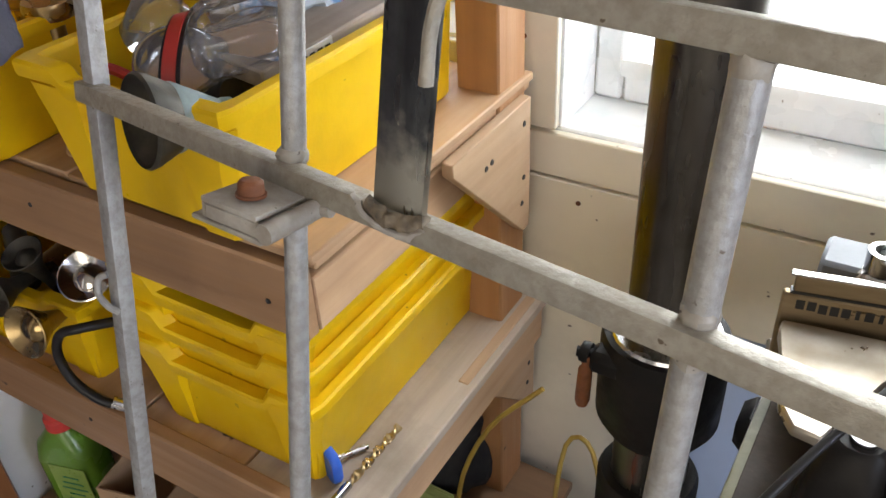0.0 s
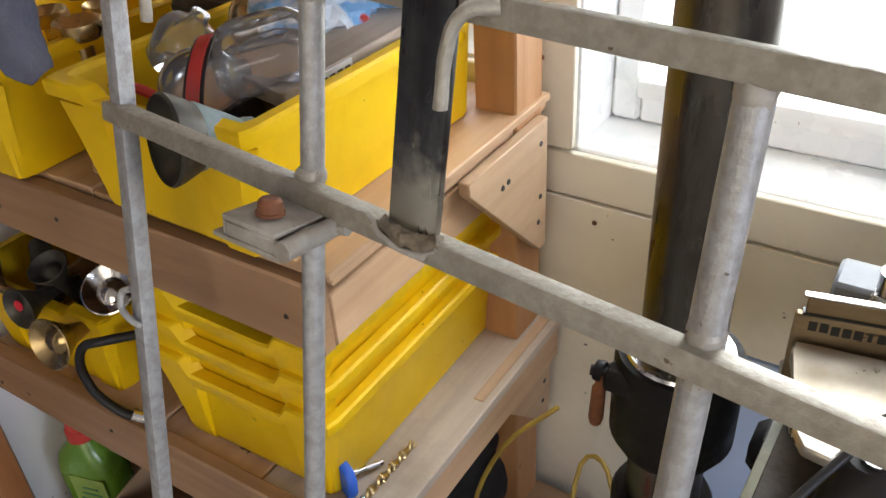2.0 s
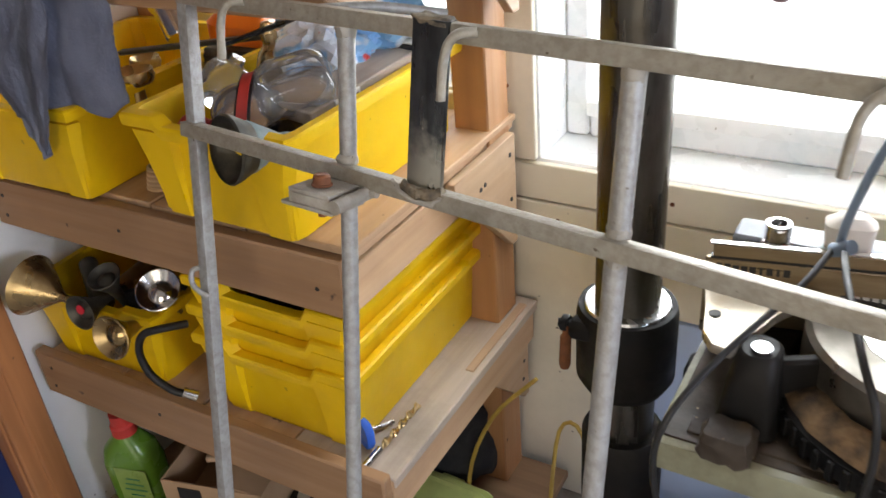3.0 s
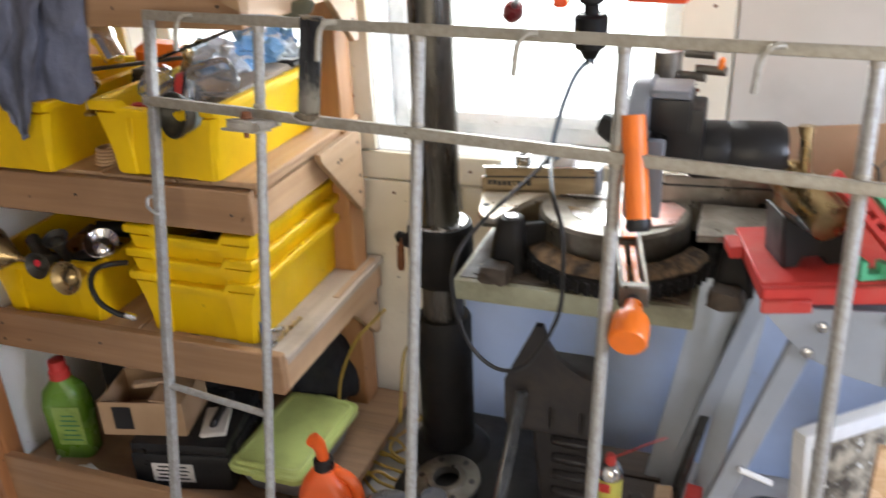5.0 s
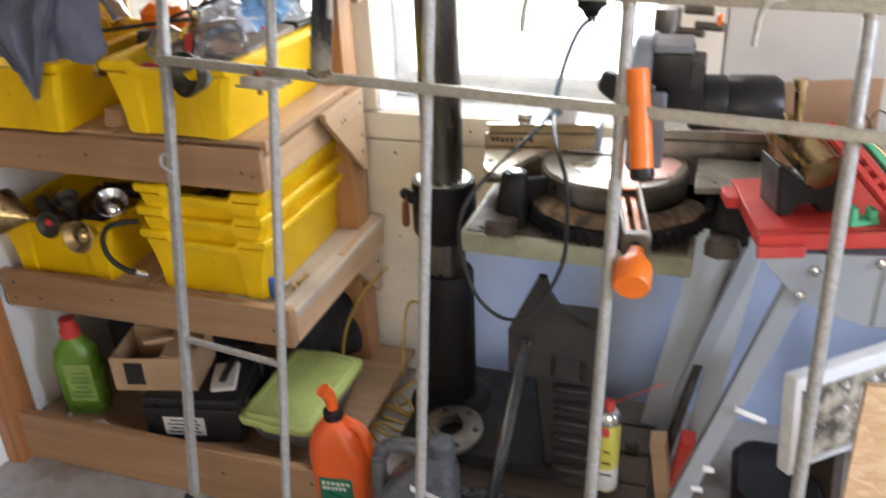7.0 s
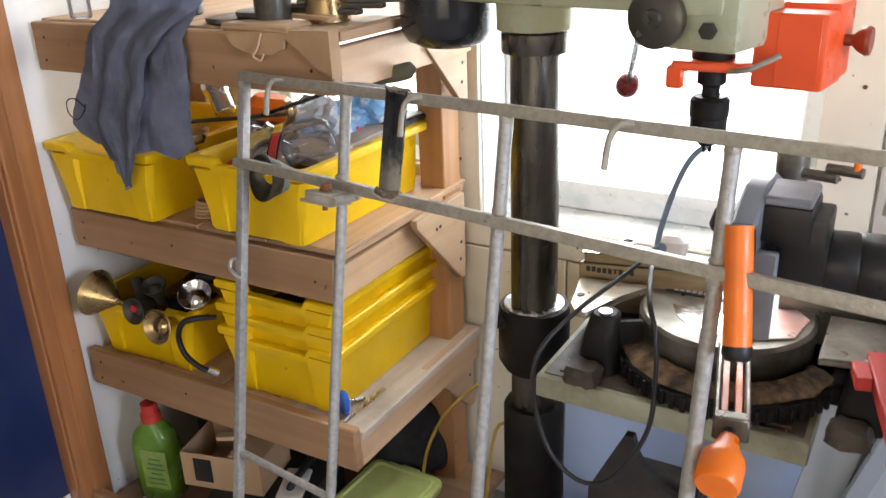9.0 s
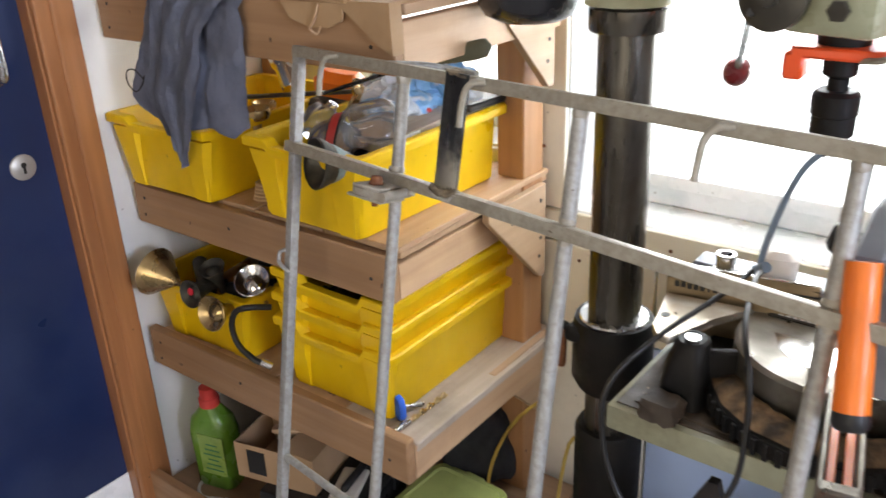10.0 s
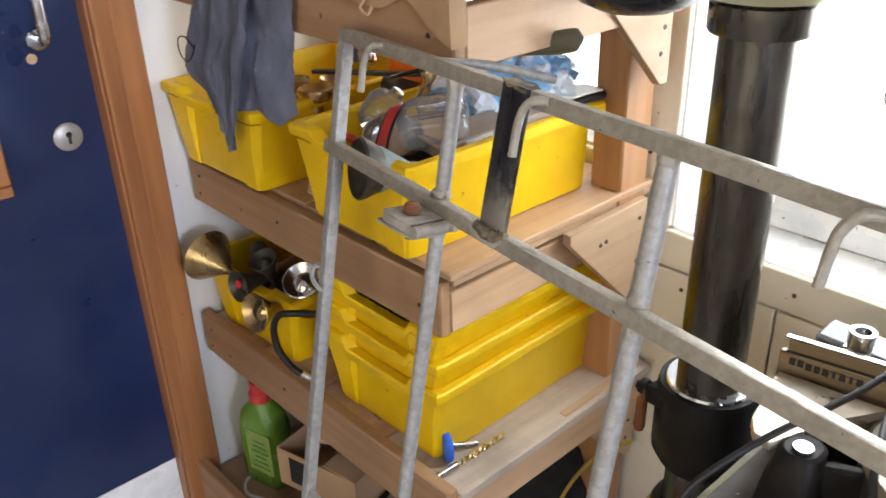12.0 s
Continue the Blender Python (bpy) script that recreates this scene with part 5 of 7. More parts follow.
for x, y, rz in ((0.15, 0.02, 10), (0.30, 0.045, -20)):
    bm = B()
    mm = on_deck(x, y) @ pose(0, 0, 0, 0, 0, rz)
    for c, s in (((0, 0, 0.005), (0.045, 0.022, 0.01)), ((-0.016, 0, 0.018), (0.01, 0.02, 0.026)), ((0.014, 0, 0.014), (0.012, 0.02, 0.02))):
        bx(bm, mm @ Vector(c), s, mm.to_3x3(), 0.002)
    solo("green_clip", bm, m_mint, "small mint green plastic clip on the deck", "clip", "green clips")
bm = B()
bx(bm, on_deck(0.17, 0.30) @ Vector((0, 0, 0.06)), (0.17, 0.004, 0.16), dk.matrix_world.to_3x3(), 0.001)
bx(bm, on_deck(0.17, 0.34) @ Vector((0, 0, 0.04)), (0.17, 0.004, 0.16), dk.matrix_world.to_3x3(), 0.001)
bx(bm, on_deck(0.17, 0.32) @ Vector((0, 0, -0.02)), (0.17, 0.04, 0.004), dk.matrix_world.to_3x3(), 0.001)
bx(bm, on_deck(0.17, 0.28) @ Vector((0, 0, -0.02)), (0.18, 0.16, 0.006), dk.matrix_world.to_3x3(), 0.001)
solo("cardboard_box", bm, m_card, "open brown cardboard box behind the red deck", "box")

# ---- pipes on the wall ----
for x0, x1, yy in ((1.375, 1.400, 1.17), (1.30, 1.325, 1.17)):
    bm = B()
    z1 = 2.35 if x0 > 1.35 else 0.80
    tube(bm, [(x1, yy, 0.0), ((x0 + x1) / 2, yy, z1 / 2), (x0, yy, z1)], 0.019 if x0 > 1.35 else 0.015, 16, 8)
    solo("heating_pipe", bm, m_maroon, "chipped maroon painted pipe against the wall", "pipe", "maroon pipes")

# ---- strand board sheet ----
bm = B()
bx(bm, (0, 0, 0.297), (0.425, 0.012, 0.594), None, 0.001)
ob = solo("strand_board_sheet", bm, m_osb, "pale strand board sheet leaning upright on the floor", "board")
ob.matrix_world = Matrix.Translation((1.142, 0.555, 0.003)) @ pose(0, 0, 0, -4, 0.3, 4)

# ---- under the shelves and on the floor ----
FZ = 0.0905
# lime-lidded crate
cr = thing("lidded_crate", "grey crate with a dusty lime green lid on the bottom shelf", "crate", (-0.236, 0.855, FZ), -1.5)
bm = B()
stack(bm, [(0, 0.135, 0.235, 0.02), (0.004, 0.14, 0.24, 0.02), (0.072, 0.178, 0.285, 0.025)], None, 6)
part("tub", bm, m_grey_plastic, cr)
bm = B()
stack(bm, [(0.066, 0.200, 0.310, 0.03), (0.080, 0.202, 0.314, 0.03), (0.084, 0.194, 0.306, 0.028), (0.083, 0.176, 0.286, 0.022), (0.089, 0.172, 0.280, 0.022), (0.0905, 0.162, 0.27, 0.02), (0.0875, 0.149, 0.255, 0.016)], None, 6)
part("lid", bm, m_lime, cr, "dusty lime green lid", 18)
for y in (-0.1575, 0.1575):
    box_part("catch", (0, y, 0.073), (0.05, 0.008, 0.022), m_lime, cr, 0.003)

# orange cleaner jug
jg = thing("orange_jug", "orange plastic hand cleaner jug with a green label on the floor", "jug", (-0.04, 0.652, 0), 6)
bm = B()
stack(bm, [(0, 0.108, 0.072, 0.02), (0.006, 0.116, 0.08, 0.024), (0.15, 0.128, 0.086, 0.026), (0.19, 0.134, 0.088, 0.03), (0.215, 0.124, 0.084, 0.034, -0.004, 0), (0.245, 0.096, 0.07, 0.03, -0.006, 0), (0.268, 0.058, 0.054, 0.024, -0.008, 0), (0.276, 0.042, 0.042, 0.02, -0.008, 0)], None, 6)
part("bottle", bm, m_jug, jg)
bm = B()
tube(bm, [(0.004, 0, 0.262), (0.035, -0.002, 0.262), (0.058, -0.004, 0.238), (0.064, -0.004, 0.20), (0.058, -0.002, 0.175)], 0.0125, 12)
part("handle", bm, m_jug, jg)
bm = B()
lathe(bm, [(0, 0), (0.022, 0), (0.022, 0.020), (0.017, 0.024), (0, 0.024)], Matrix.Translation((-0.008, 0, 0.274)), 20)
part("collar", bm, m_black, jg)
bm = B()
tube(bm, [(-0.008, 0, 0.296), (-0.012, -0.002, 0.330), (-0.022, -0.01, 0.352)], 0.0125, 12, 6, 0.0155)
part("pump_nozzle", bm, m_jug, jg, "orange pump nozzle")
bm = B()
bx(bm, (-0.004, -0.0437, 0.092), (0.076, 0.003, 0.098), None, 0.001)
lb = part("label", bm, m_label_green, jg, "dark green printed label")
for x, z, w in ((-0.004, 0.128, 0.066), (-0.008, 0.114, 0.056)):
    for i in range(6):
        box_part("text_bar", (x - w / 2 + w * (i + 0.5) / 6, -0.0455, z), (w / 6 * 0.66, 0.001, 0.008), m_white, lb, 0)
for z in (0.073, 0.05):
    bm = B()
    lathe(bm, [(0, 0), (0.011, 0), (0.011, 0.001), (0, 0.001)], Matrix.Translation((0.02, -0.0452, z)) @ frame_of((0, -1, 0)), 18)
    part("badge", bm, m_label_yellow, lb)

# grey oil can
oc = thing("oil_jug", "dark grey plastic oil jug with a torn label on the floor", "jug", (0.172, 0.578, 0), 4)
oc.scale = (1.08, 1.08, 1.02)
bm = B()
stack(bm, [(0, 0.128, 0.07, 0.015), (0.006, 0.136, 0.078, 0.018), (0.05, 0.142, 0.084, 0.02), (0.19, 0.140, 0.084, 0.02), (0.225, 0.118, 0.078, 0.018, 0.012, 0), (0.275, 0.066, 0.06, 0.018, 0.034, 0), (0.29, 0.05, 0.05, 0.018, 0.04, 0)], None, 6)
part("bottle", bm, m_oil_jug, oc)
bm = B()
tube(bm, [(0.025, 0, 0.283), (-0.02, 0, 0.297), (-0.058, 0, 0.288), (-0.078, 0, 0.255), (-0.080, 0, 0.20), (-0.076, 0, 0.12), (-0.064, 0, 0.07)], 0.0155, 12)
part("handle", bm, m_oil_jug, oc)
bm = B()
lathe(bm, [(0, 0), (0.024, 0), (0.025, 0.003), (0.0245, 0.028), (0.021, 0.032), (0, 0.032)], Matrix.Translation((0.043, 0, 0.288)), 22)
part("cap", bm, m_oil_jug, oc)
bm = B()
bx(bm, (0.012, -0.0432, 0.095), (0.092, 0.002, 0.135), None, 0.0005)
lb = part("label", bm, m_black, oc, "dark torn label")
bm = B()
prism(bm, [(-0.04, 0.005), (0.055, 0.005), (0.055, 0.045), (0.01, 0.05), (-0.012, 0.04), (-0.035, 0.07)], 0.0015, Matrix(((1, 0, 0, 0.008), (0, 0, -1, -0.0435), (0, 1, 0, 0.02), (0, 0, 0, 1))))
part("label_panel", bm, m_white, lb)
bm = B()
prism(bm, [(0.0, 0.0), (0.05, -0.012), (0.045, 0.004), (0.02, 0.012)], 0.0015, Matrix(((1, 0, 0, 0.01), (0, 0, -1, -0.0437), (0, 1, 0, 0.165), (0, 0, 0, 1))))
part("torn_strip", bm, m_white, lb)
for i in range(4):
    box_part("text_bar", (0.012, -0.0445, 0.10 + 0.014 * i), (0.062 - 0.008 * (i % 3), 0.001, 0.003), m_white, lb, 0)
bm = B()
prism(bm, [(-0.028, 0.0), (0.03, -0.018), (0.034, -0.010), (-0.028, 0.014)], 0.0015, Matrix(((1, 0, 0, 0.02), (0, 0, -1, -0.040), (0, 1, 0, 0.222), (0, 0, 0, 1))))
part("sticker", bm, m_white, oc)

# green detergent bottle
gb_ = thing("detergent_bottle", "green detergent bottle with a red cap on the bottom shelf", "bottle", (-0.795, 0.735, FZ), 15)
bm = B()
stack(bm, [(0, 0.10, 0.065, 0.02), (0.006, 0.108, 0.072, 0.024), (0.15, 0.112, 0.075, 0.026), (0.185, 0.096, 0.068, 0.026), (0.21, 0.055, 0.05, 0.022), (0.222, 0.042, 0.042, 0.02)], None, 6)
part("bottle", bm, m_green_bottle, gb_)
bm = B()
lathe(bm, [(0, 0.218), (0.024, 0.218), (0.024, 0.238), (0.020, 0.242), (0.020, 0.266), (0, 0.268)], None, 20)
part("cap", bm, m_red, gb_, "red screw cap")
bm = B()
bx(bm, (0.014, -0.038, 0.10), (0.07, 0.002, 0.11), None, 0.0005)
lb = part("label", bm, mat("pale_green_label", (0.30, 0.42, 0.10), (0.2, 0.3, 0.06), 0.4, scale=30), gb_, "pale green printed label")
for i in range(6):
    box_part("text_bar", (0.016, -0.0393, 0.06 + 0.014 * i), (0.05 - 0.01 * (i % 3), 0.001, 0.003), m_label_green, lb, 0)

# battery charger case and the cardboard box on it
bc = thing("tool_case", "black plastic tool case with a printed label on the bottom shelf", "case", (-0.47, 0.80, FZ), 12)
bm = B()
bx(bm, (0, 0, 0.05), (0.24, 0.24, 0.10), None, 0.012, 2)
bx(bm, (0, 0, 0.112), (0.235, 0.235, 0.03), None, 0.010, 2)
part("body", bm, m_black, bc)
bm = B()
bx(bm, (-0.02, -0.121, 0.05), (0.10, 0.002, 0.05), None)
lb = part("label", bm, m_paper, bc, "worn grey printed label")
for i in range(4):
    box_part("text_bar", (-0.02, -0.1225, 0.034 + 0.011 * i), (0.08 - 0.012 * (i % 2), 0.001, 0.004), m_ink, lb, 0)
bm = B()
tube(bm, [(0.06, -0.05, 0.127), (0.07, -0.05, 0.15), (0.07, 0.05, 0.15), (0.06, 0.05, 0.127)], 0.009, 10)
part("handle", bm, m_black, bc)
for y in (-0.07, 0.07):
    box_part("catch", (0.121, y, 0.09), (0.008, 0.03, 0.04), m_black, bc, 0.002)

cb = thing("cardboard_box", "small open brown cardboard box with a dark label, on the case", "box", (-0.555, 0.765, FZ + 0.1275), 14)
for c, s, nm in (((0, -0.07, 0.045), (0.20, 0.003, 0.09), "side"), ((0, 0.07, 0.045), (0.20, 0.003, 0.09), "side"), ((-0.0985, 0, 0.045), (0.003, 0.136, 0.09), "end"), ((0.0985, 0, 0.045), (0.003, 0.136, 0.09), "end"), ((0, 0, 0.002), (0.19, 0.13, 0.003), "base")):
    box_part(nm, c, s, m_card, cb, 0)
box_part("flap", (0.06, 0.0, 0.092), (0.075, 0.14, 0.003), m_card, cb, 0, m=Matrix.Rotation(radians(6), 3, "Y"))
box_part("flap", (-0.045, 0.088, 0.105), (0.1, 0.045, 0.003), m_card, cb, 0, m=Matrix.Rotation(radians(40), 3, "X"))
box_part("label", (-0.045, -0.0725, 0.048), (0.045, 0.002, 0.06), m_black, cb, 0, "dark label")
bm = B()
bx(bm, (-0.56, 0.765, FZ + 0.224), (0.07, 0.022, 0.012), Matrix.Rotation(radians(30), 3, "Z"), 0.002)
solo("wood_offcut", bm, m_raw_x, "short pale wood offcut on the cardboard box", "offcut", "wood offcuts")
bm = B()
bx(bm, (-0.40, 0.78, FZ + 0.1345), (0.06, 0.11, 0.012), Matrix.Rotation(radians(24), 3, "Z"), 0.004)
solo("paper_wad", bm, m_paper, "dusty paper bundle lying on the black case", "paper")
bm = B()
bx(bm, (-0.70, 0.665, FZ + 0.008), (0.05, 0.028, 0.016), Matrix.Rotation(radians(-25), 3, "Z"), 0.006, 2)
solo("wall_plug", bm, m_white, "small white socket piece on the bottom shelf", "socket")
bm = B()
tube(bm, [(-0.73, 0.68, FZ + 0.006), (-0.78, 0.66, FZ + 0.006), (-0.82, 0.69, FZ + 0.006), (-0.80, 0.75, FZ + 0.006)], 0.004, 8)
solo("white_lead", bm, m_paper, "thin grubby lead beside the green bottle", "cable")
bm = B()
bx(bm, (-0.68, 1.02, FZ + 0.11), (0.34, 0.22, 0.22), None, 0.02, 2)
solo("dark_bag", bm, m_black, "dark bag pushed to the back of the shelf", "bag")

# dark sack, made larger so that it also fills the shade under the shelf
bm = B()
bmesh.ops.create_icosphere(bm, subdivisions=4, radius=1, matrix=Matrix.Translation((-0.300, 1.09, FZ + 0.155)) @ Matrix.Diagonal((0.105, 0.085, 0.175, 1)))
for v in bm.verts:
    c = Vector((-0.300, 1.09, FZ + 0.155))
    v.co = c + (v.co - c) * (1 + 0.35 * noise.noise(v.co * 12) + 0.12 * noise.noise(v.co * 34))
    v.co.z = max(v.co.z, FZ)
solo("dark_sack", bm, mat("blue_black_cloth", (0.012, 0.014, 0.020), (0.022, 0.024, 0.032), 0.8, scale=9, bump=0.5, bscale=80), "crumpled blue-black cloth sack on the bottom shelf", "sack", sharp=60)

# ---- trolley under the drill press ----
tl = thing("low_trolley", "low dirty timber trolley with steel rails under the drill press", "trolley", (0.36, 0.86, 0))
for y in (-0.235, 0.0, 0.235):
    box_part("bearer", (0, y, 0.062), (0.49 if y else 0.47, 0.045, 0.04), m_raw_x if y < 0 else m_dirty_wood, tl, 0.003)
for i in range(5):
    box_part("deck_board", (0, -0.20 + 0.1 * i, 0.0915), (0.49, 0.094, 0.018), m_dirty_wood, tl, 0.002)
for y in (-0.235, -0.185):
    bm = B()
    bx(bm, (0, y, 0.112), (0.49, 0.028, 0.004), None, 0.001)
    bx(bm, (0, y - 0.012, 0.108), (0.49, 0.004, 0.012), None, 0.001)
    bx(bm, (0, y + 0.012, 0.108), (0.49, 0.004, 0.012), None, 0.001)
    part("steel_rail", bm, m_dark_steel, tl)
for x in (-0.2, 0.2):
    for y in (-0.215, 0.2):
        bm = B()
        lathe(bm, [(0, -0.012), (0.019, -0.012), (0.021, -0.008), (0.021, 0.008), (0.019, 0.012), (0, 0.012)], Matrix.Translation((x, y, 0.0215)) @ frame_of((1, 0.2, 0)), 18)
        cs = part("caster", bm, m_raw_x if y < 0 else m_black, tl)
bm = B()
bx(bm, (0.20, 0.06, 0.1135), (0.03, 0.03, 0.024), None, 0.004)
part("end_stop", bm, m_dirty_wood, tl)

# dark notched stand with louvres
st = thing("notched_stand", "dark brown machine stand with a curved cut-out and louvres", "stand", (0.41, 0.80, 0.1015))
zz = -0.1015
prof = [(-0.095, 0.50), (-0.036, 0.625), (-0.022, 0.625), (-0.012, 0.59), (0.008, 0.56), (0.038, 0.537), (0.062, 0.527), (0.078, 0.524), (0.078, 0.40), (0.062, 0.40), (0.062, 0.45), (0.050, 0.45), (0.050, 0.40), (0.004, 0.40), (0.004, 0.452), (-0.008, 0.452), (-0.008, 0.40), (-0.095, 0.40)]
bm = B()
prism(bm, prof, 0.016, Matrix(((1, 0, 0, 0), (0, 0, 1, -0.06), (0, 1, 0, zz), (0, 0, 0, 1))))
m_stand = mat("dark_brown_casting", (0.022, 0.018, 0.016), (0.015, 0.012, 0.011), 0.5, scale=9, bump=0.2, dirt=(0.12, 0.09, 0.06), dscale=6, damount=0.5)
part("front_plate", bm, m_stand, st)
bm = B()
bx(bm, (-0.009, 0.024, 0.43 + zz), (0.172, 0.136, 0.11), None, 0.004)
part("box", bm, m_stand, st)
bm = B()
prism(bm, [(-0.02, 0.0), (0.078, 0.0), (0.078, 0.30), (-0.05, 0.30)], 0.11, Matrix(((1, 0, 0, 0), (0, 0, 1, -0.035), (0, 1, 0, 0), (0, 0, 0, 1))), 0.006)
part("lower_case", bm, m_stand, st)
for i in range(6):
    box_part("louvre", (0.032, -0.040, 0.05 + 0.042 * i), (0.075, 0.018, 0.018), m_stand, st, 0.004, m=Matrix.Rotation(radians(28), 3, "X"))
bm = B()
bx(bm, (0, 0, 0), (0.026, 0.010, 0.515), None, 0.002)
ob = solo("steel_bar", bm, m_old_plank, "narrow scuffed dark bar leaning on the stand", "bar")
ob.data.materials[0] = m_dark_steel
p, q = Vector((0.287, 0.585, 0.004)), Vector((0.357, 0.712, 0.498))
d = (q - p).normalized()
ob.matrix_world = Matrix.Translation((p + q) / 2) @ frame_of(d) @ Matrix.Rotation(radians(75), 4, "Z")

# flange plate on the drill base
bm = B()
n = 40
mm = Matrix.Translation((0.165, 0.805, 0.158)) @ pose(0, 0, 0, 8, -4, 0)
lathe(bm, [(0.03, 0.0), (0.072, 0.0), (0.074, 0.003), (0.074, 0.012), (0.07, 0.015), (0.045, 0.016), (0.042, 0.022), (0.03, 0.022), (0.03, 0.0)], mm, n, False, False)
fl = thing("pipe_flange", "round grey steel pipe flange lying on the drill base", "flange")
fp = part("ring", bm, m_alu, fl)
for i in range(6):
    a = i * math.pi / 3
    bm = B()
    lathe(bm, [(0, 0), (0.007, 0), (0.007, 0.001), (0, 0.001)], mm @ Matrix.Translation((0.058 * math.cos(a), 0.058 * math.sin(a), 0.0152)), 12)
    part("bolt_hole", bm, m_ink, fp)

# spray can on the trolley
sc = thing("spray_can", "yellow and white spray can with a red straw on the trolley", "spray can", (0.519, 0.777, 0.1142))
bm = B()
lathe(bm, [(0, 0), (0.024, 0), (0.0255, 0.003), (0.0255, 0.062), (0.0255, 0.17), (0.024, 0.174)], None, 26, True, False)
part("can", bm, m_label_yellow, sc)
bm = B()
lathe(bm, [(0.0258, 0.006), (0.0260, 0.007), (0.0260, 0.060), (0.0258, 0.061)], None, 26, False, False)
part("label_band", bm, m_white, sc, "white lower label band")
bm = B()
lathe(bm, [(0.0255, 0.174), (0.0262, 0.176), (0.0255, 0.181), (0.022, 0.195), (0.015, 0.203), (0.010, 0.205), (0, 0.205)], None, 26, False, True)
part("shoulder", bm, m_chrome, sc)
bm = B()
lathe(bm, [(0, 0.203), (0.011, 0.203), (0.011, 0.218), (0.008, 0.224), (0, 0.225)], None, 16)
nz_ = part("nozzle", bm, m_red, sc, "red nozzle")
bm = B()
tube(bm, [(0.005, -0.005, 0.221), (0.06, 0.03, 0.236), (0.10, 0.06, 0.242)], 0.0015, 6)
part("straw", bm, m_red, nz_)
box_part("tag", (-0.006, -0.0265, 0.16), (0.022, 0.004, 0.022), m_red, sc, 0.004)
for i in range(3):
    box_part("text_bar", (0.002, -0.0265, 0.05 + 0.03 * i), (0.026 - 0.006 * i, 0.0015, 0.004), m_ink, sc, 0)

# leaning sheets between the drill and the trestle
for p, q, w, t, mt_, lab in (((0.595, 1.01, 0.004), (0.712, 1.12, 0.70), 0.085, 0.004, m_trestle, "pale grey steel plank leaning on the wall"), ((0.625, 0.985, 0.004), (0.752, 1.10, 0.60), 0.022, 0.018, m_dark_steel, "dark narrow steel section leaning on the wall"), ((0.685, 1.0, 0.004), (0.775, 1.13, 0.60), 0.05, 0.004, m_trestle, "pale grey folded strip leaning on the wall")):
    p, q = Vector(p), Vector(q)
    bm = B()
    bx(bm, (0, 0, 0), (w, t, (q - p).length), None, 0.0015)
    bx(bm, (w / 2 - 0.0015, 0.010, 0), (0.003, 0.024, (q - p).length), None, 0.001)
    ob = solo("steel_plank", bm, mt_, lab, "steel plank", "leaning steel planks")
    dd = (q - p).normalized()
    xx = (Vector((1, 0, 0)) - dd * dd.x).normalized()
    ob.matrix_world = Matrix.Translation((p + q) / 2) @ Matrix((xx, dd.cross(xx), dd)).transposed().to_4x4()

# white splashed tray behind the strand board
wt = thing("splashed_tray", "white plastic tray, dirty with plaster and sawdust, tipped up", "tray", m=Matrix.Translation((0.862, 0.780, 0.238)) @ pose(0, 0, 0, -6, 0, 40))
m_splash = mat("plaster_splashed_face", (0.10, 0.085, 0.065), (0.55, 0.48, 0.36), 0.85, scale=22, lo=0.42, hi=0.62, bump=0.6, bscale=70, spots=(0.7, 0.68, 0.62), sscale=38, samount=0.64)
box_part("face", (0.155, 0.0, 0.10), (0.30, 0.004, 0.19), m_splash, wt, 0)
bm = B()
for c, s in (((0.155, -0.008, 0.20), (0.325, 0.034, 0.030)), ((0.0, -0.008, 0.10), (0.018, 0.034, 0.20)), ((0.155, -0.004, 0.002), (0.31, 0.018, 0.006))):
    bx(bm, c, s, None, 0.004, 2)
part("rim", bm, m_white_gloss, wt, "chipped white rim")
box_part("support", (0.16, 0.06, -0.055), (0.03, 0.1, 0.36), m_dirty_wood, wt, 0.002)

# black case with a jar under the trestle
bc2 = thing("black_case", "black moulded case on the floor under the trestle", "case", (0.87, 0.90, 0.001))
bm = B()
stack(bm, [(0, 0.15, 0.19, 0.03), (0.01, 0.17, 0.21, 0.035), (0.09, 0.18, 0.22, 0.04)], None, 6)
part("body", bm, m_black, bc2)
bm = B()
stack(bm, [(0.091, 0.184, 0.224, 0.042), (0.10, 0.184, 0.224, 0.042), (0.122, 0.16, 0.2, 0.04)], None, 6)
part("lid", bm, m_black, bc2)
bm = B()
tube(bm, [(-0.05, -0.112, 0.06), (-0.045, -0.13, 0.065), (0.045, -0.13, 0.065), (0.05, -0.112, 0.06)], 0.006, 8)
part("handle", bm, m_black, bc2)
bm = B()
lathe(bm, [(0, 0), (0.028, 0), (0.03, 0.004), (0.03, 0.10), (0.024, 0.115), (0, 0.116)], Matrix.Translation((0.945, 0.80, 0.031)) @ frame_of((-0.35, 1, 0.06)) @ Matrix.Translation((0, 0, 0)), 22)
jr = thing("dark_jar", "dark jar lying on the floor with a bright cap", "jar")
part("body", bm, m_grey_plastic, jr)
bm = B()
lathe(bm, [(0, 0), (0.021, 0), (0.022, 0.003), (0.022, 0.016), (0, 0.017)], Matrix.Translation((0.951, 0.783, 0.030)) @ frame_of((-0.35, 1, 0.06)), 20)
part("cap", bm, m_chrome, jr, "bright metal cap")

# grey machine box at the far end of the wall
mb = thing("machine_box", "pale grey steel machine box with wound coils on it", "machine", (1.62, 1.02, 0))
box_part("cabinet", (0, 0, 0.24), (0.36, 0.3, 0.48), m_trestle, mb, 0.006)
box_part("plinth", (-0.02, -0.16, 0.09), (0.40, 0.02, 0.18), m_black, mb, 0.004)
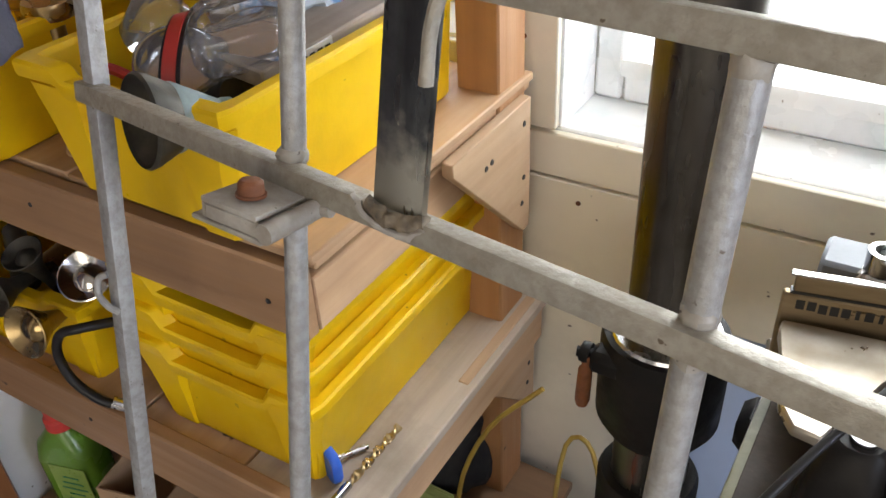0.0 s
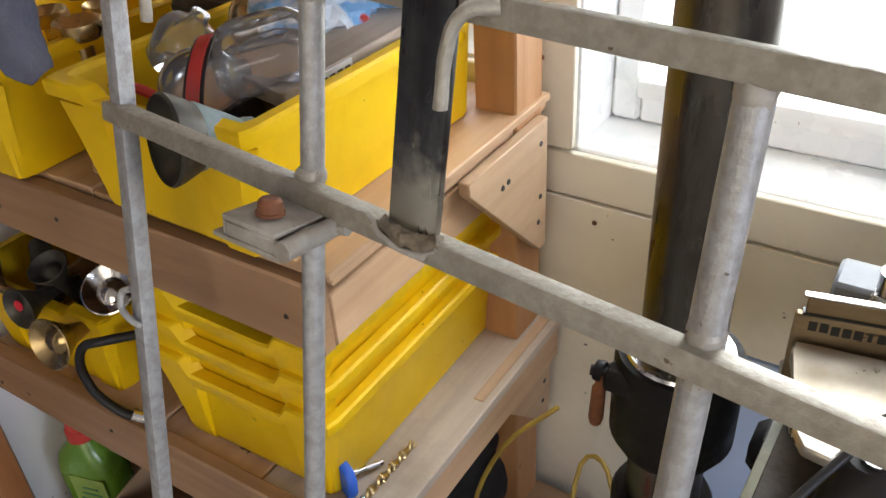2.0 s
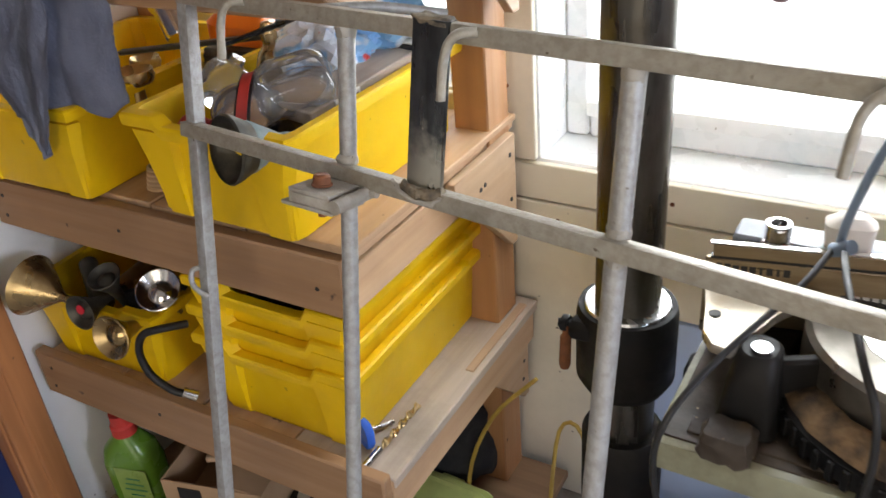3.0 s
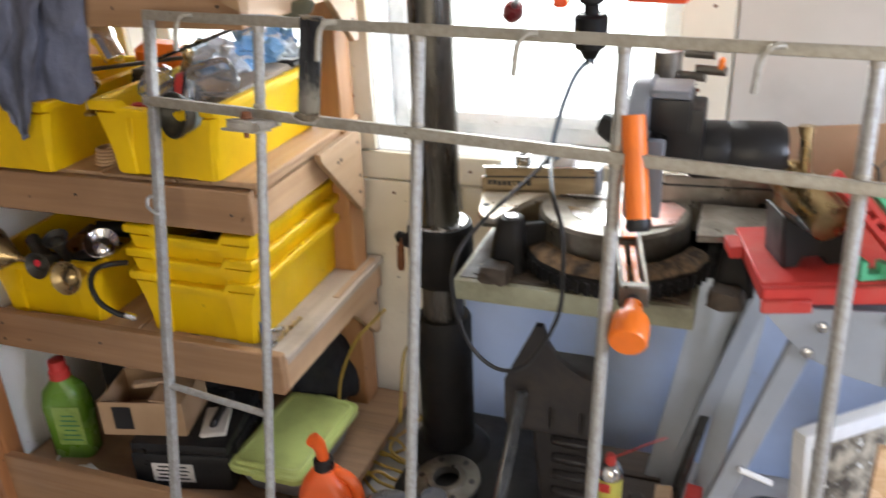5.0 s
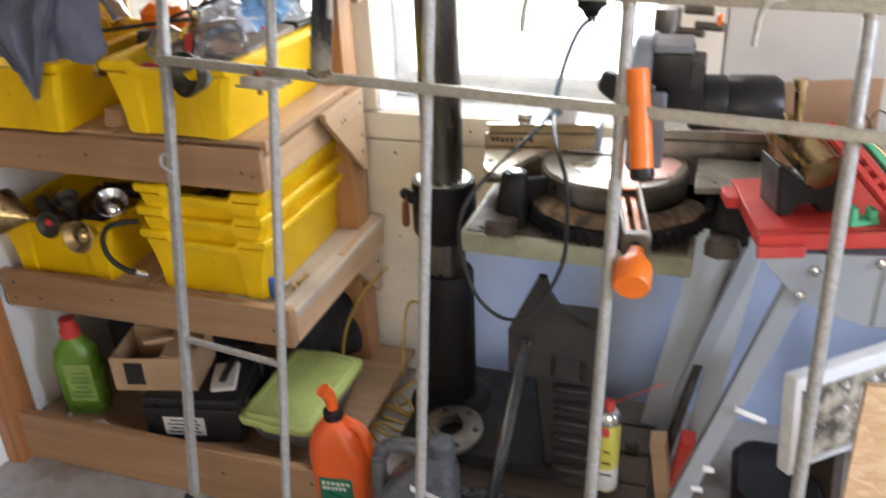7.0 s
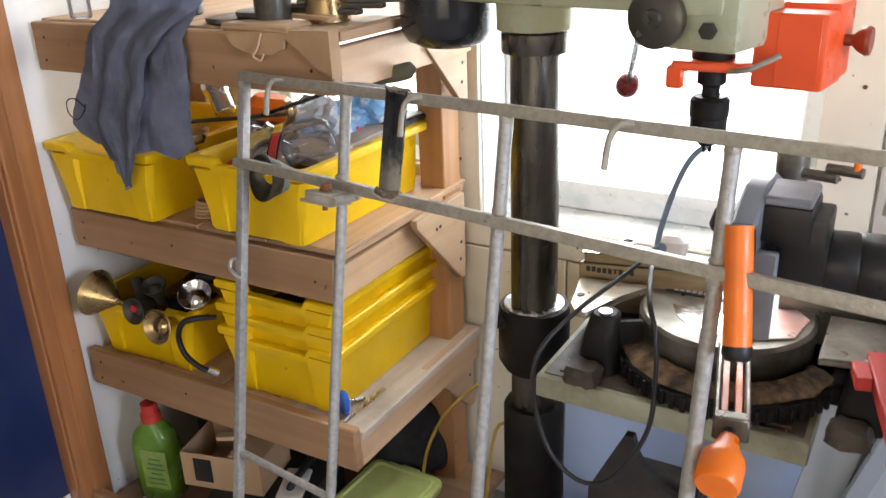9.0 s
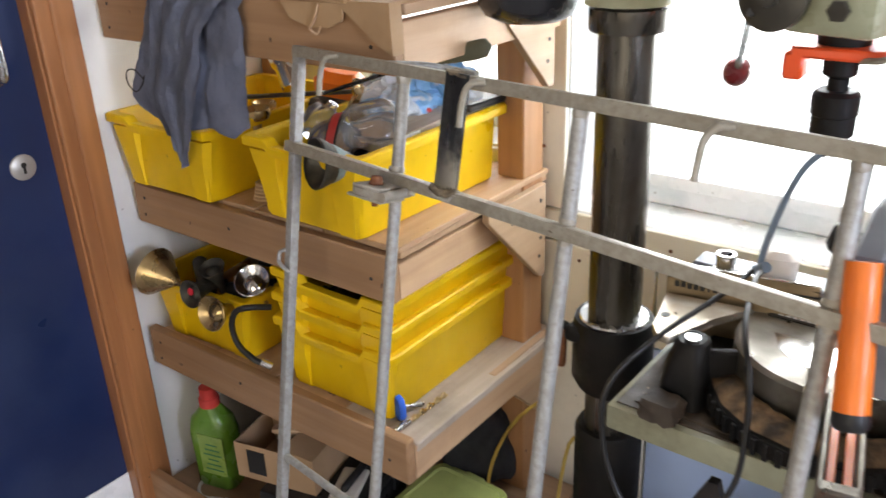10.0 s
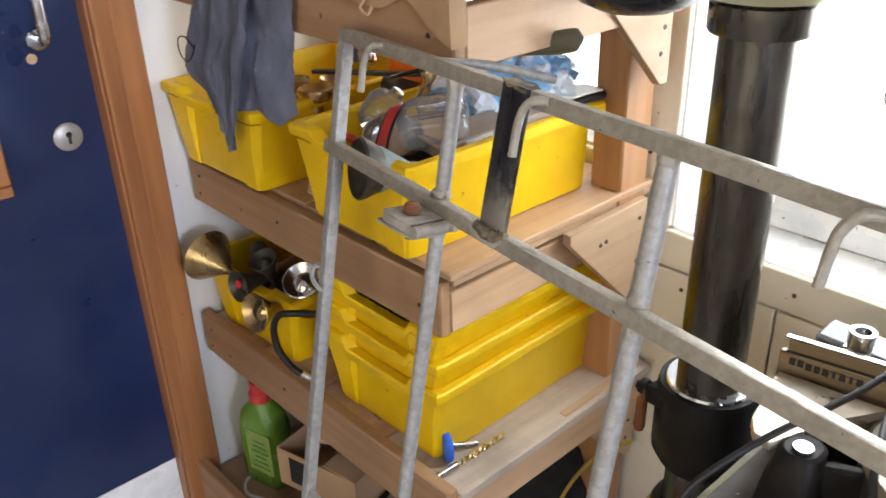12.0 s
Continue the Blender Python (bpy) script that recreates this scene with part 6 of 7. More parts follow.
for i in range(7):
    bm = B()
    tube(bm, [(-0.13 + i * 0.02, -0.1, 0.48), (-0.13 + i * 0.02, -0.11, 0.57), (-0.13 + i * 0.02, -0.04, 0.60), (-0.13 + i * 0.02, 0.0, 0.55), (-0.13 + i * 0.02, 0.0, 0.48)], 0.007, 8)
    part("coil", bm, m_old_tin, mb)
for x in (-0.14, 0.04):
    bm = B()
    cyl(bm, (x, -0.15, 0.40), (x, -0.17, 0.40), 0.018, n=14)
    part("knob", bm, m_black, mb)

# yellow case by the strand board
yc = thing("yellow_case", "splashed yellow plastic case on the floor by the board", "case", (1.335, 0.545, 0), -3)
bm = B()
stack(bm, [(0, 0.20, 0.10, 0.02), (0.006, 0.21, 0.11, 0.024), (0.085, 0.21, 0.11, 0.028), (0.098, 0.19, 0.09, 0.03)], None, 6)
part("body", bm, m_yellow, yc)
box_part("catch", (-0.115, -0.02, 0.06), (0.03, 0.05, 0.05), m_galv_dull, yc, 0.004)
box_part("label", (0.02, -0.0555, 0.05), (0.10, 0.002, 0.035), m_white, yc, 0)

# blue handled file, wood bits
bh = thing("blue_handled_tool", "blue plastic handled tool lying on the floor", "tool", (0.27, 0.512, 0.0165), 10)
bm = B()
lathe(bm, [(0, -0.05), (0.011, -0.05), (0.015, -0.042), (0.0135, -0.02), (0.0155, 0.02), (0.014, 0.046), (0.009, 0.052), (0, 0.052)], frame_of((1, 0, 0)), 18)
part("handle", bm, m_blue_plastic, bh)
bm = B()
cyl(bm, (-0.05, 0, 0), (-0.20, 0, -0.008), 0.005, n=10)
part("shaft", bm, m_dark_steel, bh)
bm = B()
prism(bm, [(0, 0), (0.07, -0.02), (0.09, 0.03), (0.02, 0.09)], 0.012, pose(0.80, 0.555, 0.001, 0, 0, 20), 0.002)
solo("wood_offcut", bm, m_raw_x, "triangular pale wood offcut on the floor", "offcut", "wood offcuts")
bm = B()
bx(bm, (0.628, 0.90, 0.085), (0.035, 0.05, 0.165), Matrix.Rotation(radians(-8), 3, "Y"), 0.003)
solo("wood_offcut", bm, m_raw_x, "pale wood block standing behind the trestle leg", "offcut", "wood offcuts")
bm = B()
bx(bm, (0.672, 0.93, 0.081), (0.035, 0.05, 0.155), Matrix.Rotation(radians(6), 3, "Y"), 0.004)
solo("red_tool_box", bm, m_red, "small red box behind the trestle leg", "box")
for x, z in ((0.752, 0.492), (0.712, 0.352), (0.697, 0.302)):
    bm = B()
    cyl(bm, (x - 0.006, 0.604, z), (x + (0.045 if z > 0.4 else 0.014), 0.606, z - (0.018 if z > 0.4 else 0.002)), 0.0055, n=10)
    part("peg", bm, m_white, tr).matrix_parent_inverse = Matrix.Translation((-ox, -oy, 0))

# chips and sawdust on the floor
rnd = random.Random(7)
bm = B()
for i in range(1300):
    x, y = rnd.uniform(-0.5, 1.4), rnd.uniform(0.15, 0.75)
    if rnd.random() < 0.4:
        x, y = rnd.gauss(0.62, 0.12), rnd.gauss(0.60, 0.06)
    l, w = rnd.uniform(0.002, 0.010), rnd.uniform(0.0012, 0.004)
    a = rnd.uniform(0, math.pi)
    if i % 3 == 0:
        x, y, l, w = rnd.uniform(-0.5, 0.25), rnd.uniform(0.35, 0.58), l * 1.8, w * 1.4
    bx(bm, (x, y, 0.0012), (l, w, 0.0015), Matrix.Rotation(a, 3, "Z") @ Matrix.Rotation(rnd.uniform(-0.3, 0.3), 3, "X"))
solo("wood_chips", bm, mat("fresh_chip", (0.55, 0.40, 0.24), (0.38, 0.26, 0.15), 0.9, scale=40), "scattered pale wood chips and sawdust on the floor", "chips", kind="stuff")

# yellow extension cable heaped by the post
bm = B()
pts = [(-0.09, 1.10, 0.40), (-0.165, 1.06, 0.31), (-0.20, 1.02, 0.18), (-0.16, 0.98, 0.05)]
for i in range(34):
    a = i * 0.62
    r = 0.085 + 0.028 * math.sin(i * 1.7)
    pts.append((-0.055 + r * math.cos(a) * 1.15, 0.945 + r * math.sin(a) * 0.8, 0.012 + 0.02 * (1 + math.sin(i * 2.3)) + 0.0008 * i))
pts += [(0.03, 1.06, 0.16), (-0.01, 1.12, 0.28), (-0.06, 1.13, 0.26), (-0.05, 1.05, 0.1)]
tube(bm, pts, 0.0042, 8, 4)
solo("yellow_cable", bm, m_yellow_cable, "dirty yellow extension cable heaped on the floor", "cable")

# ---- cables on the saw ----
bm = B()
tube(bm, [(0.376, 0.874, 0.906), (0.386, 0.80, 0.915), (0.414, 0.69, 0.905), (0.436, 0.655, 0.865), (0.441, 0.652, 0.792), (0.433, 0.650, 0.701), (0.384, 0.652, 0.604), (0.329, 0.655, 0.578), (0.276, 0.655, 0.621), (0.248, 0.657, 0.712), (0.255, 0.66, 0.79), (0.290, 0.72, 0.840), (0.345, 0.81, 0.885), (0.366, 0.868, 0.904)], 0.0038, 10, 8)
solo("saw_lead", bm, m_rubber, "black mains lead looped over the saw", "cable")
bm = B()
tube(bm, [(0.440, 0.885, 1.09), (0.412, 0.880, 1.06), (0.392, 0.876, 1.01), (0.376, 0.872, 0.945), (0.371, 0.870, 0.908)], 0.0048, 8, 8)
cyl(bm, (0.366, 0.872, 0.900), (0.384, 0.858, 0.915), 0.008, n=12)
solo("blue_lead", bm, m_blue_cable, "pale blue lead hanging down to the saw", "cable")
bm = B()
lathe(bm, [(0.010, 0), (0.015, 0), (0.015, 0.02), (0.010, 0.02)], Matrix.Translation((0.30, 0.945, 0.862)), 20, False, False)
bx(bm, (0.30, 0.945, 0.856), (0.035, 0.03, 0.01), None, 0.003)
solo("ring_spacer", bm, m_bright, "small bright ring spacer behind the saw fence", "spacer")
bm = B()
stack(bm, [(0, 0.05, 0.03, 0.01), (0.03, 0.055, 0.035, 0.012), (0.04, 0.03, 0.02, 0.008)], pose(0.375, 0.955, 0.862, 0, 0, 10), 5)
solo("white_cap_bottle", bm, m_paper, "small orange and white plastic bottle behind the fence", "bottle")
bm = B()
bx(bm, (0.35, 0.962, 0.808), (0.20, 0.05, 0.105), None, 0.004)
solo("dark_block", bm, m_grey_plastic, "dark grey block behind the saw fence", "block")

# ---- things in the upper trays ----
ZR = 1.012
fn = thing("tin_funnel", "tarnished tin funnel with a pale verdigris cone, lying in the tray", "funnel")
ax = Vector((0.327, 0.905, -0.20)).normalized()
mm = Matrix.Translation(Vector((-0.280, 0.668, 1.005))) @ frame_of(ax)
bm = B()
lathe(bm, [(0.041, -0.003), (0.043, 0.0), (0.041, 0.007), (0.031, 0.028), (0.028, 0.026), (0.039, 0.006), (0.041, -0.003)], mm, 32, False, False)
part("bell", bm, m_old_tin, fn, "dark tarnished bell")
bm = B()
lathe(bm, [(0.0315, 0.026), (0.0320, 0.029), (0.012, 0.072), (0.010, 0.074), (0.028, 0.028)], mm, 32, False, False)
part("cone", bm, m_verdigris, fn)
# inside uses dark tin so that its colour gives the shade of the mouth
bm = B()
lathe(bm, [(0.0395, 0.0005), (0.036, 0.006), (0.012, 0.040), (0, 0.042)], mm, 32, False, False)
part("inside", bm, m_old_tin, fn, "tarnished inside, darkened in colour for the shade within")
bm = B()
lathe(bm, [(0, 0.07), (0.011, 0.07), (0.013, 0.076), (0.0125, 0.084), (0.009, 0.088), (0.006, 0.096), (0.005, 0.135), (0, 0.135)], mm, 18)
part("spout", bm, m_verdigris, fn)

gg = thing("safety_goggles", "clear plastic goggles with a red and black strap in the tray", "goggles", m=Matrix.Translation((-0.335, 0.785, 1.000)) @ pose(0, 0, 0, 28, -12, 20))
m_goggle = clear("goggle_plastic", (0.93, 0.93, 0.94), 0.05, 0.07)
for i, (x, y, s) in enumerate(((-0.012, 0, 0.84), (0.056, 0.020, 0.80))):
    bm = B()
    rs = []
    for k in range(9):
        a = math.pi / 2 * k / 8.6
        rs.append([Vector((x + 0.058 * s * math.cos(a) ** 0.7 * math.cos(b_), y + 0.046 * s * math.cos(a) ** 0.7 * math.sin(b_), 0.052 * s * math.sin(a))) for b_ in (math.tau * j / 28 for j in range(28))])
    if i == 0:
        rings(bm, rs)
    else:
        stack(bm, [(0, 0.098, 0.074, 0.016), (0.012, 0.104, 0.080, 0.020), (0.032, 0.098, 0.074, 0.022), (0.042, 0.080, 0.056, 0.020), (0.043, 0.066, 0.042, 0.014), (0.039, 0.062, 0.038, 0.012)], Matrix.Translation((x, y, 0)) @ pose(0, 0, 0, 0, 10, 18), 6)
        for k in range(4):
            bx(bm, (x - 0.030 + 0.018 * k, y + 0.012, 0.0435), (0.010, 0.004, 0.003), Matrix.Rotation(radians(18), 3, "Z"), 0.001)
    dome = part("lens_dome", bm, m_goggle, gg, "clear domed lens")
    bm = B()
    tube(bm, [(x + 0.060 * s * math.cos(math.tau * j / 20), y + 0.048 * s * math.sin(math.tau * j / 20), 0.002) for j in range(21)], 0.0035, 8)
    part("rim", bm, m_goggle, dome)


def strap(w, lift, material, name):
    """A band laid over the first lens from back to front."""
    bm = B()
    rs = []
    for i in range(17):
        a = math.radians(25 + 125 * i / 16)
        c = Vector((-0.008 + 0.018 * math.sin(a), -0.050 * math.cos(a), 0.002 + (0.053 + lift) * math.sin(a) ** 0.8))
        rs.append([c + Vector((-w, 0, 0)), c + Vector((w, 0, 0)), c + Vector((w, 0, 0.0015)), c + Vector((-w, 0, 0.0015))])
    rings(bm, rs)
    return part(name, bm, material, gg)


strap(0.0115, -0.008, m_black, "strap")
strap(0.0075, -0.0062, m_red, "strap_stripe")
bm = B()
tube(bm, [(-0.07, 0.0, 0.0), (-0.10, 0.01, 0.01), (-0.115, -0.01, 0.0), (-0.10, -0.035, -0.02), (-0.075, -0.03, -0.03)], 0.006, 8)
part("strap_loop", bm, m_red, gg)
bm = B()
lathe(bm, [(0, 0), (0.03, 0), (0.036, 0.008), (0.036, 0.045), (0.03, 0.055), (0.012, 0.06), (0.01, 0.075), (0, 0.076)], Matrix.Translation((-0.452, 0.83, 0.985)) @ frame_of((0.5, 0.3, 0.8)), 24)
solo("clear_jar", bm, m_clear, "small clear plastic jar among the goggles", "jar")
bm = B()
lathe(bm, [(0, 0), (0.02, 0), (0.026, 0.02), (0.02, 0.04), (0.010, 0.055), (0.013, 0.07), (0.008, 0.085), (0, 0.087)], Matrix.Translation((-0.405, 0.91, 0.995)), 22)
solo("brass_finial", bm, m_brass, "round brass finial standing in the tray", "finial", "brass pieces")
bm = B()
bx(bm, (0, 0, 0), (0.062, 0.30, 0.020), None, 0.002)
ob = solo("painted_plank", bm, m_old_plank, "short worn plank with flaking paint across the tray", "plank")
ob.matrix_world = Matrix.Translation((-0.262, 0.94, 1.012)) @ pose(0, 0, 0, 4, 4, -6)
bm = B()
bx(bm, (0.032, -0.08, 0.0), (0.002, 0.05, 0.016))
lb = part("price_label", bm, m_white, ob, "white label strip")
for i in range(4):
    box_part("text_bar", (0.0335, -0.096 + 0.011 * i, 0.0), (0.001, 0.007, 0.005), m_ink, lb, 0)
bm = B()
bx(bm, (-0.235, 1.06, 1.024), (0.05, 0.11, 0.012), Matrix.Rotation(radians(-5), 3, "Z"), 0.003)
solo("phone_slab", bm, m_black, "flat dark slab with a pale top lying on the plank", "slab")
bm = B()
bx(bm, (-0.235, 1.06, 1.0325), (0.044, 0.10, 0.003), Matrix.Rotation(radians(-5), 3, "Z"), 0.001)
solo("pale_card", bm, m_white, "pale blue-white card on the dark slab", "card")
for x, y, z, s, mt_, nm, lab in ((-0.345, 0.955, 1.03, 0.070, m_bag, "printed_bag", "crumpled blue and white printed plastic bag"), (-0.40, 0.985, 1.035, 0.055, m_bag_clear, "clear_bag", "crumpled clear plastic bag in the tray"), (-0.29, 1.03, 1.06, 0.066, m_bag, "printed_bag", "crumpled blue, white and red plastic bag")):
    bm = B()
    bmesh.ops.create_icosphere(bm, subdivisions=4, radius=s, matrix=Matrix.Translation((x, y, z)) @ Matrix.Diagonal((1.1, 1.0, 0.72, 1)))
    for v in bm.verts:
        c = Vector((x, y, z))
        k = noise.noise(v.co * 38 + Vector((x, 0, 0)) * 60) * 0.32 + abs(noise.noise(v.co * 80)) * 0.2
        v.co = c + (v.co - c) * (0.9 + k)
    solo(nm, bm, mt_, lab, "bag", "plastic bags", sharp=24)
for i, (x, y, z, l, r, mt_, lab) in enumerate(((-0.335, 0.785, 0.972, 0.08, 0.014, m_black, "dark rubber stopper rod"), (-0.36, 0.86, 0.95, 0.12, 0.02, m_old_tin, "tarnished tin tube in the tray"), (-0.315, 0.88, 0.968, 0.09, 0.012, m_brass, "brass tube in the tray"), (-0.42, 0.76, 0.95, 0.09, 0.016, m_black, "black rubber piece in the tray"), (-0.44, 0.95, 0.97, 0.14, 0.016, m_brass, "brass tube among the bags"), (-0.315, 0.83, 0.992, 0.06, 0.015, m_brass, "tarnished brass clasp by the plank"))):
    bm = B()
    a = i * 1.3
    d = Vector((math.cos(a), math.sin(a), 0.15)).normalized()
    c = Vector((x, y, z))
    cyl(bm, c - d * l / 2, c + d * l / 2, r, r * 0.8, 14)
    cyl(bm, c + d * l / 2, c + d * (l / 2 + 0.006), r * 1.2, n=14)
    solo("loose_fitting", bm, mt_, lab, "fitting", "fittings in the tray")
# flat bars laid over both trays
bm = B()
bx(bm, (0, 0, 0), (0.42, 0.014, 0.008), None, 0.002)
ob = solo("flat_bar", bm, m_old_tin, "dark flat steel bar lying across the trays", "bar")
ob.matrix_world = Matrix.Translation((-0.52, 0.955, 1.032)) @ pose(0, 0, 0, 0, -6, 14)
bm = B()
rs = []
for i in range(17):
    t = i / 16
    w = 0.0065 + 0.0095 * min(1.0, t * 1.35) ** 1.5
    k = math.sqrt(max(0.0, 1 - max(0.0, (t - 0.9) / 0.1) ** 2)) if t < 1 else 0.12
    c = Vector((-0.250, 0.876, 1.126)).lerp(Vector((-0.098, 0.907, 1.166)), t)
    rs.append([c + Vector((-0.0015 * math.sin(a), 0.55 * w * math.cos(a), w * math.sin(a))) * k for a in (math.tau * q / 16 for q in range(16))])
rings(bm, rs)
hp = solo("paddle_handle", bm, mat("olive_handle", (0.10, 0.095, 0.055), None, 0.45), "dark olive tool handle jutting out above the tray", "tool handle")
bm = B()
cyl(bm, (-0.235, 0.88, 1.131), (-0.44, 0.86, 1.06), 0.004, n=8)
part("shank", bm, m_dark_steel, hp)
bm = B()
tube(bm, [gp3(0.20, RAIL_TOP + 0.006, 0.004), gp3(0.225, RAIL_TOP + 0.008, 0.06), gp3(0.262, RAIL_TOP + 0.002, 0.125)], 0.0055, 10)
part("prong", bm, m_galv, gate)

# brass in the left upper tray
for x, y, z, s, lab in ((-0.625, 0.84, 0.985, 1.0, "tarnished brass goblet in the tray"), (-0.70, 0.93, 0.97, 0.8, "brass cup under the towel"), (-0.78, 0.90, 0.96, 0.9, "brass cup under the towel")):
    bm = B()
    lathe(bm, [(0, 0), (0.02 * s, 0), (0.021 * s, 0.006), (0.012 * s, 0.012), (0.011 * s, 0.03), (0.012 * s, 0.045), (0.028 * s, 0.052), (0.032 * s, 0.062), (0.030 * s, 0.072), (0.024 * s, 0.066), (0, 0.056)], Matrix.Translation((x, y, z - 0.045)), 26)
    solo("brass_goblet", bm, m_brass, lab, "goblet", "brass pieces")
bm = B()
lathe(bm, [(0, 0), (0.022, 0), (0.024, 0.004), (0.024, 0.05), (0.028, 0.056), (0.030, 0.075), (0.026, 0.085), (0, 0.086)], Matrix.Translation((-0.625, 0.95, 1.03)) @ frame_of((-0.5, 0.2, 0.7)), 26)
solo("chrome_cup", bm, m_chrome, "banded chrome cup tilted in the tray", "cup")
bm = B()
stack(bm, [(0, 0.1, 0.07, 0.02), (0.03, 0.11, 0.08, 0.03), (0.05, 0.07, 0.05, 0.02)], pose(-0.56, 1.02, 1.01, 0, 8, 20), 6)
solo("orange_lump", bm, m_orange, "orange plastic lump behind the trays", "plastic")
bm = B()
bx(bm, (-0.56, 1.02, 0.94), (0.12, 0.10, 0.13), None, 0.01)
solo("tin_box", bm, m_old_tin, "dull tin box between the trays", "box")
bm = B()
for i in range(5):
    lathe(bm, [(0.020, 0), (0.024, 0.002), (0.024, 0.005), (0.020, 0.007)], Matrix.Translation((-0.562, 0.79 + 0.002 * i, 0.8505 + 0.007 * i)), 22, False, False)
solo("rope_coil", bm, m_raw_x, "small coil of brown cord between the trays", "coil")

# towel over the top fascia: a wide cloth behind and a long fold hanging in front of it


def lerp_rows(rows, z):
    """rows of height and further numbers, from the top down; the numbers at height z."""
    for p, q in zip(rows, rows[1:]):
        if z >= q[0]:
            t = max(0.0, min(1.0, (p[0] - z) / (p[0] - q[0])))
            t = t * t * (3 - 2 * t) * 0.4 + t * 0.6
            return [u + (v - u) * t for u, v in zip(p[1:], q[1:])]
    return list(rows[-1][1:])


def cloth(bm, outline, bottom, nu, nv, y0, amp, waves, seed):
    """A hanging sheet; outline gives its left and right edge by height, bottom its lower edge from left to right."""
    top = outline[0][0]
    grid = []
    for j in range(nv):
        v = j / (nv - 1)
        row = []
        for i in range(nu):
            u = i / (nu - 1)
            low = lerp_rows([(-p[0], p[1]) for p in bottom], -u)[0]
            z = top + (low - top) * v
            left, right = lerp_rows(outline, z)
            x = left + (right - left) * u
            w = u + 0.12 * v * (0.5 - u)
            f = abs(math.sin(w * waves + seed)) ** 0.6 * 2 - 1
            y = y0 - f * amp * (0.45 + 0.75 * v) - 0.3 * amp * math.sin(w * waves * 2.3 + seed + v * 2.5)
            y += 0.006 * noise.noise(Vector((u * 8, v * 6, seed))) + 0.002 * noise.noise(Vector((u * 30, v * 26, seed)))
            if z > 1.235:
                y += min(0.05, (z - 1.235) * 1.1)
            row.append(bm.verts.new((x + 0.006 * noise.noise(Vector((u * 6, v * 6, seed + 2))), y, z)))
        grid.append(row)
    for p, q in zip(grid, grid[1:]):
        for i in range(nu - 1):
            bm.faces.new((p[i], p[i + 1], q[i + 1], q[i]))


bm = B()
cloth(bm, [(1.285, -0.690, -0.452), (1.235, -0.706, -0.456), (1.15, -0.745, -0.460), (1.07, -0.798, -0.466), (1.0, -0.812, -0.470)], [(0.0, 1.048), (0.10, 1.030), (0.2, 1.012), (0.45, 1.0), (0.7, 1.014), (0.9, 1.006), (1.0, 1.030)], 70, 46, 0.697, 0.006, 9.0, 0.7)
cloth(bm, [(1.300, -0.664, -0.425), (1.245, -0.672, -0.490), (1.19, -0.684, -0.545), (1.145, -0.698, -0.549), (1.07, -0.738, -0.580), (0.995, -0.692, -0.612), (0.932, -0.668, -0.640)], [(0.0, 0.990), (0.3, 0.958), (0.55, 0.930), (0.8, 0.938), (1.0, 0.952)], 56, 60, 0.682, 0.009, 6.5, 2.1)
bmesh.ops.solidify(bm, geom=bm.faces[:], thickness=0.005)
tw = solo("hand_towel", bm, m_towel, "worn grey-blue towel hanging over the top shelf", "towel", sharp=80)
bm = B()
tube(bm, [(-0.745, 0.686, 1.088), (-0.770, 0.685, 1.105), (-0.795, 0.684, 1.098), (-0.797, 0.684, 1.075), (-0.775, 0.684, 1.062), (-0.752, 0.685, 1.078), (-0.742, 0.686, 1.096)], 0.0013, 6)
part("loose_thread", bm, m_ink, tw)

# top shelf things
TS = 1.253
for i, (x, y, z, rx, h, mt_, lab) in enumerate(((-0.80, 0.76, 0.0, 0.022, 0.07, m_clear, "small clear bottle on the top shelf"), (-0.42, 0.80, 0.0, 0.055, 0.012, m_alu, "dull metal dish on the top shelf"), (-0.35, 0.80, 0.012, 0.05, 0.012, m_old_tin, "tarnished dish on the top shelf"), (-0.31, 0.78, 0.0, 0.033, 0.11, m_old_tin, "dull tin on the top shelf"), (-0.22, 0.82, 0.0, 0.04, 0.05, m_brass, "brass dish on the top shelf"), (-0.62, 0.85, 0.0, 0.05, 0.09, m_black, "dark tin at the back of the top shelf"))):
    bm = B()
    lathe(bm, [(0, 0), (rx * 0.92, 0), (rx, 0.003), (rx, h * 0.86), (rx * 0.9, h * 0.95), (rx * 0.55, h), (0, h)], Matrix.Translation((x, y, TS + z)), 26)
    solo("shelf_tin" if h > 0.03 else "shelf_dish", bm, mt_, lab, "tin" if h > 0.03 else "dish", "things on the top shelf")
m_leather = mat("tan_leather", (0.42, 0.27, 0.14), (0.33, 0.2, 0.1), 0.7, scale=9, bump=0.3, bscale=90, dirt=(0.2, 0.12, 0.06), dscale=8, damount=0.5)
bm = B()
pts = [(-0.365, 1.252), (-0.225, 1.252), (-0.232, 1.226), (-0.262, 1.214), (-0.30, 1.212), (-0.345, 1.224)]
prism(bm, pts, 0.006, Matrix(((1, 0, 0, 0), (0, 0, 1, 0.705), (0, 1, 0, 0), (0, 0, 0, 1))), 0.001)
lp = solo("leather_pouch", bm, m_leather, "tan leather flap hanging over the top fascia", "pouch")
bm = B()
bx(bm, (-0.29, 0.735, 1.2585), (0.15, 0.07, 0.012), None, 0.004)
part("pouch_body", bm, m_leather, lp)
bm = B()
tube(bm, [(-0.275, 0.702, 1.25), (-0.285, 0.70, 1.225), (-0.295, 0.699, 1.212), (-0.28, 0.699, 1.205), (-0.272, 0.70, 1.216)], 0.002, 6)
part("thong", bm, m_raw_x, lp)
bm = B()
rs = []
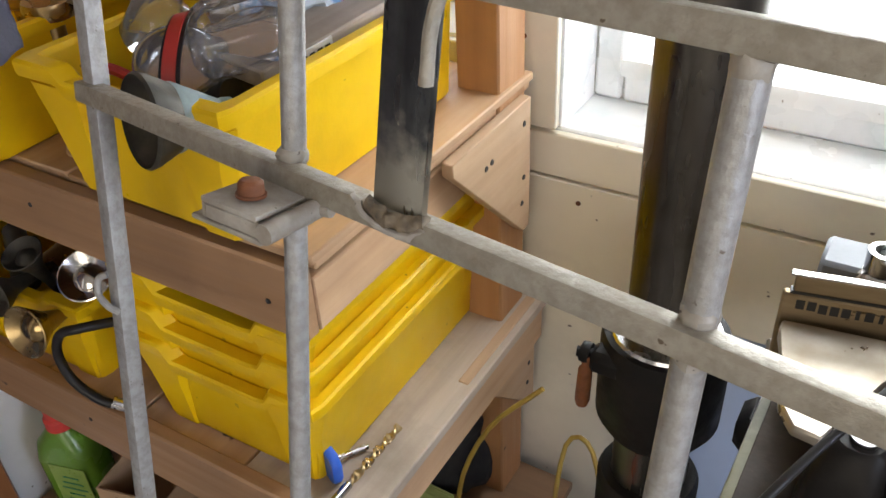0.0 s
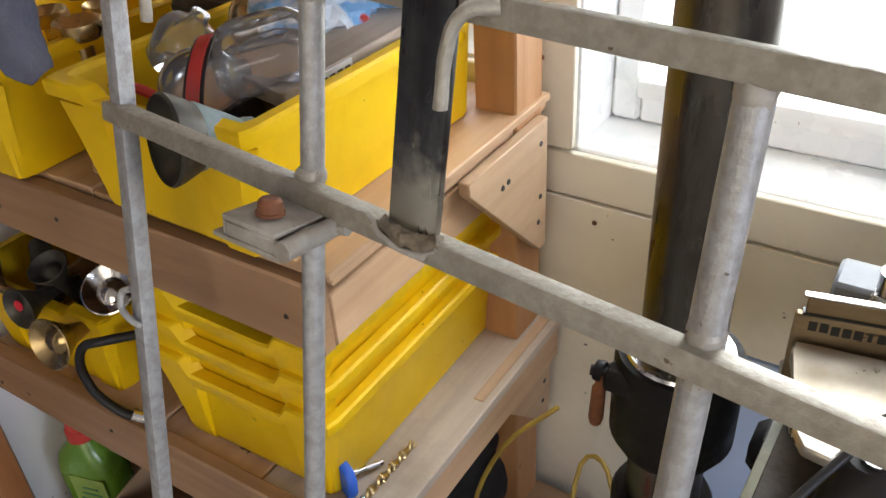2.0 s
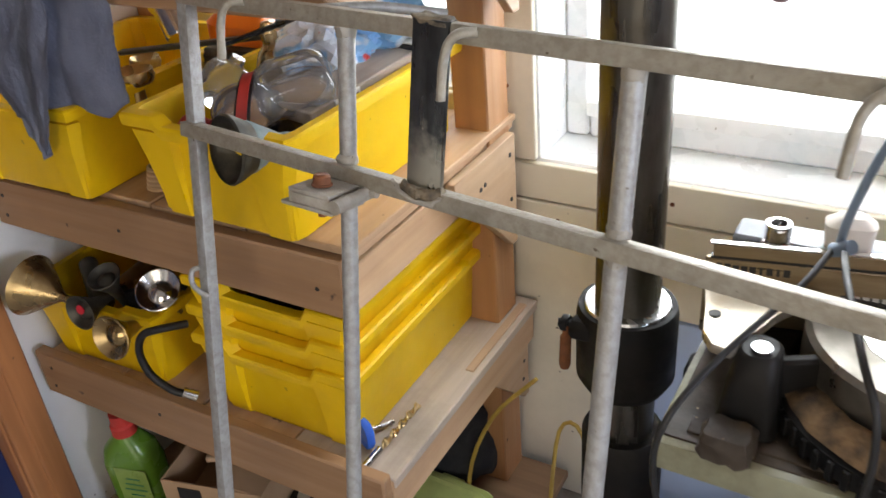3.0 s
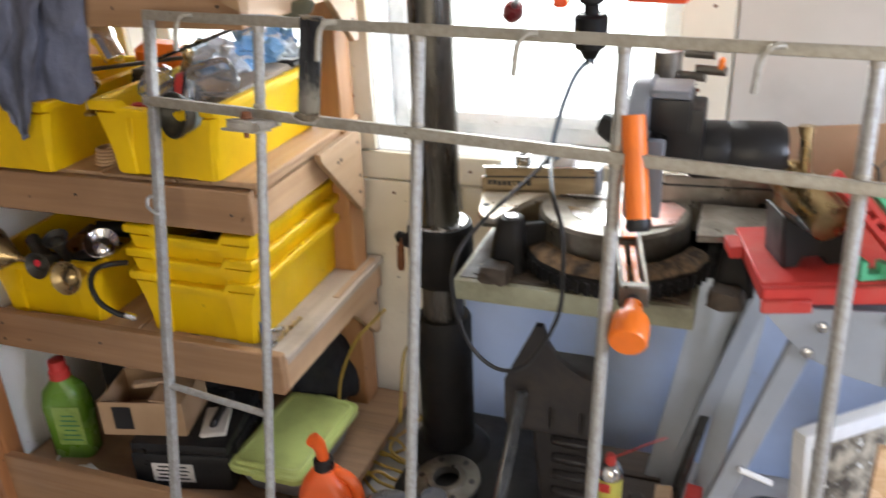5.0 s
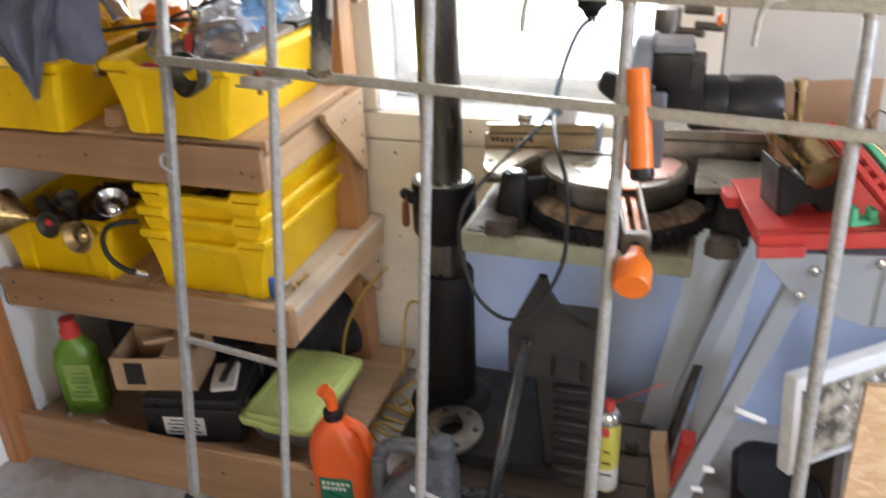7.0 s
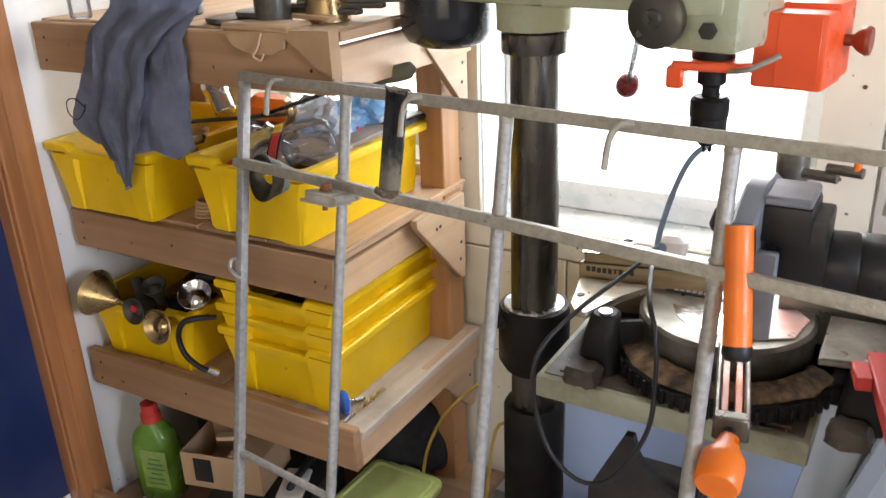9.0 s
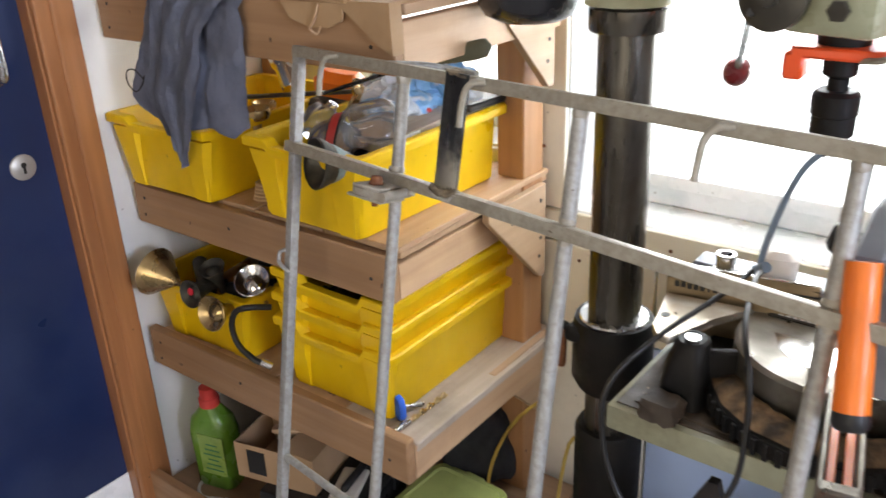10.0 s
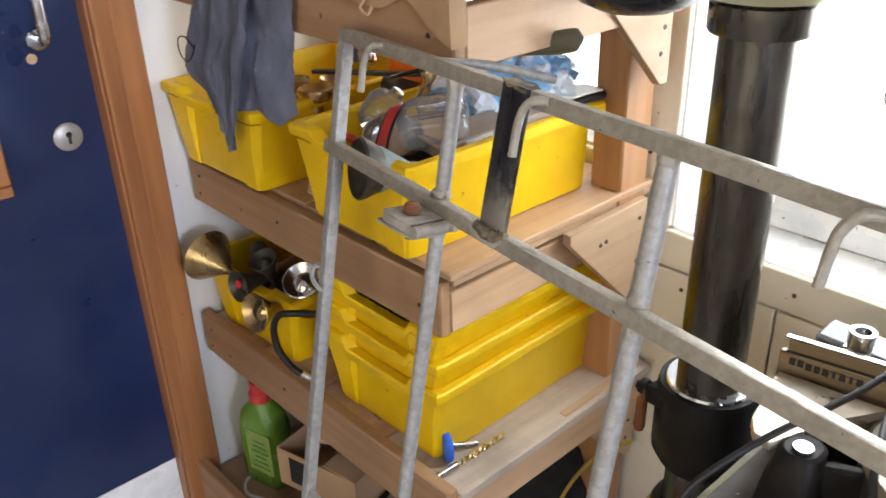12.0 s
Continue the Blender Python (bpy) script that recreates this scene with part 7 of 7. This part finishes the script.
for k, (x, z0, z1) in enumerate(((-0.235, 1.252, 1.246), (-0.20, 1.253, 1.224), (-0.165, 1.254, 1.196), (-0.135, 1.254, 1.182))):
    rs.append([Vector((x, 0.711, z1)), Vector((x, 0.709, z0)), Vector((x, 0.75, z0 + 0.001)), Vector((x, 0.90, z0 + 0.001)), Vector((x, 0.90, z0 + 0.005)), Vector((x, 0.75, z0 + 0.005)), Vector((x, 0.704, z0 + 0.004)), Vector((x, 0.706, z1))])
rs.append([Vector((-0.133, p.y + 0.02, p.z)) for p in rs[-1]])
rings(bm, rs)
solo("leather_sheet", bm, m_leather, "stiff tan leather sheet draped over the shelf corner", "leather")
for i in range(5):
    bm = B()
    bx(bm, (-0.27 + 0.03 * i, 0.80 + 0.012 * i, 1.268 + 0.008 * i), (0.19, 0.022, 0.009), Matrix.Rotation(radians(-14 + 13 * i), 3, "Z"), 0.002)
    solo("hand_tool", bm, (m_raw_x, m_old_tin, m_dirty_wood, m_old_tin, m_raw_x)[i], "worn hand tool lying in a heap on the top shelf", "tool", "tools on the top shelf")

# ---- lower left tray: horns ----
bm = B()
mm = Matrix.Translation((-0.850, 0.695, 0.655)) @ frame_of((0.98, 0.10, -0.17))
lathe(bm, [(0.053, 0), (0.0545, 0.001), (0.010, 0.066), (0.007, 0.074), (0.006, 0.13), (0, 0.13), (0.005, 0.076), (0.008, 0.064), (0.0515, 0.003), (0.053, 0)], mm, 36, False, False)
solo("brass_horn", bm, m_brass, "dull brass horn sticking out of the tray", "horn", "horns")
for (x, y, z), d, s, mt_, lab in (((-0.716, 0.685, 0.641), (0.1, -1, 0.15), 0.030, m_old_tin, "tarnished trumpet bell with a red dot"), ((-0.620, 0.662, 0.634), (0.12, -1, 0.25), 0.036, m_brass, "brass trumpet bell facing out of the tray"), ((-0.70, 0.735, 0.685), (0.1, -0.4, 1), 0.028, m_old_tin, "dark round bell standing in the tray"), ((-0.585, 0.745, 0.682), (0.3, -0.5, 0.8), 0.036, m_chrome, "chrome bell lying in the tray")):
    bm = B()
    mm = Matrix.Translation((x, y, z)) @ frame_of(d)
    lathe(bm, [(0, -0.10), (0.007, -0.10), (0.008, -0.06), (s * 0.45, -0.03), (s * 0.85, -0.008), (s, 0.0), (s * 1.03, 0.002), (s * 0.98, 0.003), (s * 0.75, -0.004), (s * 0.55, -0.008), (s * 0.42, -0.004), (s * 0.2, 0.0), (0, 0.001)], mm, 32)
    hn = solo("trumpet_bell", bm, mt_, lab, "bell", "horns")
    if "red dot" in lab:
        bm = B()
        lathe(bm, [(0, 0.0), (0.008, 0), (0.008, 0.002), (0, 0.003)], mm @ Matrix.Translation((0.002, 0.006, 0.001)), 16)
        part("red_sticker", bm, mat("red_dot", (0.75, 0.03, 0.05), None, 0.4, bump=0), hn)
bm = B()
tube(bm, [(-0.500, 0.715, 0.660), (-0.515, 0.675, 0.672), (-0.540, 0.662, 0.662), (-0.552, 0.656, 0.630), (-0.540, 0.655, 0.592), (-0.510, 0.662, 0.566), (-0.490, 0.672, 0.556)], 0.0062, 10)
solo("black_hook_handle", bm, m_black, "bent black handle hanging over the tray rim", "handle")
bm = B()
cyl(bm, (-0.496, 0.670, 0.560), (-0.480, 0.682, 0.548), 0.008, n=12)
solo("handle_ferrule", bm, m_chrome, "short chrome ferrule beside the stacked trays", "ferrule")
for i, (x, y, z) in enumerate(((-0.66, 0.80, 0.62), (-0.75, 0.84, 0.62), (-0.80, 0.78, 0.62), (-0.68, 0.92, 0.63))):
    bm = B()
    a = i * 1.1 + 0.4
    d = Vector((math.cos(a), math.sin(a), 0.2)).normalized()
    cyl(bm, Vector((x, y, z)) - d * 0.06, Vector((x, y, z)) + d * 0.06, 0.02, 0.017, 16)
    solo("dark_fitting", bm, (m_black, m_brass, m_old_tin, m_black)[i], "dark loose fitting lying in the yellow tray", "fitting", "fittings in the tray")

# tools in the top tray of the stack
rnd = random.Random(3)
for i in range(16):
    bm = B()
    x, y = rnd.uniform(-0.45, -0.27), rnd.uniform(0.78, 1.08)
    z = 0.672 + rnd.uniform(-0.02, 0.018)
    a = rnd.uniform(0, 3.1)
    d = Vector((math.cos(a), math.sin(a), rnd.uniform(-0.15, 0.15))).normalized()
    l = rnd.uniform(0.03, 0.06)
    r = rnd.uniform(0.006, 0.013)
    c = Vector((x, y, z))
    cyl(bm, c - d * l, c, r, r * 0.9, 12)
    cyl(bm, c, c + d * l, r * 0.45, r * 0.4, 10)
    solo("small_tool", bm, (m_black, m_dark_steel, m_black, m_old_tin, m_blue_plastic)[i % 5] if i != 5 else m_white, "small dark hand tool lying in the stacked tray", "tool", "tools in the stacked tray")
bm = B()
bx(bm, (-0.352, 0.935, 0.625), (0.25, 0.36, 0.05), None, 0.006)
solo("dark_liner", bm, m_black, "dark heap of tools filling the stacked tray", "tool heap")

# ---- drill bit and blue key on the low shelf ----
ZL = 0.4885
bt = thing("drill_bit", "worn golden twist drill lying on the shelf edge", "drill bit")
p, q = Vector((-0.189, 0.700, ZL + 0.0065)), Vector((-0.187, 0.862, ZL + 0.0065))
d = (q - p).normalized()
bm = B()
cyl(bm, p, p + d * 0.05, 0.0058, n=14)
part("shank", bm, m_bright, bt)
bm = B()
rs = []
for i in range(41):
    t = i / 40
    c = p + d * (0.05 + 0.11 * t)
    a = t * 15
    rs.append([c + Vector((math.cos(a + k) * rr, 0, math.sin(a + k) * rr)) for k, rr in ((0, 0.0062), (0.7, 0.0058), (1.2, 0.003), (math.pi, 0.0062), (math.pi + 0.7, 0.0058), (math.pi + 1.2, 0.003))])
rings(bm, rs)
part("fluted_shank", bm, m_brass, bt)
kb = thing("blue_key", "blue plastic winged key with a steel stem on the shelf", "key")
bm = B()
mm = Matrix.Translation((-0.228, 0.762, ZL + 0.015)) @ frame_of((0.45, 0.9, 0.0))
prism(bm, [(-0.019, -0.016), (0.015, -0.016), (0.021, -0.008), (0.022, 0.010), (0.015, 0.022), (-0.013, 0.022), (-0.019, 0.012), (-0.022, -0.004)], 0.012, Matrix.Translation((-0.222, 0.757, ZL + 0.0215)) @ Matrix.Rotation(radians(-25), 4, "Z") @ Matrix.Diagonal((1.3, 1.1, 1.3, 1)) @ Matrix(((1, 0, 0, 0), (0, 0, 1, -0.006), (0, 1, 0, 0), (0, 0, 0, 1))), 0.003)
part("wing", bm, m_blue_plastic, kb)
bm = B()
cyl(bm, (-0.225, 0.768, ZL + 0.012), (-0.204, 0.812, ZL + 0.005), 0.004, n=10)
cyl(bm, (-0.226, 0.766, ZL + 0.013), (-0.221, 0.776, ZL + 0.011), 0.007, n=12)
part("stem", bm, m_bright, kb)
